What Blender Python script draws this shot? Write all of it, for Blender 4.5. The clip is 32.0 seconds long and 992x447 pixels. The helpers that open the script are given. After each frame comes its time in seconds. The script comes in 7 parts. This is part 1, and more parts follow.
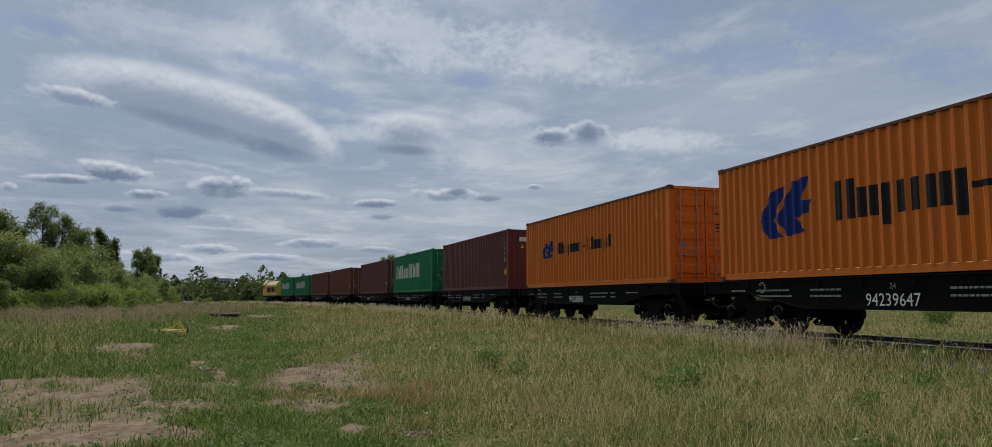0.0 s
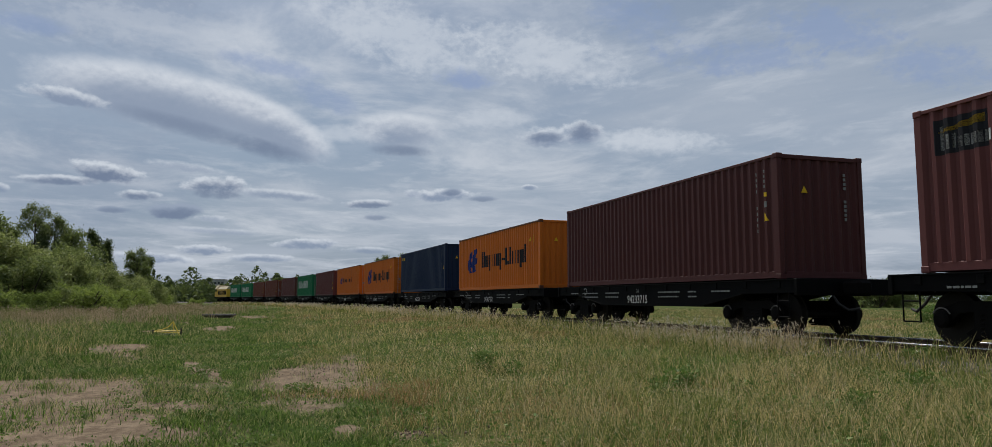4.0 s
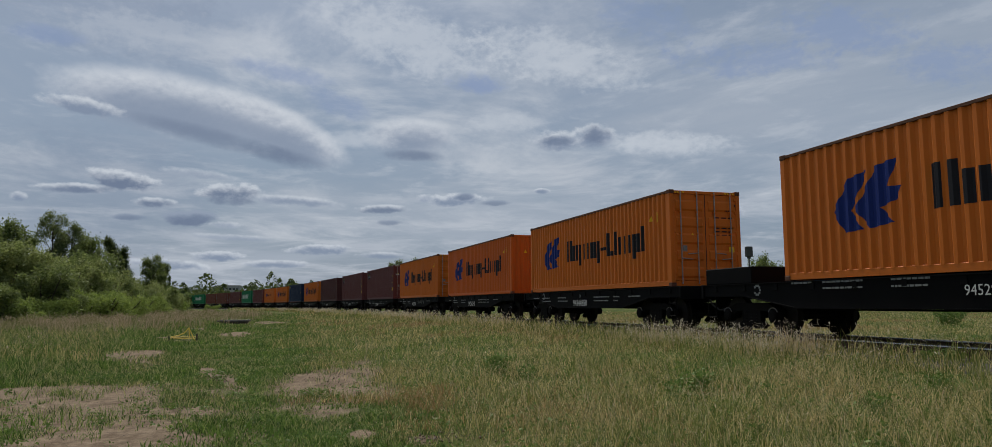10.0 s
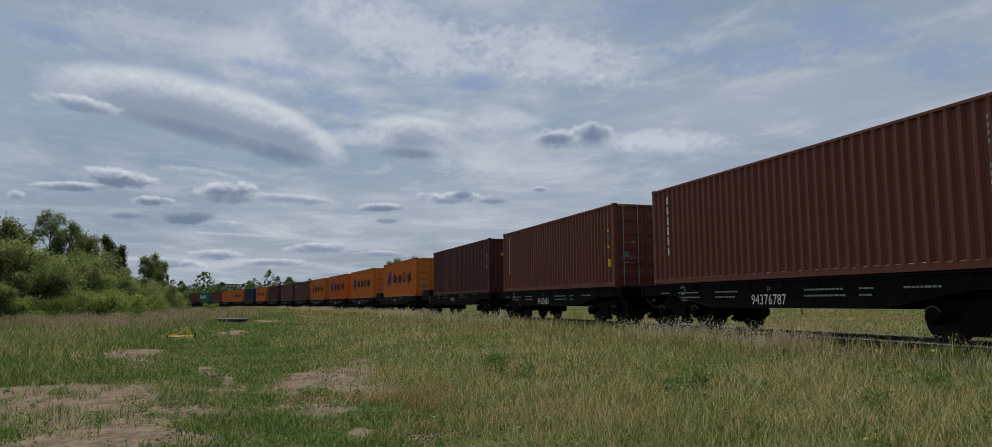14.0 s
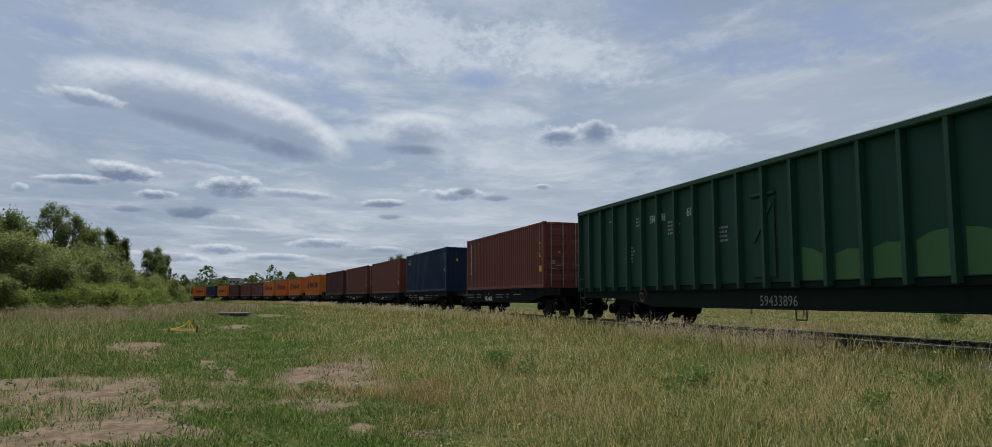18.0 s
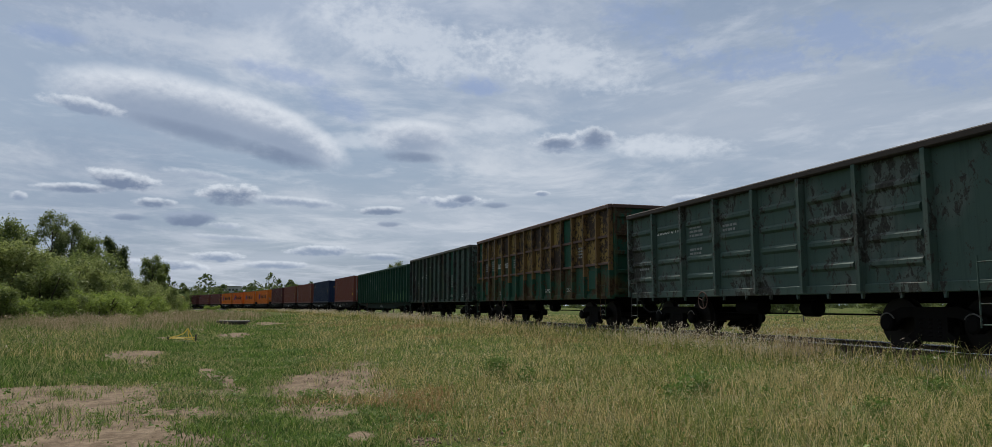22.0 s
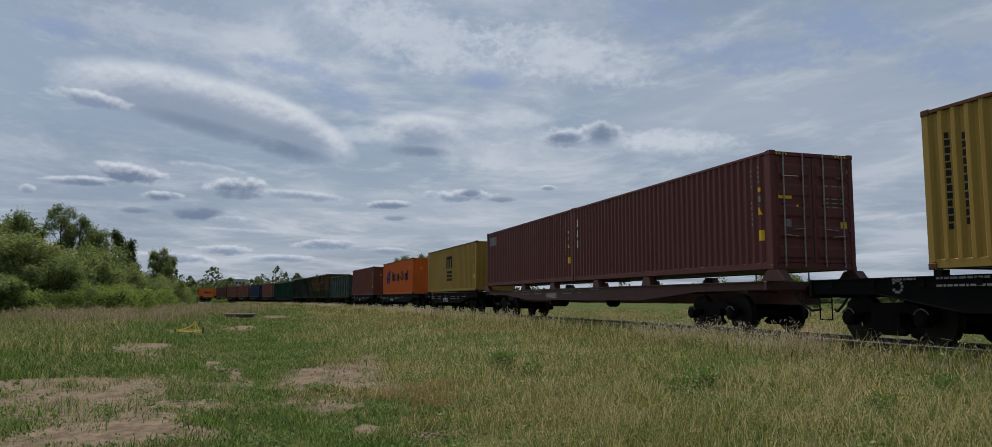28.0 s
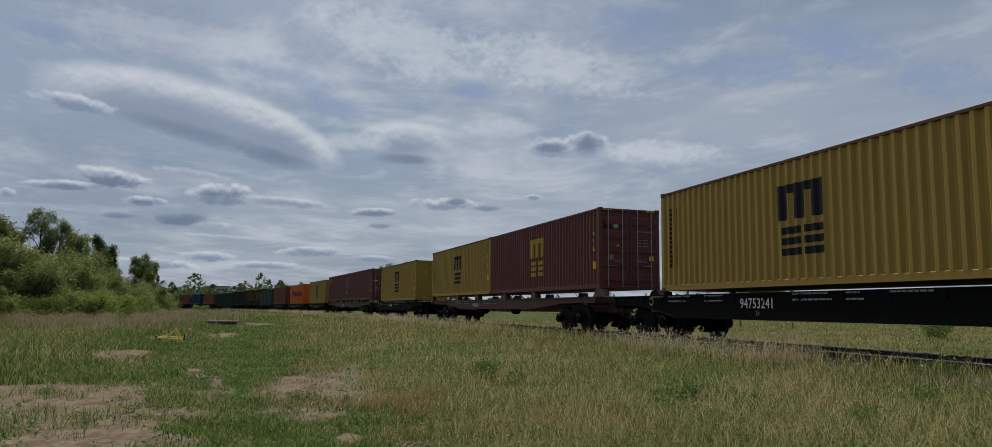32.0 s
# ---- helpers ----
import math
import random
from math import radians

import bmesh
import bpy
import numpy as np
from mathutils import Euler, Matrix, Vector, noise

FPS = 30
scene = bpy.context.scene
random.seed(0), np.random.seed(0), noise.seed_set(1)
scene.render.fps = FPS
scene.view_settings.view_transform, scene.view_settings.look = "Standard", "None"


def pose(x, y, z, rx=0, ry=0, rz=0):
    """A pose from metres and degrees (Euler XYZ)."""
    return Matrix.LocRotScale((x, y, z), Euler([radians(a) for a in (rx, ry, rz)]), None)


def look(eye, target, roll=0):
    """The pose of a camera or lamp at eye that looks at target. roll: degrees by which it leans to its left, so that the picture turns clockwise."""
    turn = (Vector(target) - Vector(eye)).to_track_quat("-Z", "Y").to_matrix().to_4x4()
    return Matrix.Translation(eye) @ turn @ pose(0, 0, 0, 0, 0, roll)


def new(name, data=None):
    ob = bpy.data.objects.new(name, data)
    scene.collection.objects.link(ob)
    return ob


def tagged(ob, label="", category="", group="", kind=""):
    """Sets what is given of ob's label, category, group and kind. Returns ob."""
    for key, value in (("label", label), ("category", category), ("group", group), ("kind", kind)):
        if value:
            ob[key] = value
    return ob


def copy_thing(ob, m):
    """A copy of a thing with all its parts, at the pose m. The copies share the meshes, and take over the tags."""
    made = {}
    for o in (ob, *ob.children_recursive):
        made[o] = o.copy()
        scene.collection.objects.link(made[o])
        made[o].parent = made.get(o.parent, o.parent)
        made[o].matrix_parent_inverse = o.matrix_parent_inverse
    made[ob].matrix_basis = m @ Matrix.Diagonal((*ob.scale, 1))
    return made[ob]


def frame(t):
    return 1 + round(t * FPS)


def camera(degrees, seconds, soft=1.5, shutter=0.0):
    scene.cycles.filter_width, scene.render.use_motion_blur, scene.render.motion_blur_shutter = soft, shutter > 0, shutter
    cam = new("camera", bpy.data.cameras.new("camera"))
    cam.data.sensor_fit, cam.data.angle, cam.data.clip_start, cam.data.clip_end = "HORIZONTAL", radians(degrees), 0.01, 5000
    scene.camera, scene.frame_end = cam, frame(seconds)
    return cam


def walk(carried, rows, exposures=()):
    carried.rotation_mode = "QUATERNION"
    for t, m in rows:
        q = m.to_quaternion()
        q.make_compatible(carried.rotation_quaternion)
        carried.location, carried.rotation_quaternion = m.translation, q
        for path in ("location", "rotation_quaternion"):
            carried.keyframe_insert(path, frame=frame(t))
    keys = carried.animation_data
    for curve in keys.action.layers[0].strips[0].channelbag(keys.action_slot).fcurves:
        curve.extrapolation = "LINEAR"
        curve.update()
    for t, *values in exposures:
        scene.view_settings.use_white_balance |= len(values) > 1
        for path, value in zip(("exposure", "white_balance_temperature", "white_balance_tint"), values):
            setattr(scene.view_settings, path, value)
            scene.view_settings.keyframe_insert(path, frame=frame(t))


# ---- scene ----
EYE = Vector((0, 0, 1.55))
cam = camera(67.32, 32.0, soft=0.35)


def aim(up, right, roll):
    """The camera's pose from its tilt, its turn to the right and its lean, in degrees."""
    a, b = radians(up), radians(right)
    return look(EYE, EYE + Vector((math.sin(b) * math.cos(a), math.cos(b) * math.cos(a), math.sin(a))), roll)


# seconds, tilt up, turn to the right, lean: a hand-held stand
LOOKS = (
    (0, 5.79, 0, 0.17), (0.5, 5.84, 0.14, 0.34), (1, 5.93, 0.01, 0.44), (1.5, 6.03, 0.12, 0.98), (2, 6.07, 0.21, 0.92), (2.5, 6.08, 0.39, 0.43), (3,
    6, 0.42, 0.1), (3.5, 5.82, 0.46, 0.03), (5.5, 5.93, 0.26, 0.23), (6, 6.04, 0.11, -0.08), (6.5, 6.05, 0.1, -0.07), (7, 6.13, 0.09, 0.08), (7.5,
    6.19, 0.05, 0.25), (8, 6.19, -0.12, 0.19), (8.5, 6.18, -0.29, 0.05), (9, 6.15, -0.45, -0.02), (9.5, 6.13, -0.57, -0.11), (10, 6.14, -0.56, -0.33),
    (10.5, 6.24, -0.51, -0.34), (11, 6.3, -0.42, -0.22), (11.5, 6.37, -0.49, -0.22), (12, 6.38, -0.56, -0.19), (12.5, 6.17, -0.6, -0.45), (13, 6.12,
    -0.34, -0.1), (13.5, 6.01, -0.44, -0.19), (14, 6, -0.42, -0.4), (14.5, 5.97, -0.38, -0.6), (16.5, 5.74, -0.69, -0.18), (17, 5.81, -0.7, -0.33),
    (17.5, 5.88, -0.63, -0.32), (18, 5.77, -0.62, 0.19), (18.5, 5.48, -0.53, 0.36), (19, 5.45, -0.53, 0.28), (19.5, 5.51, -0.46, -0.18), (20, 5.58,
    -0.41, -0.1), (20.5, 5.91, -0.48, -0.28), (21, 6.19, -0.55, -0.32), (21.5, 6.23, -0.56, -0.28), (22, 6.31, -0.55, 0), (22.5, 6.38, -0.59, 0.23),
    (23, 6.44, -0.5, 0.14), (23.5, 6.48, -0.55, 0.01), (24, 6.41, -0.53, -0.26), (24.5, 6.33, -0.59, -0.4), (25, 6.25, -0.62, -0.49), (25.5, 6.06,
    -0.75, -0.55), (27.5, 5.82, -0.91, -0.18), (28, 5.87, -1.03, 0.24), (28.5, 5.82, -1.01, -0.01), (29, 5.81, -0.91, 0.16), (29.5, 5.79, -0.77,
    0.25), (30, 5.85, -0.66, 0.48), (30.5, 6.08, -0.7, 0.53), (31, 6.33, -0.5, 0.73), (31.5, 6.51, -0.22, 0.59), (32, 6.56, 0.1, 0.69))
# the camera's own exposure, in stops
STOPS = ((0, -0.09), (1, -0.09), (2, -0.06), (3, -0.08), (6, 0.04), (7, 0.02), (8, -0.12), (9, -0.13), (10, -0.17), (11, -0.19), (12, -0.18), (13, -0.14), (14, -0.10), (17, 0.05), (18, 0.07), (19, 0.07), (20, 0.09), (21, 0.12), (22, 0.09), (23, 0.09), (24, -0.13), (25, -0.18), (28, -0.06), (29, -0.04), (30, -0.06), (31, -0.16), (32, -0.19))
walk(cam, [(t, aim(a, b, c)) for t, a, b, c in LOOKS], exposures=STOPS)

# ---- light ----
SUN_AZ, SUN_EL = -23, 56      # degrees to the right of the first view, and above the horizon
sun = new("sun", bpy.data.lights.new("sun", "SUN"))
sun.data.energy, sun.data.angle, sun.data.color = 3.7, radians(2), (1.0, 0.94, 0.84)
_a, _e = radians(SUN_AZ), radians(SUN_EL)
sun.matrix_world = look((0, 0, 60), Vector((0, 0, 60)) - Vector((math.sin(_a) * math.cos(_e), math.cos(_a) * math.cos(_e), math.sin(_e))))


class Nodes:
    """Short hand for a node tree."""

    def __init__(self, tree):
        self.t = tree
        tree.nodes.clear()

    def put(self, socket, value):
        if hasattr(value, "is_output"):
            self.t.links.new(value, socket)
        elif isinstance(value, (tuple, list)) and socket.type == "RGBA" and len(value) == 3:
            socket.default_value = (*value, 1)
        else:
            socket.default_value = value

    def math(self, op, a, b=0.0, c=None):
        n = self.t.nodes.new("ShaderNodeMath")
        n.operation = op
        self.put(n.inputs[0], a)
        self.put(n.inputs[1], b)
        if c is not None:
            self.put(n.inputs[2], c)
        return n.outputs[0]

    def mix(self, fac, a, b, blend="MIX"):
        n = self.t.nodes.new("ShaderNodeMix")
        n.data_type, n.blend_type = "RGBA", blend
        self.put(n.inputs[0], fac)
        self.put(n.inputs[6], a)
        self.put(n.inputs[7], b)
        return n.outputs[2]

    def noise(self, scale, vector=None, detail=4.0, rough=0.55, distort=0.0):
        n = self.t.nodes.new("ShaderNodeTexNoise")
        self.put(n.inputs["Scale"], scale)
        self.put(n.inputs["Detail"], detail)
        self.put(n.inputs["Roughness"], rough)
        self.put(n.inputs["Distortion"], distort)
        if vector is not None:
            self.put(n.inputs["Vector"], vector)
        return n.outputs[0]

    def step(self, value, lo, hi, to0=0.0, to1=1.0):
        n = self.t.nodes.new("ShaderNodeMapRange")
        n.interpolation_type = "SMOOTHSTEP"
        self.put(n.inputs[0], value)
        for i, v in enumerate((lo, hi, to0, to1)):
            self.put(n.inputs[1 + i], v)
        return n.outputs[0]

    def scaled(self, vector, scale, move=(0, 0, 0)):
        n = self.t.nodes.new("ShaderNodeMapping")
        self.put(n.inputs["Vector"], vector)
        n.inputs["Scale"].default_value = scale
        n.inputs["Location"].default_value = move
        return n.outputs[0]

    def coord(self, which="Object"):
        return self.t.nodes.new("ShaderNodeTexCoord").outputs[which]

    def bump(self, height, strength=0.3, distance=0.01):
        n = self.t.nodes.new("ShaderNodeBump")
        self.put(n.inputs["Strength"], strength)
        self.put(n.inputs["Distance"], distance)
        self.put(n.inputs["Height"], height)
        return n.outputs[0]


world = bpy.data.worlds.new("sky")
scene.world = world
world.use_nodes = True
N = Nodes(world.node_tree)
sky = world.node_tree.nodes.new("ShaderNodeTexSky")
sky.sky_type, sky.sun_disc = "NISHITA", False
sky.sun_elevation, sky.sun_rotation = radians(SUN_EL), radians(SUN_AZ)
ray = N.coord("Generated")
sep = world.node_tree.nodes.new("ShaderNodeSeparateXYZ")
N.put(sep.inputs[0], ray)
up = N.math("MAXIMUM", sep.outputs[2], 0.02)
az = N.math("ARCTAN2", sep.outputs[0], sep.outputs[1])          # radians to the right of +y
el = N.math("ARCSINE", sep.outputs[2])
comb = world.node_tree.nodes.new("ShaderNodeCombineXYZ")       # the cloud deck seen in perspective
N.put(comb.inputs[0], N.math("DIVIDE", sep.outputs[0], N.math("ADD", up, 0.06)))
N.put(comb.inputs[1], N.math("DIVIDE", sep.outputs[1], N.math("ADD", up, 0.06)))
deck = comb.outputs[0]
comb2 = world.node_tree.nodes.new("ShaderNodeCombineXYZ")
N.put(comb2.inputs[0], az)
N.put(comb2.inputs[1], el)
flat = comb2.outputs[0]
veil = N.step(N.noise(0.45, N.scaled(deck, (0.75, 0.55, 1), (3.1, 1.7, 0)), 9, 0.60, 0.6), 0.36, 0.64)
puff = N.step(N.noise(0.95, N.scaled(deck, (1.0, 0.8, 1), (0.3, 5.2, 0)), 9, 0.64, 0.5), 0.47, 0.72)
fleck = N.step(N.noise(3.2, N.scaled(deck, (1.0, 0.9, 1), (2.3, 0.2, 0)), 8, 0.62, 0.3), 0.50, 0.72)
streak = N.step(N.noise(7.0, N.scaled(flat, (1.0, 7.0, 1), (1.2, 0.4, 0)), 6, 0.6, 0.4), 0.46, 0.68)
blue = N.mix(1.0, sky.outputs[0], (0.075, 0.075, 0.072), "MULTIPLY")
hazy = N.mix(N.step(el, 0.0, 0.32, 0.85, 0.5), blue, (0.245, 0.31, 0.42))
c1 = N.mix(N.math("MULTIPLY", veil, 0.8), hazy, (0.42, 0.475, 0.56))
c2 = N.mix(N.math("MULTIPLY", puff, 0.7), c1, (0.62, 0.66, 0.72))
c25 = N.mix(N.math("MULTIPLY", fleck, N.step(el, 0.05, 0.16, 0.0, 0.28)), c2, (0.66, 0.70, 0.76))
c3 = N.mix(N.math("MULTIPLY", streak, N.step(el, 0.02, 0.26, 0.75, 0.0)), c25, (0.52, 0.565, 0.64))


def rough(lift):
    """How the edges of clouds are ragged, in large and in small, a little higher up by lift (radians)."""
    place = N.scaled(flat, (1, 1, 1), (0, lift, 0))
    large = N.math("SUBTRACT", N.noise(24.0, N.scaled(place, (1, 1.7, 1)), 6, 0.6, 0.3), 0.5)
    small = N.math("SUBTRACT", N.noise(85.0, N.scaled(place, (1, 1.4, 1)), 5, 0.6), 0.5)
    return N.math("ADD", N.math("MULTIPLY", large, 4.0), N.math("MULTIPLY", small, 2.6))


EDGE, EDGE_UP = rough(0.0), rough(0.006)


def cloud(base, x, y, w, h, tilt, bright, dark, ragged, soft, full):
    """A single cloud: a ragged lens, bright where its upper side meets the light and darker below. Degrees right of the first view and above the horizon."""
    a = radians(tilt)
    ex, ey = N.math("SUBTRACT", az, radians(x)), N.math("SUBTRACT", el, radians(y))
    dx = N.math("DIVIDE", N.math("ADD", N.math("MULTIPLY", ex, math.cos(a)), N.math("MULTIPLY", ey, math.sin(a))), radians(w))
    dy = N.math("DIVIDE", N.math("SUBTRACT", N.math("MULTIPLY", ey, math.cos(a)), N.math("MULTIPLY", ex, math.sin(a))), radians(h))
    dx2 = N.math("MULTIPLY", dx, dx)
    r = N.math("ADD", N.math("ADD", dx2, N.math("MULTIPLY", dy, dy)), N.math("MULTIPLY", EDGE, ragged))
    body = N.math("MULTIPLY", N.step(r, 1.12, 0.85 - soft), full)
    if bright == dark:
        return N.mix(body, base, bright)
    up = N.math("ADD", dy, 0.55)
    r_up = N.math("ADD", N.math("ADD", dx2, N.math("MULTIPLY", up, up)), N.math("MULTIPLY", EDGE_UP, ragged))
    return N.mix(body, base, N.mix(N.step(N.math("ADD", r_up, N.math("MULTIPLY", EDGE, -0.3)), -0.1, 1.7), dark, bright))


BRIGHT, UNDER = (0.69, 0.73, 0.79), (0.275, 0.335, 0.445)
LIT, MID, GREY, DIM, BLUE = (0.62, 0.67, 0.74), (0.31, 0.37, 0.48), (0.165, 0.215, 0.32), (0.235, 0.295, 0.41), (0.25, 0.335, 0.53)
CLOUDS = (      # place, half size, tilt, tones, raggedness, softness, density
    (-28.5, 8.0, 9.0, 5.5, 0, DIM, DIM, 0.30, 1.0, 0.40), (-28.0, 19.8, 9.5, 3.6, -5, DIM, DIM, 0.50, 1.0, 0.42),
    (-7.1, 19.8, 9.18, 2.74, -16, LIT, LIT, 0.55, 1.0, 0.62), (-25.4, 18.8, 8.79, 1.54, 0, LIT, LIT, 0.80, 1.0, 0.32), (4.4, 18.6, 7.5, 2.2, -14, LIT, LIT, 0.60, 1.0, 0.58), (-0.1, 13.8, 3.89, 0.85, 3, LIT, LIT, 0.50, 1.0, 0.47),
    (12.6, 11.8, 5.23, 1.09, -4, LIT, LIT, 0.50, 1.0, 0.50), (-32.4, 17.7, 2.47, 0.74, 0, BLUE, BLUE, 0.50, 1.0, 0.60), (-16.6, 17.0, 4.20, 0.84, -8, BLUE, BLUE, 0.40, 1.0, 0.60), (-12.8, 15.0, 2.85, 1.04, -15, BLUE, BLUE, 0.40, 1.0, 0.50),
    (-7.2, 12.8, 3.9, 1.6, 0, BRIGHT, UNDER, 0.10, 0.7, 0.85), (-11.3, 12.4, 3.6, 0.75, -4, LIT, LIT, 0.30, 1.0, 0.55), (-16.6, 12.8, 5.4, 1.75, -24, BRIGHT, UNDER, 0.09, 0.6, 0.88), (-24.6, 14.1, 8.6, 2.35, -5, BRIGHT, UNDER, 0.09, 0.6, 0.88), (-23.3, 13.2, 6.8, 1.35, -9, UNDER, UNDER, 0.15, 1.0, 0.78), (-17.2, 12.0, 3.8, 1.0, -22, UNDER, UNDER, 0.15, 1.0, 0.70),
    (-21.6, 12.0, 6.8, 0.75, -11, GREY, GREY, 0.20, 1.0, 0.60), (-16.6, 10.9, 3.4, 0.75, -11, GREY, GREY, 0.22, 1.0, 0.72), (-7.0, 11.3, 2.66, 0.48, -2, GREY, GREY, 0.25, 1.0, 0.75), (-2.1, 16.8, 2.68, 0.88, -4, BLUE, BLUE, 0.60, 1.0, 0.80),
    (11.4, 21.0, 4.30, 1.81, -20, BLUE, BLUE, 0.60, 1.0, 0.50), (18.8, 17.5, 6.91, 1.38, -5, BLUE, BLUE, 0.70, 1.0, 0.58), (25.3, 18.7, 5.28, 1.76, -10, BLUE, BLUE, 0.70, 1.0, 0.65), (31.4, 15.3, 3.74, 1.66, -10, BLUE, BLUE, 0.70, 1.0, 0.60),
    (13.9, 7.9, 1.70, 0.43, 3, LIT, DIM, 0.50, 0.6, 0.85), (16.8, 6.6, 1.21, 0.56, 3, LIT, DIM, 0.50, 0.6, 0.80), (12.6, 12.0, 5.70, 0.86, -4, LIT, LIT, 0.50, 1.0, 0.50),
    (-30.0, 13.4, 2.78, 0.59, -6, LIT, DIM, 0.45, 0.6, 0.90), (-30.2, 7.9, 2.61, 0.38, 2, LIT, GREY, 0.50, 0.6, 0.85), (-27.4, 8.6, 2.51, 0.73, -4, LIT, GREY, 0.60, 0.5, 0.95), (-25.4, 7.2, 1.50, 0.40, 0, LIT, GREY, 0.50, 0.6, 0.85),
    (-22.0, 9.3, 2.98, 0.41, -6, LIT, MID, 0.50, 0.9, 0.70), (-20.3, 8.2, 2.28, 0.82, 0, LIT, GREY, 0.60, 0.5, 0.90), (-20.3, 7.5, 1.83, 0.37, 0, GREY, GREY, 0.40, 0.8, 0.70), (-23.0, 6.2, 1.97, 0.58, 3, MID, GREY, 0.50, 0.5, 0.90),
    (-27.0, 6.1, 1.17, 0.26, 0, DIM, GREY, 0.40, 0.8, 0.70), (-20.6, 5.8, 1.28, 0.32, 0, LIT, MID, 0.50, 0.6, 0.80), (-15.9, 7.7, 3.75, 0.42, -3, LIT, DIM, 0.50, 0.9, 0.75), (-9.3, 7.2, 2.31, 0.38, 2, LIT, GREY, 0.50, 0.6, 0.85),
    (-8.8, 6.2, 1.15, 0.24, 0, DIM, GREY, 0.40, 0.9, 0.70), (-3.7, 8.0, 2.53, 0.53, 2, LIT, DIM, 0.60, 0.6, 0.90), (-3.0, 8.2, 0.88, 0.34, 4, DIM, GREY, 0.40, 0.6, 0.85), (-6.0, 8.1, 0.77, 0.39, 0, LIT, MID, 0.50, 0.6, 0.85),
    (-0.7, 7.7, 1.36, 0.24, 0, DIM, GREY, 0.40, 0.9, 0.70), (3.0, 8.6, 0.68, 0.24, 0, LIT, DIM, 0.40, 0.6, 0.90), (-33.5, 7.1, 0.57, 0.37, 0, LIT, DIM, 0.50, 0.7, 0.80), (-13.9, 4.1, 2.83, 0.43, 2, LIT, DIM, 0.60, 0.6, 0.85),
    (-21.1, 3.5, 1.82, 0.45, 0, LIT, DIM, 0.60, 0.5, 0.90), (-24.3, 2.9, 2.66, 0.40, -3, LIT, DIM, 0.60, 0.6, 0.85), (-17.1, 3.0, 2.56, 0.33, 0, LIT, DIM, 0.50, 0.6, 0.80), (-9.3, 3.7, 2.11, 0.29, 0, LIT, DIM, 0.50, 0.7, 0.70),
    (-20.2, 4.9, 3.20, 0.27, -2, LIT, MID, 0.40, 0.9, 0.70), (4.3, 12.4, 2.23, 0.83, -3, LIT, DIM, 0.50, 0.6, 0.90), (7.1, 12.7, 1.84, 0.92, 0, LIT, DIM, 0.50, 0.6, 0.90), (4.3, 12.4, 1.55, 0.45, 0, GREY, GREY, 0.50, 0.8, 0.78),
    (7.2, 12.8, 1.26, 0.67, 0, GREY, GREY, 0.60, 0.8, 0.78))
# glow added round the sun, above the view, for more light from ahead
toward = world.node_tree.nodes.new("ShaderNodeVectorMath")
toward.operation = "DOT_PRODUCT"
N.put(toward.inputs[0], ray)
toward.inputs[1].default_value = (math.sin(_a) * math.cos(_e), math.cos(_a) * math.cos(_e), math.sin(_e))
glow = N.math("POWER", N.math("MAXIMUM", toward.outputs["Value"], 0.0), 16.0)
out = N.mix(1.0, c3, N.mix(1.0, (1.75, 1.68, 1.57), glow, "MULTIPLY"), "ADD")
for spec in CLOUDS:
    out = cloud(out, *spec)
# sky away from the sun, mostly out of view, is dimmed to shade corrugations
out = N.mix(N.step(toward.outputs["Value"], -0.45, 0.36, 0.62, 0.0), out, N.mix(1.0, out, (0.30, 0.31, 0.33), "MULTIPLY"))
bg = world.node_tree.nodes.new("ShaderNodeBackground")
N.put(bg.inputs[0], out)
N.put(bg.inputs[1], 1.0)
wo = world.node_tree.nodes.new("ShaderNodeOutputWorld")
world.node_tree.links.new(bg.outputs[0], wo.inputs[0])

# ---- materials ----


def material(name):
    m = bpy.data.materials.new(name)
    m.use_nodes = True
    n = Nodes(m.node_tree)
    b = m.node_tree.nodes.new("ShaderNodeBsdfPrincipled")
    o = m.node_tree.nodes.new("ShaderNodeOutputMaterial")
    m.node_tree.links.new(b.outputs[0], o.inputs[0])
    return m, n, b


def island_of(n):
    return n.t.nodes.new("ShaderNodeNewGeometry").outputs["Random Per Island"]


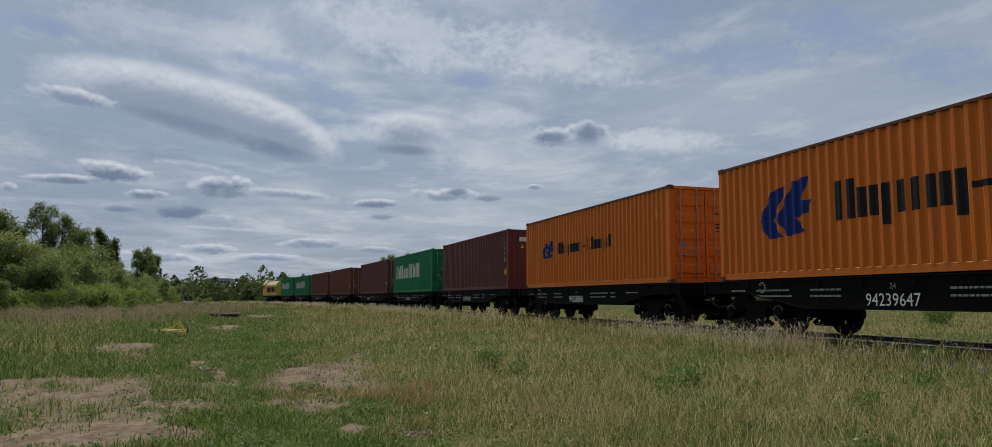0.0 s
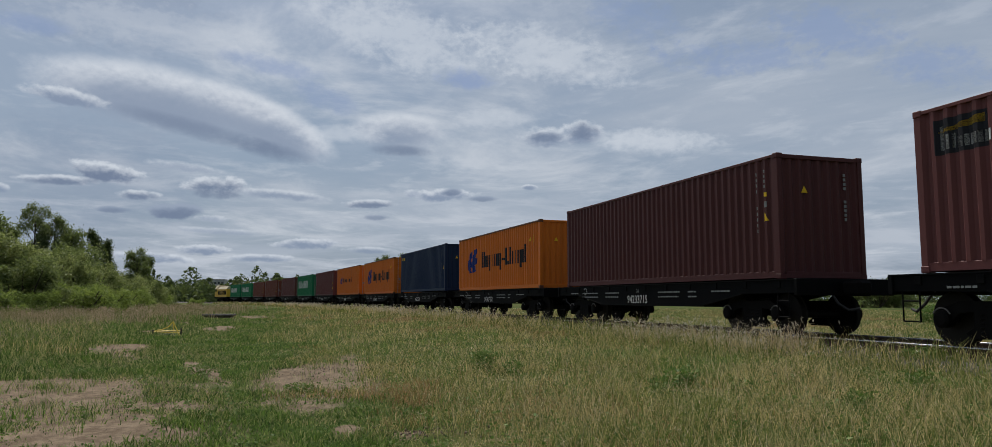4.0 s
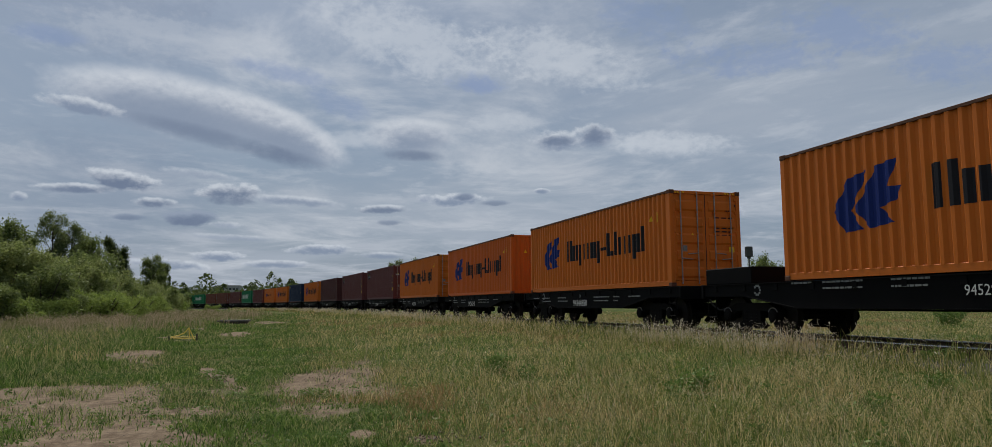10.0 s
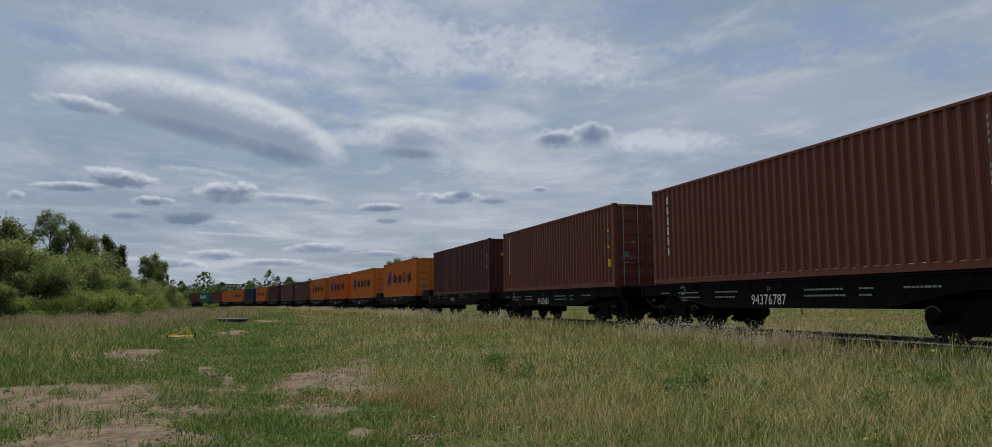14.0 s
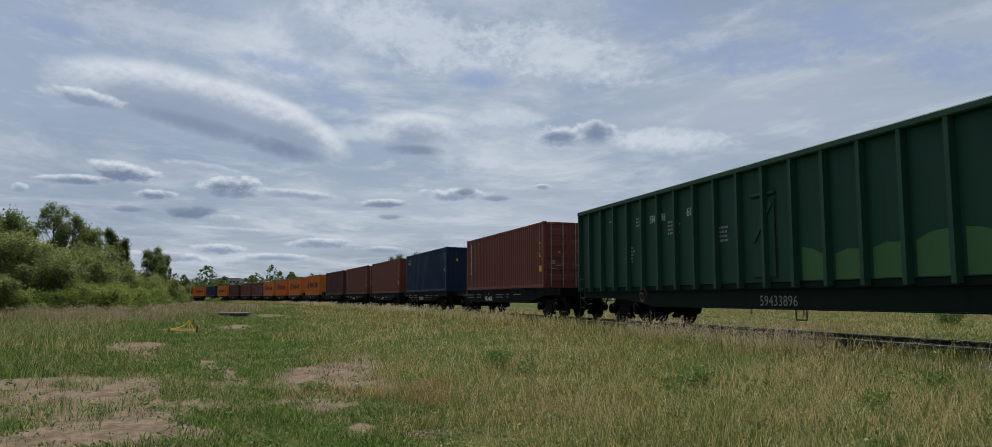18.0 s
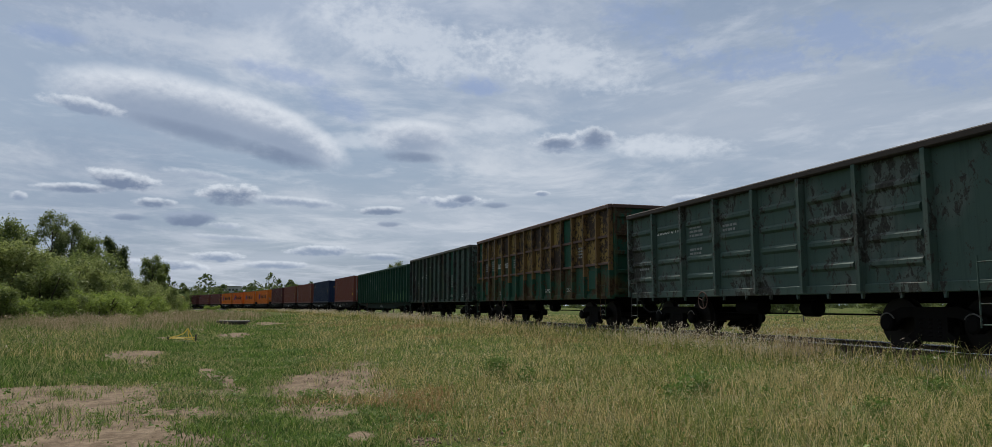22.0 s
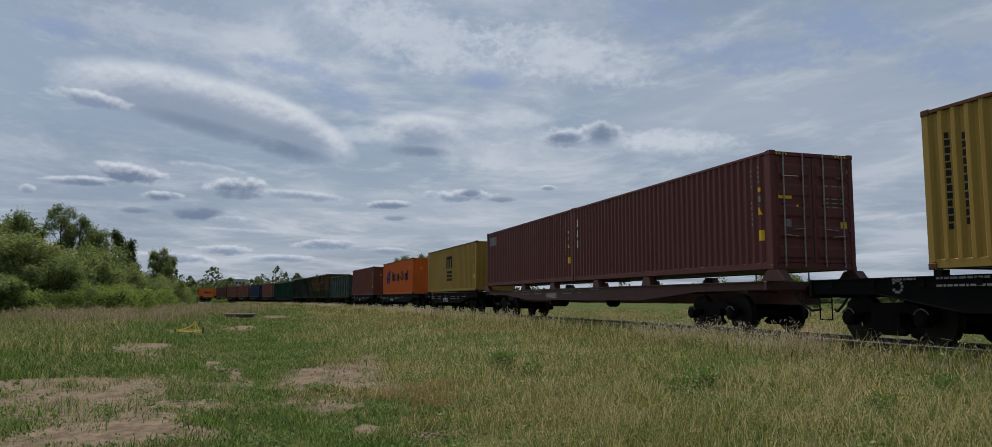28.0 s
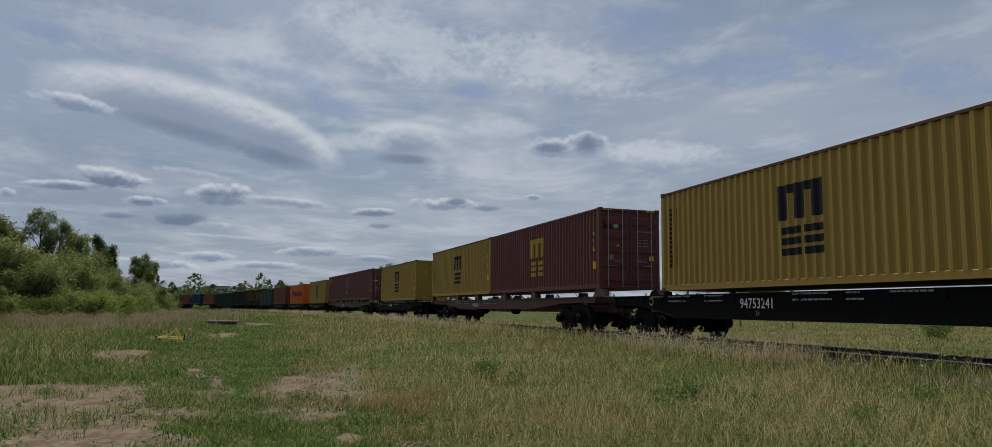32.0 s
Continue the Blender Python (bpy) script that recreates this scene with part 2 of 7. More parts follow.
def painted_steel(name, colour, rust=0.5, rough=0.5, fade=0.25, rust_colour=(0.13, 0.05, 0.025), metallic=0.0, gloss=0.4):
    """Weathered paint on steel: faded patches, dirt streaks running down, rust spots."""
    m, n, b = material(name)
    c = n.coord()
    big = n.noise(0.7, c, 5, 0.6)
    streak = n.noise(1.0, n.scaled(c, (5.0, 5.0, 0.35)), 5, 0.65)
    fine = n.noise(38.0, c, 4, 0.6)
    faded = tuple(min(1, v * 0.85 + 0.10 * sum(colour) / 3 + 0.003) for v in colour)
    darker = tuple(v * 0.62 for v in colour)
    col = n.mix(n.math("MULTIPLY", n.step(big, 0.35, 0.7), fade), colour, faded)
    col = n.mix(n.math("MULTIPLY", n.step(streak, 0.48, 0.75), 0.45), col, darker)
    spots = n.step(n.math("ADD", n.noise(5.0, c, 8, 0.72), n.math("MULTIPLY", n.math("SUBTRACT", fine, 0.5), 0.25)), 0.80 - 0.22 * rust, 0.86 - 0.20 * rust)
    col = n.mix(spots, col, rust_colour)
    n.put(b.inputs["Base Color"], col)
    n.put(b.inputs["Roughness"], n.math("ADD", n.math("MULTIPLY", big, 0.25), rough - 0.1))
    n.put(b.inputs["Metallic"], metallic)
    n.put(b.inputs["Specular IOR Level"], gloss)
    n.put(b.inputs["Normal"], n.bump(n.math("ADD", fine, n.math("MULTIPLY", spots, 1.5)), 0.15, 0.004))
    return m


def plain(name, colour, rough=0.6, metallic=0.0, vary=0.25, scale=8.0):
    m, n, b = material(name)
    f = n.noise(scale, n.coord(), 5, 0.6)
    n.put(b.inputs["Base Color"], n.mix(n.step(f, 0.3, 0.75), tuple(v * (1 - vary) for v in colour), tuple(min(1, v * (1 + vary * 0.5)) for v in colour)))
    n.put(b.inputs["Roughness"], rough)
    n.put(b.inputs["Metallic"], metallic)
    n.put(b.inputs["Normal"], n.bump(f, 0.2, 0.005))
    return m


def flaked_steel(name, colour, second, bare, how=0.5, rough=0.65, fineness=1.0):
    """Old paint that flakes off in ragged patches over an undercoat and bare dark steel."""
    m, n, b = material(name)
    c = n.coord()
    big = n.noise(0.55, c, 4, 0.55)
    mid = n.noise(2.2 * fineness, n.scaled(c, (1.2, 1.2, 0.7)), 10, 0.72, 0.5)
    fine = n.noise(14.0, c, 8, 0.7)
    streak = n.noise(1.0, n.scaled(c, (6.0, 6.0, 0.3)), 5, 0.65)
    f = n.math("ADD", n.math("MULTIPLY", mid, 0.7), n.math("ADD", n.math("MULTIPLY", fine, 0.25), n.math("MULTIPLY", n.math("SUBTRACT", big, 0.5), 0.45)))
    col = n.mix(n.step(big, 0.45, 0.62), colour, second)
    col = n.mix(n.math("MULTIPLY", n.step(streak, 0.5, 0.72), 0.5), col, tuple(v * 0.5 for v in colour))
    chip = n.step(f, 0.60 - 0.2 * how, 0.63 - 0.2 * how)
    col = n.mix(chip, col, n.mix(n.step(fine, 0.4, 0.62), bare, tuple(v * 2.2 for v in bare)))
    n.put(b.inputs["Base Color"], col)
    n.put(b.inputs["Roughness"], rough)
    n.put(b.inputs["Specular IOR Level"], 0.15)
    n.put(b.inputs["Normal"], n.bump(n.math("SUBTRACT", fine, chip), 0.25, 0.006))
    return m


def worn_marking(name, colour, wear=0.5):
    """Stencilled paint, a little rubbed."""
    m, n, b = material(name)
    f = n.noise(18.0, n.coord(), 6, 0.65)
    n.put(b.inputs["Base Color"], n.mix(n.step(f, 0.62 - 0.2 * wear, 0.8), colour, tuple(v * 0.45 for v in colour)))
    n.put(b.inputs["Roughness"], 0.6)
    n.put(b.inputs["Specular IOR Level"], 0.2)
    return m


def leafy(name, light, dark, back=0.35):
    """Leaves or blades: each differs a little, and lets some light through."""
    m, n, b = material(name)
    r = island_of(n)
    col = n.mix(r, dark, light)
    n.put(b.inputs["Base Color"], col)
    n.put(b.inputs["Roughness"], 0.55)
    n.put(b.inputs["Specular IOR Level"], 0.12)
    tr = m.node_tree.nodes.new("ShaderNodeBsdfTranslucent")
    n.put(tr.inputs[0], n.mix(0.5, col, (0.16, 0.2, 0.03)))
    mx = m.node_tree.nodes.new("ShaderNodeMixShader")
    mx.inputs[0].default_value = back
    out = next(q for q in m.node_tree.nodes if q.type == "OUTPUT_MATERIAL")
    m.node_tree.links.new(b.outputs[0], mx.inputs[1])
    m.node_tree.links.new(tr.outputs[0], mx.inputs[2])
    m.node_tree.links.new(mx.outputs[0], out.inputs[0])
    return m


ORANGE = painted_steel("orange_paint", (0.575, 0.143, 0.012), 0.35, 0.55, 0.2, gloss=0.22)
RED_ORANGE = painted_steel("red_orange_paint", (0.565, 0.115, 0.012), 0.4, 0.55, 0.2, gloss=0.22)
MAROON = painted_steel("maroon_paint", (0.128, 0.040, 0.038), 0.3, 0.55, 0.15, gloss=0.22)
WINE = painted_steel("wine_paint", (0.080, 0.023, 0.022), 0.3, 0.55, 0.12, gloss=0.22)
BROWN = painted_steel("brown_paint", (0.150, 0.045, 0.030), 0.35, 0.55, 0.12, gloss=0.22)
RUST_RED = painted_steel("rust_red_paint", (0.150, 0.042, 0.028), 0.35, 0.55, 0.15, gloss=0.22)
NAVY = painted_steel("navy_paint", (0.0075, 0.020, 0.056), 0.25, 0.55, 0.2, gloss=0.22)
GREEN = painted_steel("green_paint", (0.012, 0.17, 0.07), 0.25, 0.55, 0.2, gloss=0.22)
YELLOW = painted_steel("yellow_paint", (0.33, 0.21, 0.044), 0.4, 0.55, 0.2, gloss=0.22)
DARK_GREEN = painted_steel("dark_green_paint", (0.0115, 0.050, 0.032), 0.3, 0.6, 0.4, gloss=0.18)
WORN_GREEN = flaked_steel("worn_green_paint", (0.052, 0.086, 0.072), (0.105, 0.120, 0.106), (0.020, 0.019, 0.017), 0.58, 0.65, 2.6)
# flaked like the plates, but darkened for the shaded back faces of the ribs
WORN_SHADE_RIB = flaked_steel("shaded_worn_rib", (0.022, 0.036, 0.030), (0.035, 0.045, 0.040), (0.012, 0.011, 0.010), 0.5, 0.65, 2.6)
DARK_RAIL = painted_steel("dark_top_rail", (0.034, 0.028, 0.025), 0.7, 0.7, 0.4, gloss=0.15)
RUSTY_GREEN = flaked_steel("rusty_green_paint", (0.016, 0.06, 0.038), (0.085, 0.06, 0.022), (0.03, 0.018, 0.009), 0.62)
GREY_GREEN = flaked_steel("grey_green_paint", (0.050, 0.084, 0.072), (0.095, 0.116, 0.104), (0.022, 0.022, 0.019), 0.50, 0.65, 2.2)
RUST_RIB = flaked_steel("rusted_rib", (0.14, 0.086, 0.034), (0.085, 0.047, 0.023), (0.022, 0.015, 0.010), 0.55, 0.65, 3.0)
RUST_RAIL = painted_steel("rusted_top_rail", (0.085, 0.045, 0.035), 0.8, 0.7, 0.4)
BROWN_TOP = painted_steel("brown_top_rail", (0.115, 0.05, 0.028), 0.7, 0.7, 0.4, (0.05, 0.03, 0.022), 0.0, 0.2)
GREY_RAIL = painted_steel("grey_top_rail", (0.075, 0.075, 0.07), 0.6, 0.7, 0.4)
RIM = plain("grey_rim_steel", (0.12, 0.115, 0.11), 0.6, 0.0, 0.5)
WHEEL = painted_steel("wheel_steel", (0.012, 0.010, 0.009), 0.6, 0.6, 0.5, (0.035, 0.022, 0.015), 0.0, 0.12)
BLACK = painted_steel("black_frame_paint", (0.0045, 0.0045, 0.005), 0.35, 0.7, 0.5, (0.013, 0.009, 0.007), 0.0, 0.05)
BROWN_FRAME = painted_steel("brown_frame_paint", (0.072, 0.026, 0.021), 0.5, 0.6, 0.5)
IRON = painted_steel("bogie_iron", (0.0055, 0.005, 0.0048), 0.45, 0.75, 0.5, (0.02, 0.014, 0.010), 0.0, 0.06)
OCHRE_PLATE = flaked_steel("ochre_plate_paint", (0.225, 0.145, 0.042), (0.15, 0.088, 0.034), (0.021, 0.013, 0.009), 0.84, 0.65, 3.6)
TEAL_PLATE = flaked_steel("fresh_teal_paint", (0.012, 0.056, 0.036), (0.014, 0.066, 0.042), (0.015, 0.02, 0.016), 0.15)
DULL_PLATE = flaked_steel("dull_brown_green_paint", (0.035, 0.055, 0.032), (0.06, 0.048, 0.028), (0.02, 0.014, 0.009), 0.6)
RAIL_TOP = plain("polished_rail_head", (0.5, 0.5, 0.5), 0.25, 1.0, 0.1)
RAIL_SIDE = plain("rusty_rail_web", (0.075, 0.045, 0.03), 0.85, 0.0, 0.4)
CONCRETE = plain("sleeper_concrete", (0.2, 0.19, 0.17), 0.9, 0.0, 0.3)
TIMBER = plain("deck_timber", (0.06, 0.05, 0.04), 0.85, 0.0, 0.4)
GALV = plain("galvanised_bar", (0.32, 0.31, 0.3), 0.45, 0.6, 0.25)
CASTING = plain("corner_casting_steel", (0.09, 0.075, 0.06), 0.6, 0.2, 0.4)
GASKET = plain("door_gasket_rubber", (0.012, 0.012, 0.012), 0.8)
WHITE = worn_marking("white_marking", (0.62, 0.62, 0.60))
PALE = worn_marking("pale_stencil", (0.22, 0.23, 0.225), 0.9)
SIGN_YELLOW = worn_marking("yellow_marking", (0.75, 0.47, 0.02), 0.2)
SIGN_BLACK = worn_marking("black_marking", (0.012, 0.012, 0.016), 0.3)
SIGN_BLUE = worn_marking("blue_marking", (0.008, 0.024, 0.16), 0.3)
SIGN_GREEN = worn_marking("pale_green_marking", (0.2, 0.42, 0.2), 0.3)
GOLD = worn_marking("dull_yellow_marking", (0.42, 0.28, 0.03), 0.4)
# dark green with the shade below the walled gondola's side put into its colour
SHADE_GREEN = painted_steel("shade_darkened_green", (0.0055, 0.0145, 0.011), 0.4, 0.7, 0.4, gloss=0.08)
FRESH_GREEN = painted_steel("fresh_green_paint", (0.032, 0.115, 0.024), 0.2, 0.5, 0.4)

# ---- mesh tools ----


class Shape:
    """Collects the corners and faces of one mesh."""

    def __init__(self):
        self.v, self.f = [], []

    def add(self, verts, faces):
        k = len(self.v)
        self.v += [tuple(p) for p in verts]
        self.f += [tuple(i + k for i in q) for q in faces]
        return self

    def box(self, x0, x1, y0, y1, z0, z1, c=0.0):
        """A block; c cuts its edges off."""
        if c <= 0:
            p = [(x, y, z) for z in (z0, z1) for y in (y0, y1) for x in (x0, x1)]
            return self.add(p, [(0, 2, 3, 1), (4, 5, 7, 6), (0, 1, 5, 4), (2, 6, 7, 3), (0, 4, 6, 2), (1, 3, 7, 5)])
        b = bmesh.new()
        bmesh.ops.create_cube(b, size=1)
        for w in b.verts:
            w.co = Vector((x0 if w.co.x < 0 else x1, y0 if w.co.y < 0 else y1, z0 if w.co.z < 0 else z1))
        bmesh.ops.bevel(b, geom=b.edges[:], offset=c, segments=1, affect="EDGES", clamp_overlap=True)
        b.verts.index_update()
        self.add([w.co[:] for w in b.verts], [[w.index for w in q.verts] for q in b.faces])
        b.free()
        return self

    def prism(self, outline, lo, hi, axis="y"):
        """A flat outline (two coordinates a corner, anticlockwise) drawn out along an axis. axis y: x, z; axis x: y, z; axis z: x, y."""
        n = len(outline)

        def at(p, q):
            return (p[0], q, p[1]) if axis == "y" else (q, p[0], p[1]) if axis == "x" else (p[0], p[1], q)

        verts = [at(p, lo) for p in outline] + [at(p, hi) for p in outline]
        faces = [tuple(range(n - 1, -1, -1)), tuple(range(n, 2 * n))] + [(i, (i + 1) % n, n + (i + 1) % n, n + i) for i in range(n)]
        if axis == "y":
            faces = [tuple(reversed(q)) for q in faces]
        return self.add(verts, faces)

    def lathe(self, profile, centre, axis="y", seg=24):
        """A turned body: (along, radius) pairs round an axis through centre."""
        verts, faces = [], []
        for a, r in profile:
            for k in range(seg):
                w = 2 * math.pi * k / seg
                p, q = r * math.cos(w), r * math.sin(w)
                d = (p, a, q) if axis == "y" else (a, p, q) if axis == "x" else (p, q, a)
                verts.append((centre[0] + d[0], centre[1] + d[1], centre[2] + d[2]))
        m = len(profile)
        for i in range(m - 1):
            for k in range(seg):
                faces.append((i * seg + k, i * seg + (k + 1) % seg, (i + 1) * seg + (k + 1) % seg, (i + 1) * seg + k))
        faces += [tuple(range(seg)), tuple(range((m - 1) * seg, m * seg))]
        return self.add(verts, faces)

    def rod(self, a, b, r, seg=8):
        a, b = Vector(a), Vector(b)
        q = (b - a).to_track_quat("Z", "Y")
        verts = [p + q @ Vector((r * math.cos(2 * math.pi * k / seg), r * math.sin(2 * math.pi * k / seg), 0)) for p in (a, b) for k in range(seg)]
        return self.add(verts, [(k, (k + 1) % seg, seg + (k + 1) % seg, seg + k) for k in range(seg)] + [tuple(range(seg - 1, -1, -1)), tuple(range(seg, 2 * seg))])

    def data(self, name, mat, smooth=False):
        me = bpy.data.meshes.new(name)
        me.from_pydata(self.v, [], self.f)
        b = bmesh.new()
        b.from_mesh(me)
        bmesh.ops.recalc_face_normals(b, faces=b.faces[:])
        b.to_mesh(me)
        b.free()
        if smooth:
            me.polygons.foreach_set("use_smooth", [True] * len(me.polygons))
        me.materials.append(mat)
        return me


def part(name, shape, mat, parent, label="", smooth=False):
    ob = new(name, shape.data(name, mat, smooth) if isinstance(shape, Shape) else shape)
    ob.parent = parent
    if label:
        ob["label"] = label
    return ob


def thing(name, label, category, group="", kind=""):
    ob = new(name)
    ob.empty_display_size = 0.3
    return tagged(ob, label, category, group, kind)


def fast_mesh(name, verts, quads=None, tris=None, mat=None):
    """A large mesh straight from arrays."""
    me = bpy.data.meshes.new(name)
    me.vertices.add(len(verts))
    me.vertices.foreach_set("co", np.asarray(verts, np.float32).ravel())
    idx, start, k = [], [], 0
    for faces, n in ((quads, 4), (tris, 3)):
        if faces is not None and len(faces):
            faces = np.asarray(faces, np.int32)
            idx.append(faces.ravel())
            start.append(k + n * np.arange(len(faces), dtype=np.int32))
            k += n * len(faces)
    idx, start = np.concatenate(idx), np.concatenate(start)
    me.loops.add(len(idx))
    me.loops.foreach_set("vertex_index", idx)
    me.polygons.add(len(start))
    me.polygons.foreach_set("loop_start", start)
    me.update(calc_edges=True)
    me.validate()
    if mat:
        me.materials.append(mat)
    return me


# ---- the line of the railway ----
# It starts beside the camera, runs away from it and bends to the left. u: metres along it.
RAIL_Z = 0.75                                   # top of the rails
BEND_U = (0, 30, 60, 100, 140, 180, 240, 320)
BEND = (1.867, 1.044, 1.258, 1.026, 1.079, 1.638, 1.687, 1.687)   # thousandths of 1/m
_u = np.linspace(-520, 700, 2441)
_k = np.interp(_u, BEND_U, BEND) * 1e-3
_k[_u < 0] = 0
_th = np.cumsum(_k) * 0.5
_th += 0.2848 - np.interp(0, _u, _th)
_x, _y = np.cumsum(-np.sin(_th)) * 0.5, np.cumsum(np.cos(_th)) * 0.5
_x += 7.4964 + 1.219 * math.cos(0.2848) - np.interp(0, _u, _x)
_y += 13.5293 + 1.219 * math.sin(0.2848) - np.interp(0, _u, _y)


def track(u):
    """The middle of the track at u, and the direction there in radians left of +y."""
    return float(np.interp(u, _u, _x)), float(np.interp(u, _u, _y)), float(np.interp(u, _u, _th))


def beside(u, left):
    x, y, th = track(u)
    return x - left * math.cos(th), y - left * math.sin(th)


def off_track(x, y):
    """How far points lie to the left of the track's middle (negative: to its right)."""
    x, y = np.asarray(x, float), np.asarray(y, float)
    s = slice(0, None, 8)
    tx, ty, tt = _x[s], _y[s], _th[s]
    res = np.empty(x.size)
    fx, fy = x.ravel(), y.ravel()
    for i in range(0, x.size, 4000):
        j = np.argmin((fx[i:i + 4000, None] - tx) ** 2 + (fy[i:i + 4000, None] - ty) ** 2, axis=1)
        res[i:i + 4000] = -(fx[i:i + 4000] - tx[j]) * np.cos(tt[j]) - (fy[i:i + 4000] - ty[j]) * np.sin(tt[j])
    return res.reshape(x.shape)


def smooth01(v):
    v = np.clip(v, 0, 1)
    return v * v * (3 - 2 * v)


def ripple(x, y):
    return 0.03 * np.sin(x * 0.9 + 1.3 * np.sin(y * 0.37)) * np.sin(y * 0.8 + 0.7) + 0.05 * np.sin(x * 0.21 + 2) * np.sin(y * 0.17 + 1)


def ground_z(x, y):
    """Height of the ground: level where the camera stands, a low bank under the railway."""
    d = off_track(x, y)
    left = 0.40 * (1 - smooth01((d - 2.5) / 11))
    right = 0.40 - 0.15 * smooth01((-d - 3) / 20)
    z = np.where(d > 0, left, right)
    return z + ripple(np.asarray(x, float), np.asarray(y, float)) * smooth01((np.abs(d) - 2.0) / 3)


# ---- how far the train has gone ----
SPEED_T = tuple(range(0, 33, 2))
SPEED = (13.76, 13.73, 13.7, 13.64, 13.47, 13.36, 13.35, 13.37, 13.38, 13.41, 13.48, 13.56, 13.6, 13.61, 13.63, 13.65, 13.65)
_t = np.linspace(0, 32, 641)
_v = np.interp(_t, SPEED_T, SPEED)
_s = np.concatenate([[0], np.cumsum((_v[1:] + _v[:-1]) / 2 * 0.05)])


# how far the train runs ahead of that even pace, in metres
AHEAD_T = (0, 1, 2, 3, 3.5, 5, 6, 7, 9, 10, 11, 12, 13, 14.5, 16.5, 18, 22, 25, 27, 28, 29, 30, 31, 32)
AHEAD = (0.18, 0.18, 0.05, -0.24, -0.22, 0.04, 0.13, 0, 0, 0, 0.14, -0.08, -0.22, -0.17, 0.02, 0.03, 0, 0, 0.0, 0.0, -0.26, 0.0, -0.2, -0.1)


def gone(t):
    return float(np.interp(t, _t, _s) + np.interp(t, AHEAD_T, AHEAD))


def riding(u, half):
    """The pose of a wagon whose middle is at u, carried at half metres before and behind it."""
    ax, ay, _ = track(u + half)
    bx, by, _ = track(u - half)
    return pose((ax + bx) / 2, (ay + by) / 2, RAIL_Z, 0, 0, math.degrees(math.atan2(ay - by, ax - bx)))

# ---- containers ----
L, W, H = 12.192, 2.438, 2.896
SIDE_Y = W / 2 - 0.014


def wave(lo, hi, pitch, depth):
    """The outline of corrugated sheet between lo and hi: (along, how deep)."""
    n = max(1, round((hi - lo) / pitch))
    p = (hi - lo) / n
    pts = []
    for i in range(n):
        a = lo + i * p
        pts += [(a, 0.0), (a + 0.27 * p, 0.0), (a + 0.5 * p, depth), (a + 0.77 * p, depth)]
    return pts + [(hi, 0.0)]


SIDE_WAVE = wave(-L / 2 + 0.16, L / 2 - 0.16, 0.278, 0.055)
END_WAVE = wave(-W / 2 + 0.15, W / 2 - 0.15, 0.27, 0.045)


def side_panel(sign, z0, z1):
    s = Shape()
    n = len(SIDE_WAVE)
    for z in (z0, z1):
        s.v += [(x, sign * (SIDE_Y - d), z) for x, d in SIDE_WAVE]
    s.f += [(i, i + 1, n + i + 1, n + i) for i in range(n - 1)]
    return s


def end_panel(x, sign, z0, z1):
    s = Shape()
    n = len(END_WAVE)
    for z in (z0, z1):
        s.v += [(x - sign * d, y, z) for y, d in END_WAVE]
    s.f += [(i, i + 1, n + i + 1, n + i) for i in range(n - 1)]
    return s


def door_leaf(sign, x):
    """One door at the rear end: a framed leaf with flat ribs. sign: the side of its hinges."""
    y0, y1 = sorted((0.012 * sign, sign * (W / 2 - 0.12)))
    return Shape().box(x, x + 0.05, y0, y1, 0.18, H - 0.13, 0.006)


def door_rib(sign, x, z):
    ya, yb = sorted((0.10 * sign, sign * (W / 2 - 0.21)))
    s = Shape()
    s.v += [(x - 0.001, ya, z), (x - 0.001, yb, z), (x - 0.03, yb - 0.02, z + 0.06), (x - 0.03, ya + 0.02, z + 0.06), (x - 0.03, ya + 0.02, z + 0.27), (x - 0.03, yb - 0.02, z + 0.27), (x - 0.001, yb, z + 0.33), (x - 0.001, ya, z + 0.33)]
    s.f += [(0, 1, 2, 3), (3, 2, 5, 4), (4, 5, 6, 7), (0, 3, 4, 7), (1, 6, 5, 2)]
    return s


CONTAINERS = {}


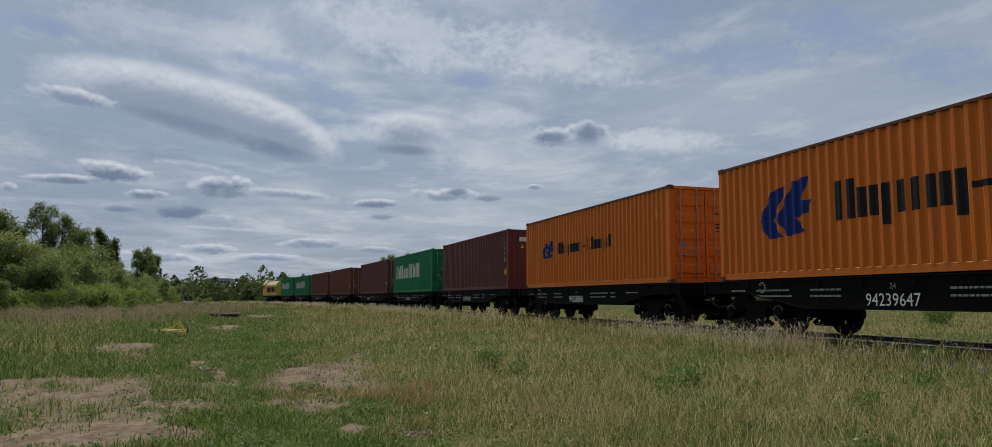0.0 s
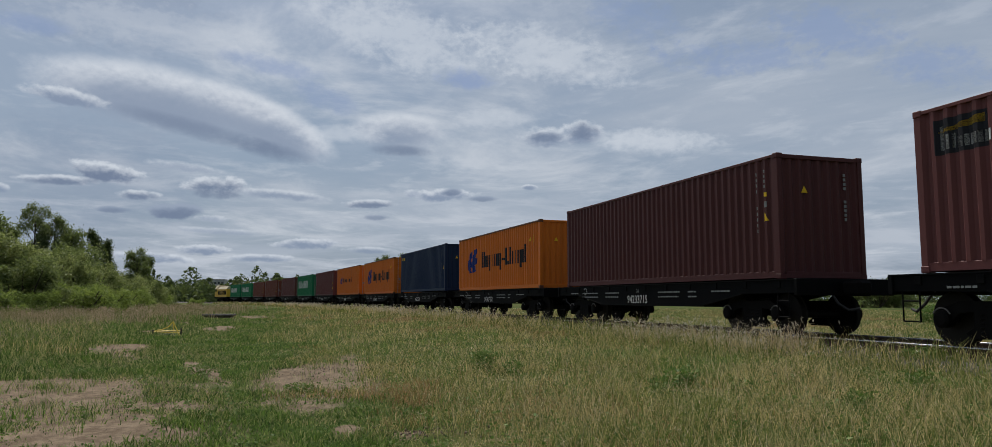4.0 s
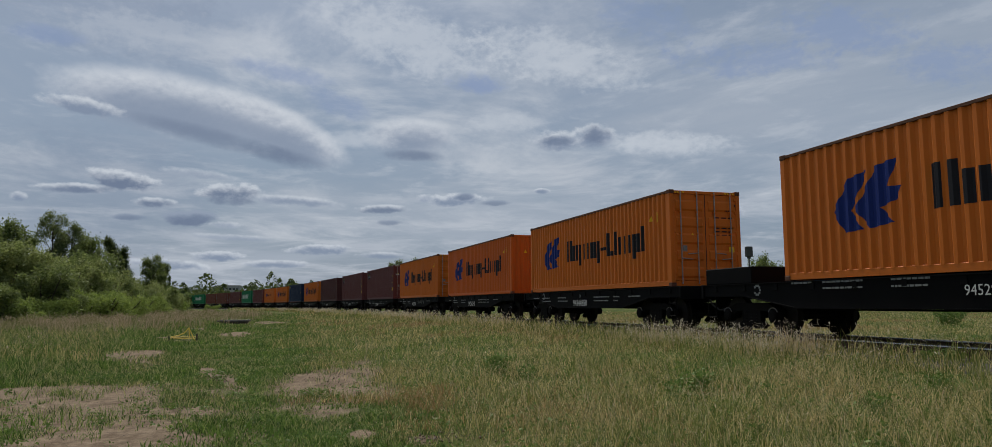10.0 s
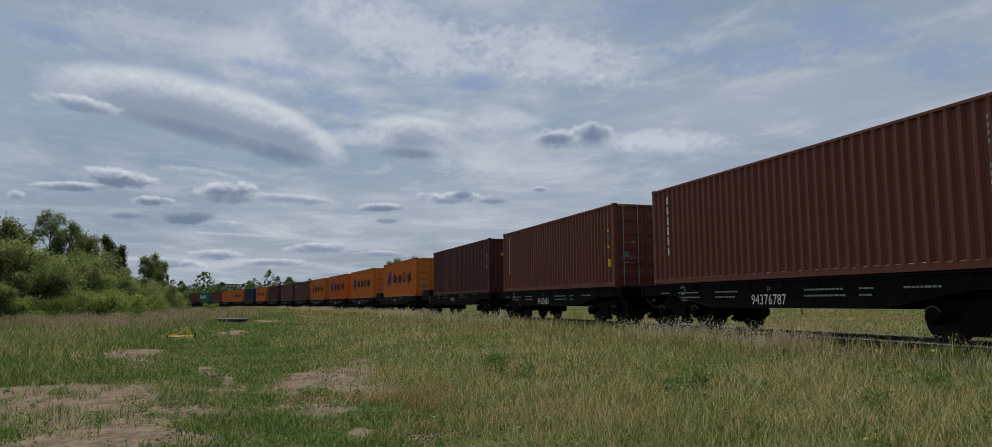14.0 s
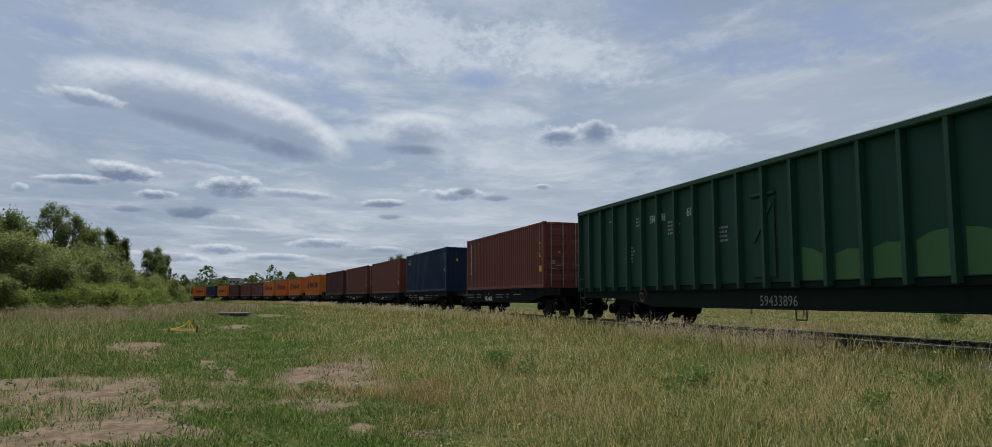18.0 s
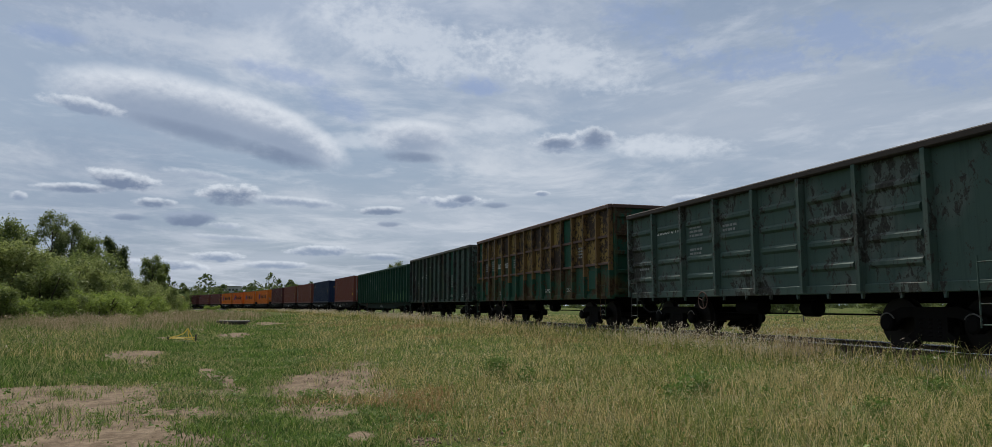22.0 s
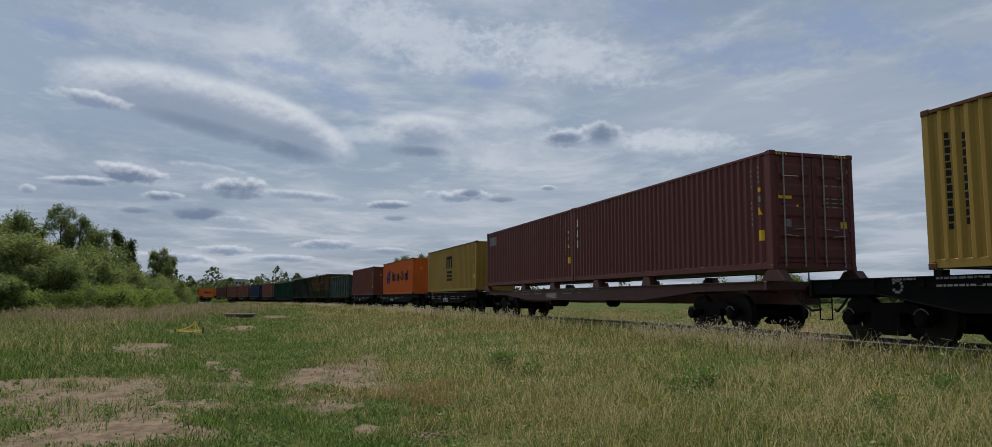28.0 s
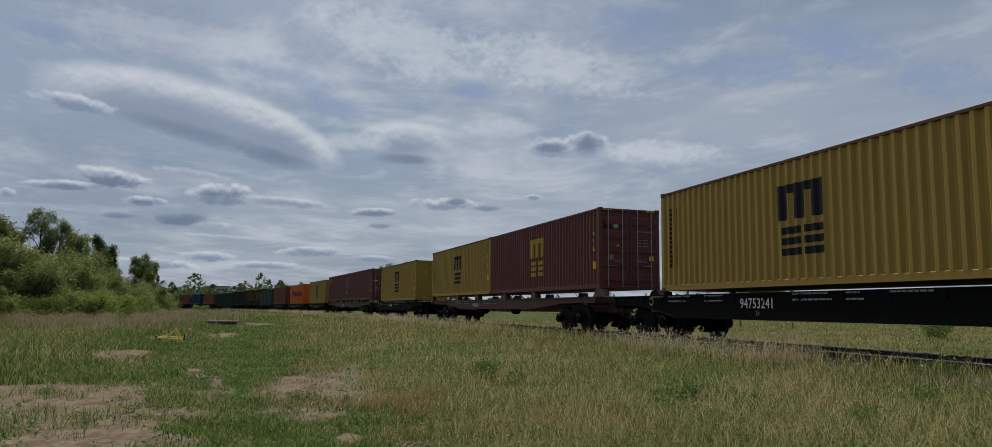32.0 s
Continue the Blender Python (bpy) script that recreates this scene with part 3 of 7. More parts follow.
def container(colour, mat, label, doors):
    """A forty-foot high-cube container. Its origin is the middle of its floor; +x is the way the train goes, +y the camera's side.
    doors: at the rear end (True), or at the front."""
    key = (colour, doors)
    # orange and yellow boxes get darker brown top rails and corner castings
    worn = BROWN_TOP if colour in ("orange", "red_orange", "yellow") else mat
    if key in CONTAINERS:
        c = copy_thing(CONTAINERS[key], Matrix())
        return tagged(c, label)
    c = thing("shipping_container", label, "shipping container", "containers of the train")
    CONTAINERS[key] = c
    for sg in (1, -1):
        part("side_panel", side_panel(sg, 0.16, H - 0.07), mat, c)
        part("bottom_rail", Shape().box(-L / 2 + 0.16, L / 2 - 0.16, sg * (W / 2 - 0.05) - 0.03, sg * (W / 2 - 0.05) + 0.03, 0.02, 0.175, 0.006), mat, c)
        part("top_rail", Shape().box(-L / 2 + 0.16, L / 2 - 0.16, sg * (W / 2 - 0.038) - 0.03, sg * (W / 2 - 0.038) + 0.03, H - 0.085, H - 0.02, 0.006), worn, c, "brown top rail" if worn is not mat else "")
    part("roof", Shape().box(-L / 2 + 0.1, L / 2 - 0.1, -W / 2 + 0.07, W / 2 - 0.07, H - 0.06, H - 0.03), mat, c)
    part("floor", Shape().box(-L / 2 + 0.1, L / 2 - 0.1, -W / 2 + 0.08, W / 2 - 0.08, 0.05, 0.15), CASTING, c)
    back, front = (-1, 1)
    for sx in (back, front):
        for sg in (1, -1):
            part("corner_post", Shape().box(sx * (L / 2 - 0.085) - 0.078, sx * (L / 2 - 0.085) + 0.078, sg * (W / 2 - 0.075) - 0.068, sg * (W / 2 - 0.075) + 0.068, 0.115, H - 0.115, 0.012), mat, c)
            for z in (0.0, H - 0.118):
                cast = Shape().box(sx * (L / 2 - 0.089) - 0.089, sx * (L / 2 - 0.089) + 0.089, sg * (W / 2 - 0.081) - 0.081, sg * (W / 2 - 0.081) + 0.081, z, z + 0.118, 0.01)
                cast.box(sx * (L / 2 - 0.09) - 0.035, sx * (L / 2 - 0.09) + 0.035, sg * W / 2 - 0.004, sg * W / 2 + 0.002, z + 0.03, z + 0.09)
                part("corner_casting", cast, worn, c)
        for z0, z1 in ((0.02, 0.17), (H - 0.12, H - 0.025)):
            part("end_beam", Shape().box(sx * (L / 2 - 0.06) - 0.05, sx * (L / 2 - 0.06) + 0.05, -W / 2 + 0.16, W / 2 - 0.16, z0, z1, 0.008), mat, c)
    wall_end = front if doors else back
    part("end_panel", end_panel(wall_end * (L / 2 - 0.03), wall_end, 0.165, H - 0.115), mat, c)
    if doors:
        x = -L / 2 + 0.03
        for sg in (1, -1):
            d = part("door", door_leaf(sg, x), mat, c)
            for k in range(5):
                part("door_rib", door_rib(sg, x, 0.26 + k * 0.50), mat, d)
            for k, y in enumerate((0.30, 0.86)):
                part("locking_bar", Shape().rod((x - 0.045, sg * y, 0.08), (x - 0.045, sg * y, H - 0.05), 0.02), GALV, d, "galvanised locking bar")
                for z in (0.14, 0.75, 1.55, 2.2, H - 0.16):
                    part("bar_bracket", Shape().box(x - 0.06, x + 0.002, sg * y - 0.045, sg * y + 0.045, z, z + 0.06, 0.008), mat, d)
                h = Shape().rod((x - 0.075, sg * y, 1.0 - 0.16 * k), (x - 0.075, sg * (y + (0.36 if k == 0 else -0.36)), 0.97 - 0.16 * k), 0.014)
                part("handle", h, GALV, d, "galvanised door handle")
            for z in (0.35, 0.95, 1.6, 2.2, 2.6):
                part("hinge", Shape().box(x - 0.02, x + 0.03, sg * (W / 2 - 0.15) - 0.05, sg * (W / 2 - 0.15) + 0.05, z, z + 0.09, 0.01), mat, d)
        part("door_gasket", Shape().box(x + 0.004, x + 0.03, -0.011, 0.011, 0.19, H - 0.14), GASKET, c, "black rubber door gasket")
    return c


# Marks on the corrugated sides follow the sheet, 3 mm proud of it.
_wx, _wd = np.array([p[0] for p in SIDE_WAVE]), np.array([p[1] for p in SIDE_WAVE])


def side_mark(name, blocks, mat, parent, label=""):
    """Flat painted blocks on the camera's side. A block: x0, low0, high0, x1, low1, high1, x counts from the front end to the rear."""
    s = Shape()
    for x0, l0, h0, x1, l1, h1 in blocks:
        a, b = L / 2 - x0, L / 2 - x1                      # a is further forward
        cuts = [a] + sorted([p for p in _wx if b < p < a], reverse=True) + [b]
        k = len(s.v)
        for q in cuts:
            w = (a - q) / (a - b)
            y = SIDE_Y - float(np.interp(q, _wx, _wd)) + 0.003
            s.v += [(q, y, l0 + (l1 - l0) * w), (q, y, h0 + (h1 - h0) * w)]
        s.f += [(k + 2 * i, k + 2 * i + 2, k + 2 * i + 3, k + 2 * i + 1) for i in range(len(cuts) - 1)]
    me = bpy.data.meshes.new(name)
    me.from_pydata(s.v, [], s.f)
    me.materials.append(mat)
    return part(name, me, mat, parent, label)


def rect(x0, x1, z0, z1):
    return (x0, z0, z1, x1, z0, z1)


def plate(name, x, y0, y1, z0, z1, mat, parent, label=""):
    """A sticker on an end, at x."""
    return part(name, Shape().box(x - 0.003, x, y0, y1, z0, z1), mat, parent, label)


def lettering(body, size, mat, parent, m, name="lettering", label=""):
    """Real text, its left foot at the origin of m, in the plane of m's x and y."""
    cu = bpy.data.curves.new(name, "FONT")
    cu.body, cu.size, cu.extrude, cu.resolution_u = body, size, 0.0, 2
    ob = bpy.data.objects.new(name, cu)
    me = bpy.data.meshes.new_from_object(ob)
    bpy.data.objects.remove(ob)
    me.materials.append(mat)
    q = part(name, me, mat, parent, label)
    q.matrix_basis = m
    return q


FACE_LEFT = Matrix(((-1, 0, 0, 0), (0, 0, 1, 0), (0, 1, 0, 0), (0, 0, 0, 1)))       # reads along -x, faces +y


def word_blocks(pattern, x, z, size, gap=0.1, wide=1.0):
    """A wordmark as plain upright bars. pattern: T tall pair, x low pair, p pair with a hanging bar, y hanging at the back, d rising at the back, i and L single bars, - dash."""
    out = []
    for ch in pattern:
        w = {"i": 0.22, "-": 0.36, " ": 0.3}.get(ch, 0.56) * size * wide
        t = 0.22 * size * wide
        low, mid, hang = z, z + 0.74 * size, z - 0.25 * size
        if ch == "-":
            out += [rect(x, x + w, z + 0.28 * size, z + 0.42 * size)]
        elif ch == "i":
            out += [rect(x, x + w, z, z + size)]
        elif ch != " ":
            out += [rect(x, x + t, hang if ch == "p" else low, z + size if ch in "TL" else mid), rect(x + w - t, x + w, hang if ch in "qy" else low, z + size if ch in "Td" else z + 0.2 * size if ch == "L" else mid)]
        x += w + gap * size * wide
    return out


def word_signs(c, pattern, x, z, size, mat, gap=0.1, wide=1.0):
    """One part for each sign of a wordmark."""
    for ch in pattern:
        if ch != " ":
            side_mark("sign_block", word_blocks(ch, x, z, size, gap, wide), mat, c)
        x += ({"i": 0.22, "-": 0.36, " ": 0.3}.get(ch, 0.56) + gap) * size * wide


def poly_blocks(points, x, z, kx, kz):
    """A simple outline (0 to 1 both ways) cut into upright slices."""
    xs = sorted({p[0] for p in points})
    out = []
    for a, b in zip(xs, xs[1:]):
        hits = []
        for p, q in zip(points, points[1:] + points[:1]):
            if p[0] > q[0]:
                p, q = q, p
            if p[0] <= a and q[0] >= b and q[0] > p[0]:
                f = lambda s, p=p, q=q: p[1] + (q[1] - p[1]) * (s - p[0]) / (q[0] - p[0])
                hits.append((f(a), f(b)))
        hits.sort(key=sum)
        for lo, hi in zip(hits[::2], hits[1::2]):
            out.append((x + a * kx, z + lo[0] * kz, z + hi[0] * kz, x + b * kx, z + lo[1] * kz, z + hi[1] * kz))
    return out


def orange_marks(c, kx=1.0, kz=1.0, z=0.93, x=1.63):
    """The blue emblem and the dark wordmark of the orange containers, as plain shapes."""
    one = [(0, .35), (.26, .84), (.54, .91), (.38, .54), (.27, .33), (.44, .02), (.17, 0)]
    two = [(.66, .94), (.94, 1), (.81, .60), (1, .58), (.91, .39), (.70, .31), (.87, .07), (.55, .02), (.33, .34), (.45, .54)]
    for half in (one, two):
        side_mark("emblem_half", poly_blocks(half, x, z, 1.85 * kx, 1.31 * kz), SIGN_BLUE, c, "half of a blue angular emblem")
    word_signs(c, "Txpxq-Lixyd", x + 2.49 * kx, z + 0.23 * kz, 0.81 * kz, SIGN_BLACK, 0.1, 1.2 * kx / kz)


def code_marks(c, mat=None, signs=True, x=11.66, tri=True, panel=True):
    """Small vertical code bars, a warning triangle and a yellow height panel near the rear end of a side."""
    mat = mat or PALE
    bars = []
    for k in range(11):
        if k in (4, 5):
            continue
        bars.append(rect(x - 0.30, x - 0.22, 2.45 - k * 0.135, 2.53 - k * 0.135))
    tagged(side_mark("code_marking", bars, mat, c, "column of small pale code bars"), kind="stuff")
    tagged(side_mark("size_marking", [rect(x, x + 0.07, 2.5 - k * 0.12, 2.57 - k * 0.12) for k in range(4)], mat, c, "pale size code bars"), kind="stuff")
    if signs:
        side_mark("approval_plate", [rect(x - 0.03, x + 0.11, 1.93, 2.03)], SIGN_YELLOW, c, "small yellow plate")
        side_mark("data_plate", [rect(x - 0.03, x + 0.11, 1.68, 1.82)], PALE, c, "small pale plate")
        if panel:
            side_mark("height_panel", [rect(x - 0.06, x + 0.16, 0.72, 0.98)], SIGN_YELLOW, c, "yellow height panel")
    if tri:
        side_mark("warning_triangle", [(x - 0.06, 1.36, 1.36, x + 0.04, 1.36, 1.56), (x + 0.04, 1.36, 1.56, x + 0.14, 1.36, 1.36)], SIGN_YELLOW, c, "yellow warning triangle")


def end_marks(c, doors, mat=None):
    """Small stickers on the rear end."""
    x = -L / 2 + 0.008 if doors else -L / 2 + 0.024
    mat = mat or PALE
    if doors:
        for row, pattern in ((2.42, "1111 111111 1"), (2.27, "      1111")):
            for k, ch in enumerate(pattern):
                if ch == "1":
                    plate("code_block", x, -0.36 - k * 0.058, -0.325 - k * 0.058, row, row + 0.085, mat, c)
        rows = Shape()
        for k in range(7):
            z = 2.06 - k * 0.105
            rows.box(x - 0.003, x, -0.47, -0.33 - 0.03 * (k % 2), z, z + 0.035)
            rows.box(x - 0.003, x, -0.72, -0.54, z, z + 0.035)
            rows.box(x - 0.003, x, -0.93 + 0.03 * (k % 3), -0.78, z, z + 0.035)
        tagged(part("data_rows", rows, mat, c, "rows of small pale data marks"), kind="stuff")
        plate("notice", x, 0.66, 0.80, 0.95, 1.22, PALE, c, "pale notice plate")
        plate("height_panel", x, -0.96, -0.78, 1.0, 1.2, SIGN_YELLOW, c, "yellow height panel")
        part("round_sticker", Shape().lathe([(-0.003, 0.055), (0.003, 0.055)], (x, 0.74, 1.48), "x", 14), PALE, c, "small round pale sticker")
    lift = 0.0 if doors else 0.55
    s = Shape().prism([(0.38, 1.44 + lift), (0.56, 1.44 + lift), (0.47, 1.61 + lift)], x - 0.006, x - 0.002, "x")
    part("warning_triangle", s, SIGN_YELLOW, c, "yellow warning triangle")
    if not doors:
        for k in range(11):
            if k not in (4, 5):
                plate("code_block", x, -0.72, -0.65, 2.42 - k * 0.105, 2.49 - k * 0.105, mat, c)
    if not doors:
        return
    stripe = Shape()
    for sg in (1, -1):
        for k in range(4):
            y = sg * (W / 2 - 0.22 - k * 0.09)
            stripe.prism([(y - 0.02, H - 0.10), (y + 0.025, H - 0.10), (y + 0.055, H - 0.05), (y + 0.01, H - 0.05)], -L / 2 + 0.004, -L / 2 + 0.008, "x")
    part("hazard_stripes", stripe, SIGN_YELLOW, c, "yellow slanted hazard stripes")


# ---- running gear ----
WHEELS = []


def bogie(parent, x):
    """A three-piece freight bogie with two wheelsets, its middle at x under the wagon."""
    g = part("bogie", Shape().box(-0.22, 0.22, -1.0, 1.0, 0.42, 0.78, 0.03).box(-0.5, 0.5, -0.16, 0.16, 0.70, 0.86, 0.02), IRON, parent, "black cast bogie")
    g.matrix_basis = pose(x, 0, 0)
    for sg in (1, -1):
        y = sg * 1.02
        f = Shape()
        f.prism([(-1.12, .40), (-1.12, .60), (-.62, .78), (.62, .78), (1.12, .60), (1.12, .40), (.86, .40), (.62, .58), (.36, .60), (.36, .34), (.52, .24), (.40, .16), (-.40, .16), (-.52, .24), (-.36, .34), (-.36, .60), (-.62, .58), (-.86, .40)], y - 0.07, y + 0.07)
        part("side_frame", f, IRON, g)
        for sx in (-0.925, 0.925):
            part("axle_box", Shape().lathe([(-0.10, 0.05), (-0.09, 0.15), (0.10, 0.155), (0.13, 0.11), (0.135, 0.02)] if sg > 0 else [(-0.135, 0.02), (-0.13, 0.11), (-0.10, 0.155), (0.09, 0.15), (0.10, 0.05)], (sx, sg * 1.07, 0.475), "y", 16), IRON, g)
        if sg > 0:
            for sx in (-0.925, 0.925):
                arc = Shape()
                for k in range(6):
                    a0, a1 = 0.5 + 0.36 * k, 0.5 + 0.36 * (k + 1)
                    arc.rod((sx + 0.19 * math.cos(a0), 1.15, 0.475 + 0.19 * math.sin(a0)), (sx + 0.19 * math.cos(a1), 1.15, 0.475 + 0.19 * math.sin(a1)), 0.014, 5)
                part("axle_box_rim", arc, RIM, g, "light grey rim over the axle box")
        for sx in (-0.2, 0.0, 0.2):
            part("spring", Shape().lathe([(0.23 + 0.037 * k, 0.088 if k % 2 else 0.066) for k in range(10)], (sx, y, 0), "z", 10), IRON, g)
        for sx in (-0.39, 0.39):
            part("brake_shoe", Shape().box(sx - 0.03, sx + 0.03, sg * 0.79 - 0.05, sg * 0.79 + 0.05, 0.30, 0.62, 0.01), IRON, g)
    for sx in (-0.925, 0.925):
        w = Shape().lathe([(-0.95, 0.06), (-0.84, 0.08), (-0.84, 0.20), (-0.832, 0.43), (-0.826, 0.474), (-0.715, 0.478), (-0.700, 0.503), (-0.678, 0.495), (-0.675, 0.42), (-0.72, 0.20), (-0.70, 0.09), (0.70, 0.09), (0.72, 0.20),
                           (0.675, 0.42), (0.678, 0.495), (0.700, 0.503), (0.715, 0.478), (0.826, 0.474), (0.832, 0.43), (0.84, 0.20), (0.84, 0.08), (0.95, 0.06)], (0, 0, 0), "y", 28)
        for k in range(3):
            a = k * 2.1
            w.box(0.25 * math.cos(a) - 0.04, 0.25 * math.cos(a) + 0.04, 0.79, 0.835, 0.25 * math.sin(a) - 0.04, 0.25 * math.sin(a) + 0.04)
        o = part("wheelset", w, WHEEL, g, "dark steel wheelset")
        o.matrix_parent_inverse = Matrix.Translation((sx, 0, 0.475))
        WHEELS.append(o)
    return g


def couplers(parent, half):
    for sx in (-1, 1):
        s = Shape().box(sx * (half - 0.75) - 0.25, sx * (half - 0.75) + 0.25, -0.11, 0.11, 0.95, 1.17, 0.03)
        s.box(sx * (half - 0.28) - 0.27, sx * (half - 0.28) + 0.27, -0.2, 0.17, 0.88, 1.22, 0.06)
        part("coupler", s, IRON, parent)
        h = Shape()
        pts = [(sx * (half - 0.7), 0.35, 1.0), (sx * (half - 0.45), 0.36, 0.72), (sx * (half - 0.2), 0.3, 0.58), (sx * (half - 0.0), 0.2, 0.62)]
        for a, b in zip(pts, pts[1:]):
            h.rod(a, b, 0.028)
        part("brake_hose", h, GASKET, parent)


def sill_marks(w, number, x, z, size=0.34, mat=None, y=1.31, below=False):
    """The running number and rows of small stencilled lines too worn to read, on the camera's side."""
    mat = mat or WHITE
    if number:
        lettering(number, size, mat, w, Matrix.Translation((x, y, z)) @ FACE_LEFT @ Matrix.Diagonal((0.95, 1, 1, 1)), "running_number", "white stencilled running number")
        lettering("24", size * 0.45, PALE, w, Matrix.Translation((x - 0.6, y, z - 0.17 if below else z + 0.32)) @ FACE_LEFT, "tare_mark", "small pale stencilled figure")
    else:
        for k in range(8):
            part("number_block", Shape().box(x - 0.14 - k * 0.18, x - k * 0.18, y - 0.002, y + 0.001, z + 0.02, z + size * 0.7), PALE, w)
    rng = random.Random(number + str(x))
    for x0, rows, n in ((x + 1.55, 2, 7), (x + 3.4, 2, 9), (x + 4.4, 1, 5), (x - 1.9, 2, 10), (x - 4.6, 1, 7), (x - 3.5, 2, 3)):
        s = Shape()
        for r in range(rows):
            q = x0
            for _ in range(n):
                ln = rng.uniform(0.04, 0.16)
                zz = z + 0.30 - r * 0.13
                s.box(q - ln, q, y - 0.002, y + 0.001, zz, zz + 0.038)
                q -= ln + 0.025
        tagged(part("stencil_text", s, PALE, w, "worn pale stencilled marking"), kind="stuff")


def flat_wagon(length, base, number, label, belly=0.62, mat=None, box_front=0.0, numx=-1.0, shift=0.0, rise=0.0, high=False):
    """A flat container wagon: fish-bellied side sills, timber deck, bogies. length over couplers, base between bogies."""
    mat = mat or BLACK
    w = thing("flat_wagon", label, "flat wagon", "wagons of the train")
    e = length / 2 - 0.62
    top = 1.255
    d0, d1 = 0.30, belly
    b = base / 2
    for sg in (1, -1):
        y = sg * 1.27
        out = [(-e, top), (-e, top - d0), (-b + 0.1, top - d0 - 0.02), (-b + 1.9, top - d1), (b - 1.9, top - d1), (b - 0.1, top - d0 - 0.02), (e, top - d0), (e, top)]
        part("side_sill", Shape().prism(out, y - 0.016, y + 0.016), mat, w)
        fl = Shape().box(-e, e, y - 0.06, y + 0.05, top - 0.02, top + 0.005)
        fl.box(-b + 1.9, b - 1.9, y - 0.07, y + 0.045, top - d1 - 0.02, top - d1)
        for q in (-1, 1):
            fl.prism([(q * (b - 0.1), top - d0 - 0.03), (q * (b - 1.9), top - d1 - 0.01), (q * (b - 1.9), top - d1 + 0.01), (q * (b - 0.1), top - d0 - 0.005)], y - 0.06, y + 0.045)
        part("sill_flange", fl, mat, w)
        n = int(length * 0.8)
        for k in range(n):
            x = -e + 0.6 + k * (2 * e - 1.2) / (n - 1)
            part("stake_pocket", Shape().box(x - 0.07, x + 0.07, y + sg * 0.014 - 0.028, y + sg * 0.014 + 0.028, top - 0.19, top - 0.04, 0.008), mat, w)
    part("deck", Shape().box(-e, e, -1.2, 1.2, top - 0.06, top - 0.005), TIMBER, w)
    d2 = max(d1, 0.62)
    part("centre_sill", Shape().prism([(-e, .95), (-b, .92), (-b + 2, top - d2 + 0.02), (b - 2, top - d2 + 0.02), (b, .92), (e, .95), (e, top - .07), (-e, top - .07)], -0.2, 0.2), mat, w)
    for sx in (-1, 1):
        part("end_beam", Shape().box(sx * e - 0.05, sx * e + 0.05, -1.33, 1.33, top - 0.36, top + 0.008, 0.01), mat, w)
        st = Shape()
        for z in (0.42, 0.78):
            st.rod((sx * (e - 0.25), 1.3, z), (sx * (e - 0.62), 1.3, z), 0.014)
        st.rod((sx * (e - 0.25), 1.3, 0.42), (sx * (e - 0.25), 1.3, 0.95), 0.014).rod((sx * (e - 0.62), 1.3, 0.42), (sx * (e - 0.62), 1.3, 0.95), 0.014)
        part("step", st, mat, w)
        bogie(w, sx * b)
    part("air_tank", Shape().lathe([(-0.5, 0.05), (-0.46, 0.15), (0.46, 0.15), (0.5, 0.05)], (0.6, 0.55, top - d2 + 0.13), "x", 14), mat, w)
    part("brake_cylinder", Shape().lathe([(-0.3, 0.1), (-0.28, 0.19), (0.1, 0.19), (0.3, 0.06)], (-0.9, -0.45, top - d2 + 0.16), "x", 14), mat, w)
    part("brake_rod", Shape().rod((-b + 0.6, 0.3, 0.62), (b - 0.6, 0.3, 0.62), 0.02), mat, w)
    couplers(w, length / 2)
    for x in (-L / 2 + 0.2, L / 2 - 0.2):
        for sg in (1, -1):
            part("container_lock", Shape().box(shift + x - 0.09, shift + x + 0.09, sg * 1.13 - 0.09, sg * 1.13 + 0.09, top - 0.01, top + 0.014 + rise, 0.004), mat, w)
    if box_front:
        part("end_bulkhead", Shape().box(e - box_front, e - 0.06, -1.24, 1.24, top + 0.004, top + 0.42, 0.02), mat, w, "low black steel end box")
    sill_marks(w, number, numx + 0.75, top - 0.36 if high else top - 0.56, 0.26 if belly < 0.6 else 0.34, below=high)
    ring = Shape()
    for k in range(9):
        a = 0.7 + k * 0.62
        ring.box(b - 0.55 + 0.11 * math.cos(a) - 0.03, b - 0.55 + 0.11 * math.cos(a) + 0.03, 1.286, 1.289, top - 0.17 + 0.11 * math.sin(a) - 0.025, top - 0.17 + 0.11 * math.sin(a) + 0.025)
    part("owner_mark", ring, PALE, w, "small pale ring mark")
    return w


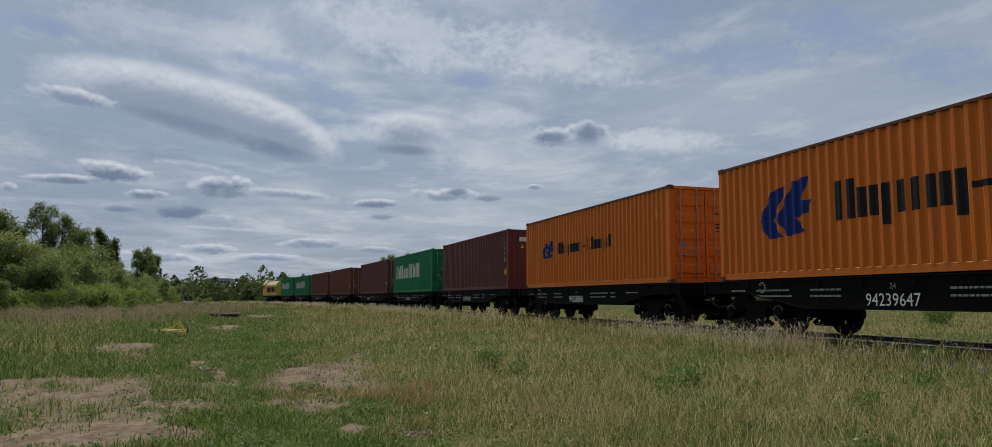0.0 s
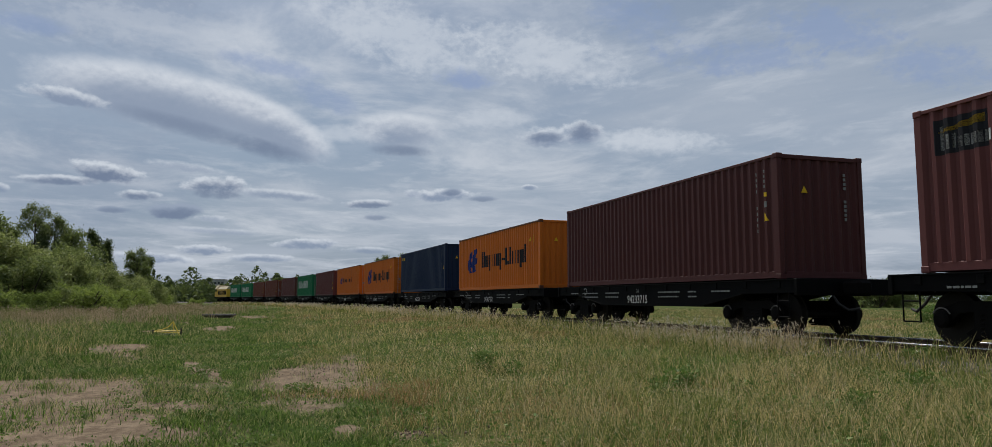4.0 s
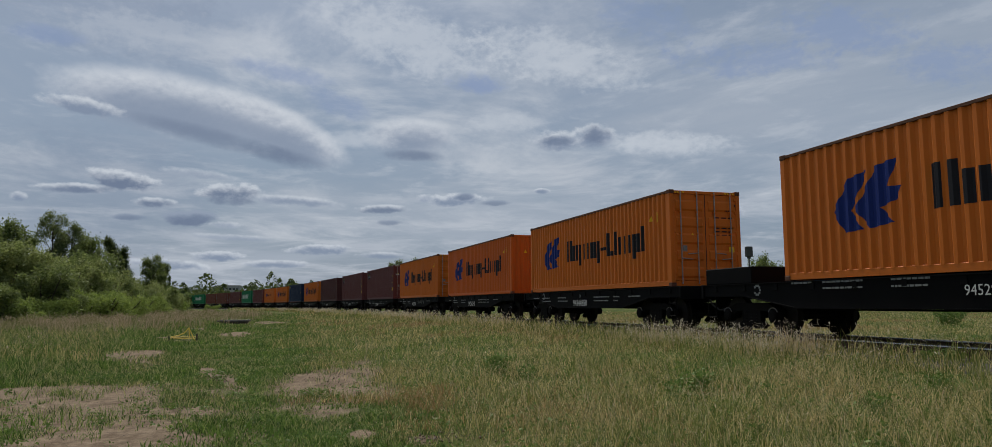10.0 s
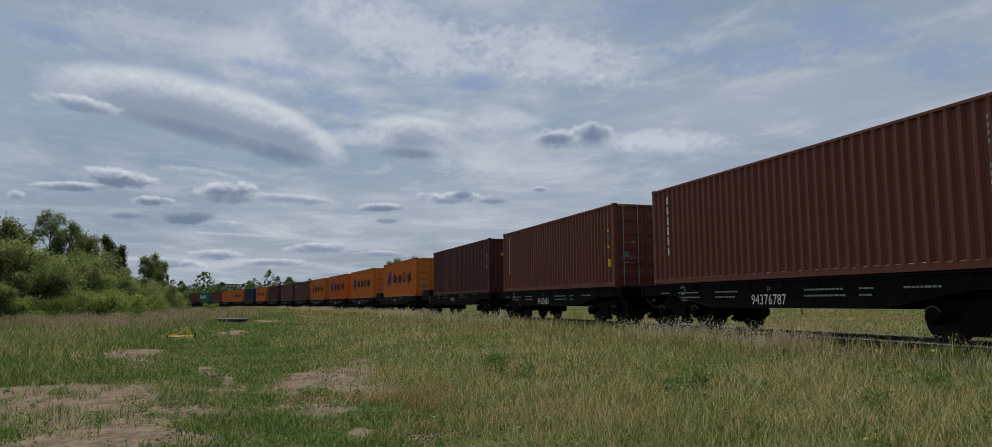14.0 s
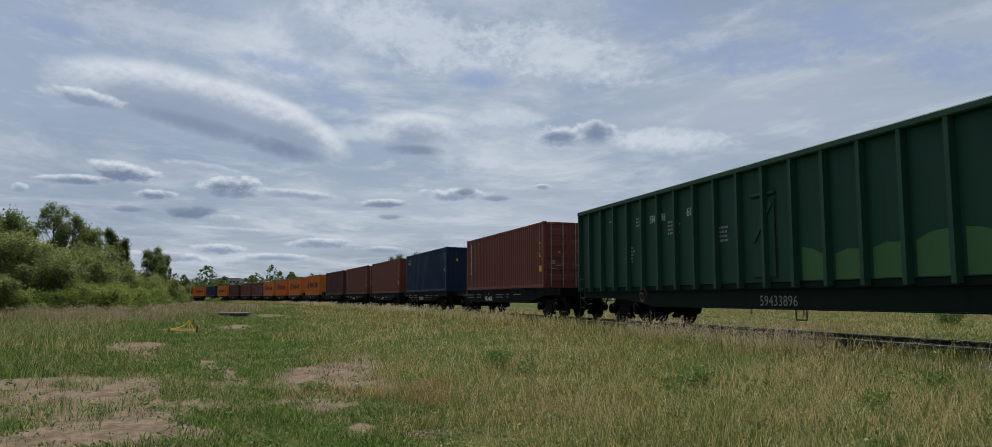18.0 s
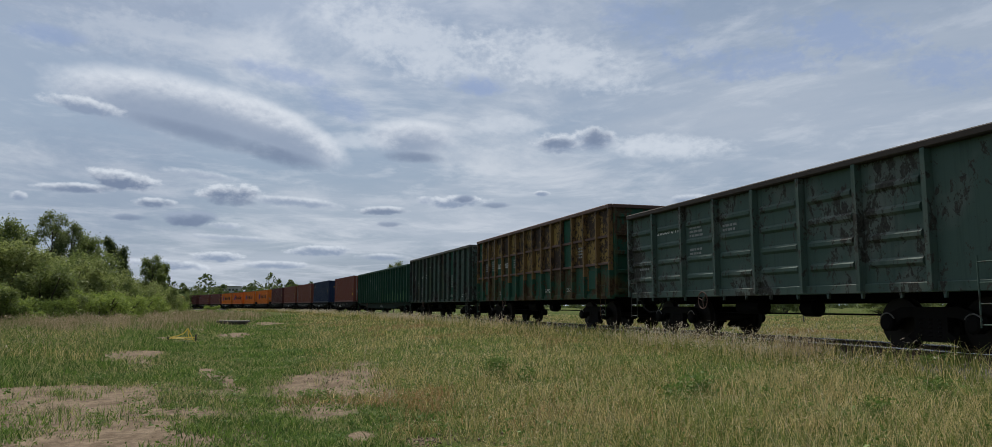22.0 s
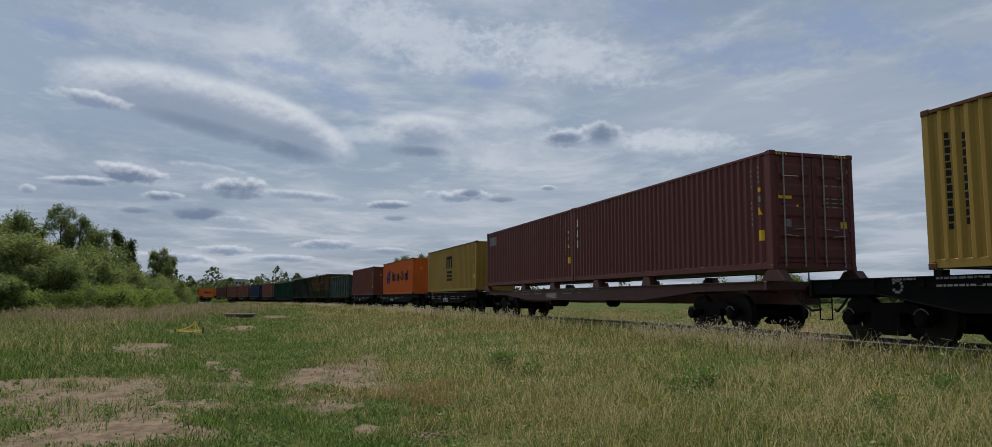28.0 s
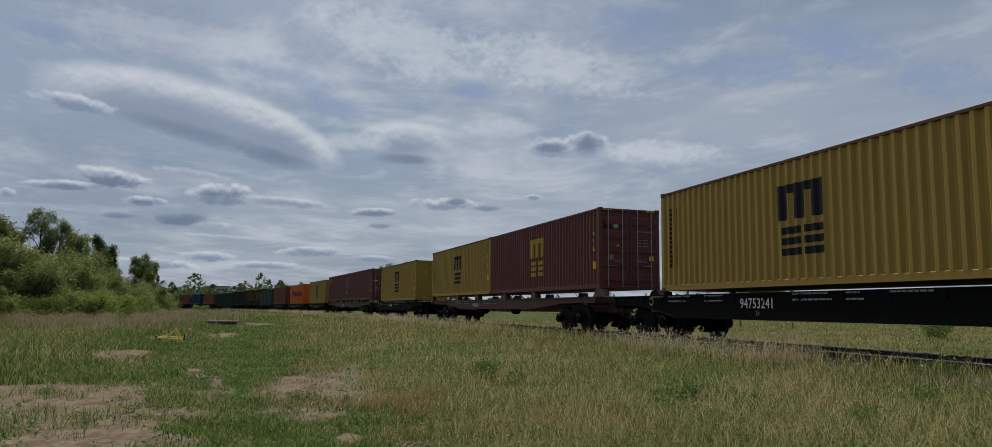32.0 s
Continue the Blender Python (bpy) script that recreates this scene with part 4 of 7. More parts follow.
def skeleton_wagon(length, base, number):
    """An eighty-foot brown wagon whose containers stand on raised bolsters."""
    mat = BROWN_FRAME
    w = thing("skeleton_wagon", "long rusty brown container wagon with raised bolsters", "flat wagon", "wagons of the train")
    e, b, top = length / 2 - 0.62, base / 2, 1.28
    for sg in (1, -1):
        y = sg * 1.16
        out = [(-e, top), (-e, top - 0.2), (-b + 0.6, top - 0.23), (-b + 3.6, top - 0.45), (b - 3.6, top - 0.45), (b - 0.6, top - 0.23), (e, top - 0.2), (e, top)]
        part("side_sill", Shape().prism(out, y - 0.02, y + 0.02), mat, w)
        part("sill_flange", Shape().box(-e, e, y - 0.09, y + 0.09, top - 0.02, top + 0.004).box(-b + 3.6, b - 3.6, y - 0.09, y + 0.09, top - 0.47, top - 0.445), mat, w)
    for k in range(9):
        x = -e + 1.0 + k * (2 * e - 2) / 8
        part("cross_beam", Shape().box(x - 0.1, x + 0.1, -1.14, 1.14, top - 0.28, top - 0.03), mat, w)
    for x in (-12.2, -6.0, -2.2, 2.2, 6.0, 12.2):
        hw = 0.42 if abs(x) > 12 else 0.3
        for sg in (1, -1):
            part("bolster", Shape().prism([(x - hw, top), (x + hw, top), (x + 0.17, top + 0.265), (x - 0.17, top + 0.265)], sg * 1.12 - 0.13, sg * 1.12 + 0.13), mat, w)
    for sx in (-1, 1):
        part("end_beam", Shape().box(sx * e - 0.05, sx * e + 0.05, -1.28, 1.28, top - 0.22, top, 0.01), mat, w)
        bogie(w, sx * b)
    part("centre_sill", Shape().box(-e, e, -0.25, 0.25, 0.72, top - 0.03), mat, w)
    part("air_tank", Shape().lathe([(-0.6, 0.05), (-0.55, 0.2), (0.55, 0.2), (0.6, 0.05)], (2.6, 0.75, 0.74), "x", 14), BLACK, w)
    part("brake_cylinder", Shape().lathe([(-0.3, 0.1), (-0.28, 0.19), (0.1, 0.19), (0.3, 0.06)], (-2.6, 0.8, 0.76), "x", 14), BLACK, w)
    couplers(w, length / 2)
    sill_marks(w, number, 3.1, top - 0.38, 0.32, None, 1.185)
    return w


def gondola(kind, length, body, height, base, number, mat, rib_mat, rail_mat, ribs, label):
    """An open high-sided goods wagon with outside ribs, a heavy top rail, ladders and bogies."""
    w = thing("gondola_wagon", label, "gondola wagon", "wagons of the train")
    e, b = body / 2, base / 2
    z0, z1, y = 1.20, 1.20 + height, 1.44
    for sg in (1, -1):
        step = 2 * e / ribs
        tiers = (z0, z0 + 1.05, z0 + 1.98, z1) if kind == "framed" else (z0, z1)
        for k in range(ribs):
            x0 = -e + k * step
            for tier, (lo, hi) in enumerate(zip(tiers, tiers[1:])):
                look_of = mat
                if kind == "framed":
                    look_of = RUSTY_GREEN if tier == 0 else TEAL_PLATE if k == 3 or k == ribs - 1 else OCHRE_PLATE if tier == 2 or k < ribs - 6 else (RUSTY_GREEN, DULL_PLATE, TEAL_PLATE)[k % 3]
                elif kind == "ribbed":
                    look_of = TEAL_PLATE if k == 3 else (mat, mat, DULL_PLATE)[(k * 7) % 3 if k > 3 else 0]
                plate_part = part("side_plate", Shape().box(x0 + 0.002, x0 + step - 0.002, sg * (y - 0.045), sg * (y - 0.01), lo + 0.001, hi), look_of, w)
            if kind == "pressed" and k > 0:
                for z in (z0 + 0.30, z0 + 0.78, z0 + 1.26, z0 + 1.74):
                    bead = Shape().prism([(sg * (y - 0.012), z), (sg * (y + 0.045), z + 0.06), (sg * (y + 0.045), z + 0.13), (sg * (y - 0.012), z + 0.19)], x0 + 0.2, x0 + step - 0.2, "x")
                    part("pressed_bead", bead, mat, plate_part)
        for k in range(ribs + 1):
            x = min(max(-e + k * step, -e + 0.07), e - 0.07)
            r = Shape().prism([(x - 0.075, sg * (y - 0.008)), (x + 0.075, sg * (y - 0.008)), (x + 0.05, sg * (y + 0.13)), (x - 0.05, sg * (y + 0.13))], z0 - 0.12, z1 - 0.02, "z")
            part("rib", r, rib_mat, w)
            if kind == "framed":
                low = Shape().prism([(x - 0.078, sg * (y - 0.006)), (x + 0.078, sg * (y - 0.006)), (x + 0.053, sg * (y + 0.134)), (x - 0.053, sg * (y + 0.134))], z0 - 0.118, z0 + 0.80 + 0.15 * math.sin(k * 2.3), "z")
                part("rib_foot", low, RUSTY_GREEN, w, "green-painted foot of the rib")
        part("top_rail", Shape().box(-e - 0.02, e + 0.02, sg * y - 0.10, sg * y + 0.14, z1 - 0.04, z1 + 0.11, 0.025), rail_mat, w)
        deep = kind == "walled"
        # the walled kind's rail and sills are coloured darker for the shade there
        part("bottom_rail", Shape().box(-e, e, sg * (y - (0.09 if deep else 0.02)) - 0.06, sg * (y - (0.09 if deep else 0.02)) + 0.06, z0 - 0.16, z0 + (-0.005 if deep else 0.02), 0.012), SHADE_GREEN if deep else mat, w)
        if kind == "framed":
            for z in (z0 + 1.005, z0 + 1.935):
                part("waist_rail", Shape().box(-e, e, sg * (y + 0.03) - 0.045, sg * (y + 0.03) + 0.045, z, z + 0.09, 0.012), RUST_RAIL, w)
        if kind == "pressed":
            n = 14
            for k in range(n):
                x = -e + 0.5 + k * (2 * e - 1) / (n - 1)
                part("hatch_hook", Shape().prism([(x - 0.05, z0 - 0.02), (x + 0.07, z0 - 0.02), (x + 0.03, z0 - 0.26), (x - 0.01, z0 - 0.26)], sg * y - 0.02, sg * y + 0.03), mat, w)
    for sx in (-1, 1):
        part("end_wall", Shape().box(sx * e - 0.03, sx * e + 0.03, -y + 0.04, y - 0.04, z0 - 0.1, z1), mat, w)
        for k, z in enumerate(np.linspace(z0 + 0.05, z1 - 0.35, 5)):
            part("end_rib", Shape().box(sx * (e + 0.07) - 0.05, sx * (e + 0.07) + 0.05, -y + 0.1, y - 0.1, float(z), float(z) + 0.14, 0.02), mat, w)
        part("end_rail", Shape().box(sx * e - 0.1, sx * e + 0.1, -y, y, z1 - 0.03, z1 + 0.10, 0.02), rail_mat, w)
        for sg in (1, -1):
            part("end_post", Shape().box(sx * (e + 0.04) - 0.07, sx * (e + 0.04) + 0.07, sg * (y - 0.08) - 0.06, sg * (y - 0.08) + 0.06, z0 - 0.1, z1 - 0.02, 0.02), mat, w)
        ld = Shape()
        x = sx * (e - 0.5)
        for q in (-0.19, 0.19):
            ld.rod((x + q, y + 0.16, 0.45), (x + q, y + 0.16, 1.6), 0.014)
        for z in np.linspace(0.5, 1.5, 4):
            ld.rod((x - 0.19, y + 0.16, float(z)), (x + 0.19, y + 0.16, float(z)), 0.012)
        part("ladder", ld, mat, w)
        bogie(w, sx * b)
    part("underframe", Shape().box(-e, e, -0.3, 0.3, 0.85, 1.15).box(-e, e, -1.4, 1.4, 1.08, 1.17), BLACK, w)
    if kind == "walled":
        for sg in (1, -1):
            sill = [(-e, 1.04), (-e, 0.86), (-b + 0.2, 0.82), (-b + 2.4, 0.60), (b - 2.4, 0.60), (b - 0.2, 0.82), (e, 0.86), (e, 1.04)]
            part("side_sill", Shape().prism(sill, sg * 1.31 - 0.02, sg * 1.31 + 0.02), SHADE_GREEN, w)
            part("sill_flange", Shape().box(-b + 2.4, b - 2.4, sg * 1.31 - 0.06, sg * 1.31 + 0.06, 0.575, 0.598), SHADE_GREEN, w)
        x0 = 0.1
        # a thin black sheet gives the shade in the gap round the door
        part("door_gap", Shape().box(x0 - 0.47, x0 + 0.47, y - 0.0095, y - 0.004, z0 + 0.06, z0 + 2.0), GASKET, w, "black sheet for the shaded gap round the side door")
        part("door_lintel", Shape().box(x0 - 0.46, x0 + 0.46, y - 0.009, y + 0.05, z0 + 2.02, z0 + 2.09, 0.01), mat, w)
        step_loop = Shape()
        for p, q in (((-0.75, 0.58), (-0.75, 0.36)), ((-0.75, 0.36), (-1.1, 0.36)), ((-1.1, 0.36), (-1.1, 0.58))):
            step_loop.rod((p[0], 1.31, p[1]), (q[0], 1.31, q[1]), 0.016)
        part("step", step_loop, mat, w)
        part("side_door", Shape().box(x0 - 0.42, x0 + 0.42, y - 0.008, y + 0.03, z0 + 0.12, z0 + 1.95, 0.01), mat, w, "narrow green side door with a brace")
        part("door_brace", Shape().prism([(x0 - 0.38, z0 + 1.78), (x0 - 0.30, z0 + 1.88), (x0 + 0.38, z0 + 1.0), (x0 + 0.32, z0 + 0.92)], y + 0.03, y + 0.06), mat, w)
        for k in range(10):
            xa = -e + 0.16 + k * 2 * e / ribs
            ha, hb = (0.66 + 0.12 * math.sin(1.3 * q) + 0.06 * math.sin(3.1 * q + 1) for q in (k, k + 1))
            xb = xa + 2 * e / ribs - 0.32
            part("fresh_paint_patch", Shape().prism([(xa, z0 + 0.02), (xb, z0 + 0.02), (xb, z0 + hb), (xa + 0.5 * (xb - xa), z0 + 0.55 * ha + 0.45 * hb + 0.05), (xa, z0 + ha)], y - 0.011, y - 0.007), FRESH_GREEN, w, "brighter green fresh paint")
        lettering("59433896", 0.34, PALE, w, Matrix.Translation((0.5, 1.334, 0.66)) @ FACE_LEFT, "running_number", "pale stencilled running number")
        lettering("59433896", 0.34, WHITE, w, Matrix.Translation((5.7, y - 0.006, 3.1)) @ FACE_LEFT @ Matrix.Diagonal((0.72, 1, 1, 1)), "running_number", "pale stencilled running number")
        lettering("60", 0.34, WHITE, w, Matrix.Translation((3.55, y - 0.006, 3.1)) @ FACE_LEFT, "tare_mark", "pale stencilled figures")
    if kind == "framed":
        for k in (1, ribs - 2):
            xm = -e + (k + 0.5) * 2 * e / ribs
            hatch = part("hatch", Shape().box(xm - 0.3, xm + 0.3, y - 0.008, y + 0.03, z0 + 0.18, z0 + 0.85, 0.012), TEAL_PLATE, w, "small green hatch")
            for q in (-0.33, 0.33):
                part("hinge_bar", Shape().box(xm + q - 0.03, xm + q + 0.03, y - 0.008, y + 0.05, z0 + 0.12, z0 + 0.95, 0.01), rib_mat, hatch)
        lettering("E", 0.26, PALE, w, Matrix.Translation((e - 0.3, y - 0.006, z0 + 2.3)) @ FACE_LEFT, "mark", "white stencilled letter")
        lettering("26", 0.28, WHITE, w, Matrix.Translation((e - 3.6, y - 0.006, z0 + 0.12)) @ FACE_LEFT, "tare_mark", "white stencilled figures")
    part("floor", Shape().box(-e + 0.05, e - 0.05, -y + 0.06, y - 0.06, 1.18, 1.24), BLACK, w)
    part("air_tank", Shape().lathe([(-0.5, 0.05), (-0.46, 0.2), (0.46, 0.2), (0.5, 0.05)], (1.3, 0.7, 0.78), "x", 14), BLACK, w)
    part("brake_cylinder", Shape().lathe([(-0.3, 0.1), (-0.28, 0.2), (0.1, 0.2), (0.3, 0.06)], (-0.7, 0.6, 0.75), "x", 14), BLACK, w)
    part("brake_rod", Shape().rod((-b + 0.9, 0.55, 0.62), (b - 0.9, 0.55, 0.62), 0.02), BLACK, w)
    wheel = Shape()
    hx = b - 2.1
    for k in range(16):
        a0, a1 = 2 * math.pi * k / 16, 2 * math.pi * (k + 1) / 16
        wheel.rod((hx + 0.22 * math.cos(a0), y + 0.05, 0.95 + 0.22 * math.sin(a0)), (hx + 0.22 * math.cos(a1), y + 0.05, 0.95 + 0.22 * math.sin(a1)), 0.014, 6)
    for a in (0.3, 2.4, 4.5):
        wheel.rod((hx, y + 0.05, 0.95), (hx + 0.22 * math.cos(a), y + 0.05, 0.95 + 0.22 * math.sin(a)), 0.012, 6)
    part("brake_wheel", wheel, RUST_RAIL, w, "rusty spoked hand-brake wheel")
    couplers(w, length / 2)
    return w


def gondola_marks(w, body, number, z, rows, y=1.434):
    """The number and worn stencil lines on the flat plates between ribs."""
    e = body / 2
    for k, (txt, x) in enumerate(number):
        lettering(txt, 0.33 if x > 0 else 0.205, WHITE, w, Matrix.Translation((x, y, z if x > 0 else 1.34)) @ FACE_LEFT, "running_number", "white stencilled running number")
    rng = random.Random(len(rows))
    for x, zz, n in rows:
        s = Shape()
        for r in range(n):
            q = x
            while q > x - 0.55:
                ln = rng.uniform(0.06, 0.2)
                s.box(q - ln, q, y - 0.004, y + 0.001, zz - r * 0.11, zz - r * 0.11 + 0.06)
                q -= ln + 0.04
        tagged(part("stencil_text", s, PALE, w, "worn pale stencilled marking"), kind="stuff")

# ---- the train ----
RIDERS = []          # thing, place along the line at the start, half the bogie distance, offset pose on the wagon


def load(w, u_mid, half, c, dx=0.0, z=1.27):
    if w is not None:
        RIDERS.append((w, u_mid, half, Matrix()))
    if c is not None:
        RIDERS.append((c, u_mid, half, pose(dx, 0, z)))


def badge(c, x, z):
    """A small black and yellow badge near the front top corner."""
    side_mark("badge", [rect(x, x + 1.02, z, z + 0.62)], SIGN_BLACK, c, "black badge")
    side_mark("badge_stripe", [(x + 0.06, z + 0.38, z + 0.42, x + 0.95, z + 0.42, z + 0.57)], SIGN_YELLOW, c, "yellow band of the badge")
    side_mark("sign_block", [rect(x + 0.08, x + 0.16, z + 0.08, z + 0.5)], WHITE, c)
    word_signs(c, "Txxxx", x + 0.24, z + 0.08, 0.26, WHITE)


def tall_mark(c, x, z, n, size, mat, step=1.35):
    """A column of plain blocks, one above the other."""
    for k in range(n):
        zz = z - k * size * step
        b = [rect(x, x + size * 0.3, zz, zz + size), rect(x + size * 0.54, x + size * 0.84, zz, zz + size)]
        side_mark("sign_block", b, mat, c)


def block_column(c, x, z, n, size, mat):
    """Solid small blocks, one above the other."""
    for k in range(n):
        zz = z - k * size * 1.28
        side_mark("sign_block", [rect(x, x + size * (0.8 if k % 3 else 0.65), zz, zz + size)], mat, c)


def yellow_marks(c, mat, x=5.2, z=0.70):
    """The large sign of the yellow containers, as plain bars: a comb over two stacks."""
    bars = [rect(x + 0.08 + .57 * i, x + 0.44 + .57 * i, z + .80, z + 1.40) for i in range(3)] + [rect(x + .08, x + 1.58, z + 1.40, z + 1.60)]
    side_mark("emblem_comb", bars, mat, c, "large comb-like emblem of plain bars")
    for ox in (.22, .98):
        for oz in (0.0, 0.24, 0.48):
            side_mark("emblem_bar", [rect(x + ox, x + ox + .60, z + oz, z + oz + .16)], mat, c)


LABELS = {"orange": "orange corrugated container with a blue emblem", "maroon": "dark maroon corrugated steel container", "wine": "very dark wine-red corrugated steel container", "brown": "reddish brown corrugated steel container",
          "red_orange": "reddish orange corrugated container with a blue emblem", "rust": "rust-red corrugated steel container", "navy": "navy blue corrugated steel container", "green": "bright green corrugated steel container", "yellow": "dull yellow corrugated container with a black emblem"}
PAINT = {"orange": ORANGE, "maroon": MAROON, "wine": WINE, "red_orange": RED_ORANGE, "rust": RUST_RED, "brown": BROWN, "navy": NAVY, "green": GREEN, "yellow": YELLOW}


def box(colour, doors):
    return container(colour, PAINT[colour], LABELS[colour], doors)


# front end of the container along the line, colour, doors at the rear, running number, kind of marking, wagon length, offset of the container on its wagon
SINGLES = (
    (127.0, "green", True, "", "green", 14.62, 0), (112.3, "green", True, "", "green", 14.62, 0), (97.6, "brown", True, "", "code", 14.62, 0), (83.0, "brown", True, "", "code", 14.62, 0),
    (65.0, "maroon", True, "", "code", 17.4, 0), (50.2, "green", True, "", "green", 14.62, 0), (35.2, "maroon", False, "", "small", 14.62, 0),
    (20.5, "orange", True, "94258886", "orange_small", 14.62, 0), (5.78, "orange", True, "94239647", "orange", 14.62, 0), (-9.0, "navy", False, "94370376", "seal", 14.62, 0),
    (-24.2, "orange", False, "94367331", "orange", 14.62, 0), (-39.2, "wine", False, "94233715", "code", 14.62, 0), (-55.2, "maroon", False, "", "badge", 14.62, 0), (-70.25, "maroon", True, "94238409", "badge", 14.62, 0),
    (-85.2, "orange", True, "94237864", "orange_panels", 14.62, 0), (-100.2, "red_orange", False, "94234200", "orange", 14.62, 0), (-115.12, "orange", True, "94344850", "orange", 14.62, 0),
    (-132.45, "orange", True, "94529278", "orange", 17.4, -1.35), (-150.1, "wine", False, "9432 6113", "code", 17.2, -1.3), (-164.7, "brown", True, "94353083", "column", 14.62, 0),
    (-179.62, "brown", False, "94376787", "column", 14.62, 0), (-194.4, "navy", False, "", "badge", 14.62, 0), (-211.45, "rust", True, "94514684", "column", 17.6, 0),
    (-300.72, "rust", False, "94230570", "plate", 14.62, 0), (-318.05, "red_orange", False, "94641735", "orange", 19.0, 0), (-335.5, "yellow", False, "94303542", "yellow", 14.62, 0),
    (-378.75, "yellow", False, "94710084", "yellow", 18.9, -0.3), (-424.35, "yellow", False, "94753241", "yellow", 19.2, 0),
)


def dress(c, kind, doors, colour):
    if kind in ("orange", "orange_panels"):
        orange_marks(c)
        end_marks(c, doors, SIGN_BLACK)
        if kind == "orange_panels":
            xd = -L / 2 + 0.004
            for y, z in ((-0.62, 1.86), (-0.9, 1.86), (-0.62, 1.42), (-0.9, 1.42)):
                plate("yellow_panel", xd - 0.001, y, y + 0.22, z, z + 0.26, SIGN_YELLOW, c, "yellow data panel")
            for k in range(9):
                plate("sign_block", xd - 0.001, 0.46 + k * 0.058, 0.50 + k * 0.058, 2.38, 2.47, SIGN_BLACK, c)
        side_mark("warning_triangle", [(10.9, 2.05, 2.05, 10.98, 2.05, 2.22), (10.98, 2.05, 2.22, 11.06, 2.05, 2.05)], SIGN_YELLOW, c, "yellow warning triangle")
        side_mark("approval_plate", [rect(11.3, 11.44, 1.98, 2.3)], SIGN_YELLOW, c, "small yellow plate")
        return
    if kind == "orange_small":
        orange_marks(c, 0.72, 0.55, 1.2, 1.9)
        end_marks(c, doors, SIGN_BLACK)
        side_mark("approval_plate", [rect(11.3, 11.44, 1.98, 2.3)], SIGN_YELLOW, c, "small yellow plate")
        return
    if kind == "green":
        word_signs(c, "TdTxxTTdT", 1.0, 1.1, 1.0, WHITE, 0.16, 1.2)
        end_marks(c, doors)
        return
    code_marks(c, SIGN_BLACK if colour == "yellow" else None, colour != "navy", panel=colour != "wine")
    end_marks(c, doors, SIGN_BLACK if colour == "yellow" else None)
    if kind == "badge":
        badge(c, 0.42, 2.02)
        if doors:
            x = -L / 2 + 0.004
            plate("badge", x, 0.66, 1.0, 2.02, 2.26, SIGN_BLACK, c, "black badge")
            plate("badge_stripe", x - 0.004, 0.70, 0.92, 2.18, 2.23, SIGN_YELLOW, c, "yellow band of the badge")
            for k in range(6):
                plate("sign_block", x - 0.004, 0.69 + k * 0.05, 0.725 + k * 0.05, 2.05, 2.15, WHITE, c)
            part("round_sticker", Shape().lathe([(-0.003, 0.085), (0.003, 0.085)], (x, 0.48, 2.14), "x", 16), SIGN_GREEN, c, "round green sticker")
    elif kind == "column":
        tall_mark(c, 0.78, 2.38, 6, 0.225, WHITE)
    elif kind == "seal":
        word_signs(c, "xxxxo", 0.4, 2.36, 0.26, SIGN_YELLOW)
    elif kind == "plate":
        side_mark("small_plate", [rect(0.5, 0.78, 2.25, 2.55)], SIGN_BLACK, c, "small dark plate")
    elif kind == "small":
        tall_mark(c, 0.4, 2.2, 4, 0.22, PALE)
        plate("wordmark", -L / 2 + 0.02, 0.1, 0.62, 2.3, 2.52, WHITE, c, "white block wordmark")
    elif kind == "yellow":
        yellow_marks(c, SIGN_BLACK)
        block_column(c, 0.46, 2.30, 13, 0.105, SIGN_BLACK)
        block_column(c, 0.79, 2.22, 11, 0.115, SIGN_BLACK)


SINGLE_BOXES = [box(row[1], row[2]) for row in SINGLES]
PAIRS = ((-349.75, ("maroon", False, "small"), ("maroon", True, "tex"), "94960855"), (-395.5, ("yellow", False, "yellow"), ("maroon", True, "gold"), "94960671"))
PAIR_BOXES = [[box(front[0], front[1]), box(rear[0], rear[1])] for _, front, rear, _ in PAIRS]



def box_lift(colour, long, u):
    """How far a box stands above the usual deck height."""
    if colour == "yellow":
        return 0.10 if long else 0.07
    return 0.05 if u == -9.0 else 0.0


for (u, colour, doors, number, kind, length, dx), c in zip(SINGLES, SINGLE_BOXES):
    dress(c, kind, doors, colour)
    long, boxed = length > 15, dx < -1
    w = flat_wagon(length, length - 4.9, number, "black flat wagon with low end boxes" if boxed else "long black flat wagon with worn white stencils" if long else "black flat wagon with worn white stencils",
                   box_front=2.1 if boxed else 0.0, belly=0.58 if boxed else 0.62, numx=-0.75 if boxed else 1.4 if long else 0.35, high=long and (boxed or colour == "yellow"), shift=dx, rise=box_lift(colour, long, u))
    load(w, u - L / 2 - dx, (length - 4.9) / 2, c, dx, 1.27 + box_lift(colour, long, u))

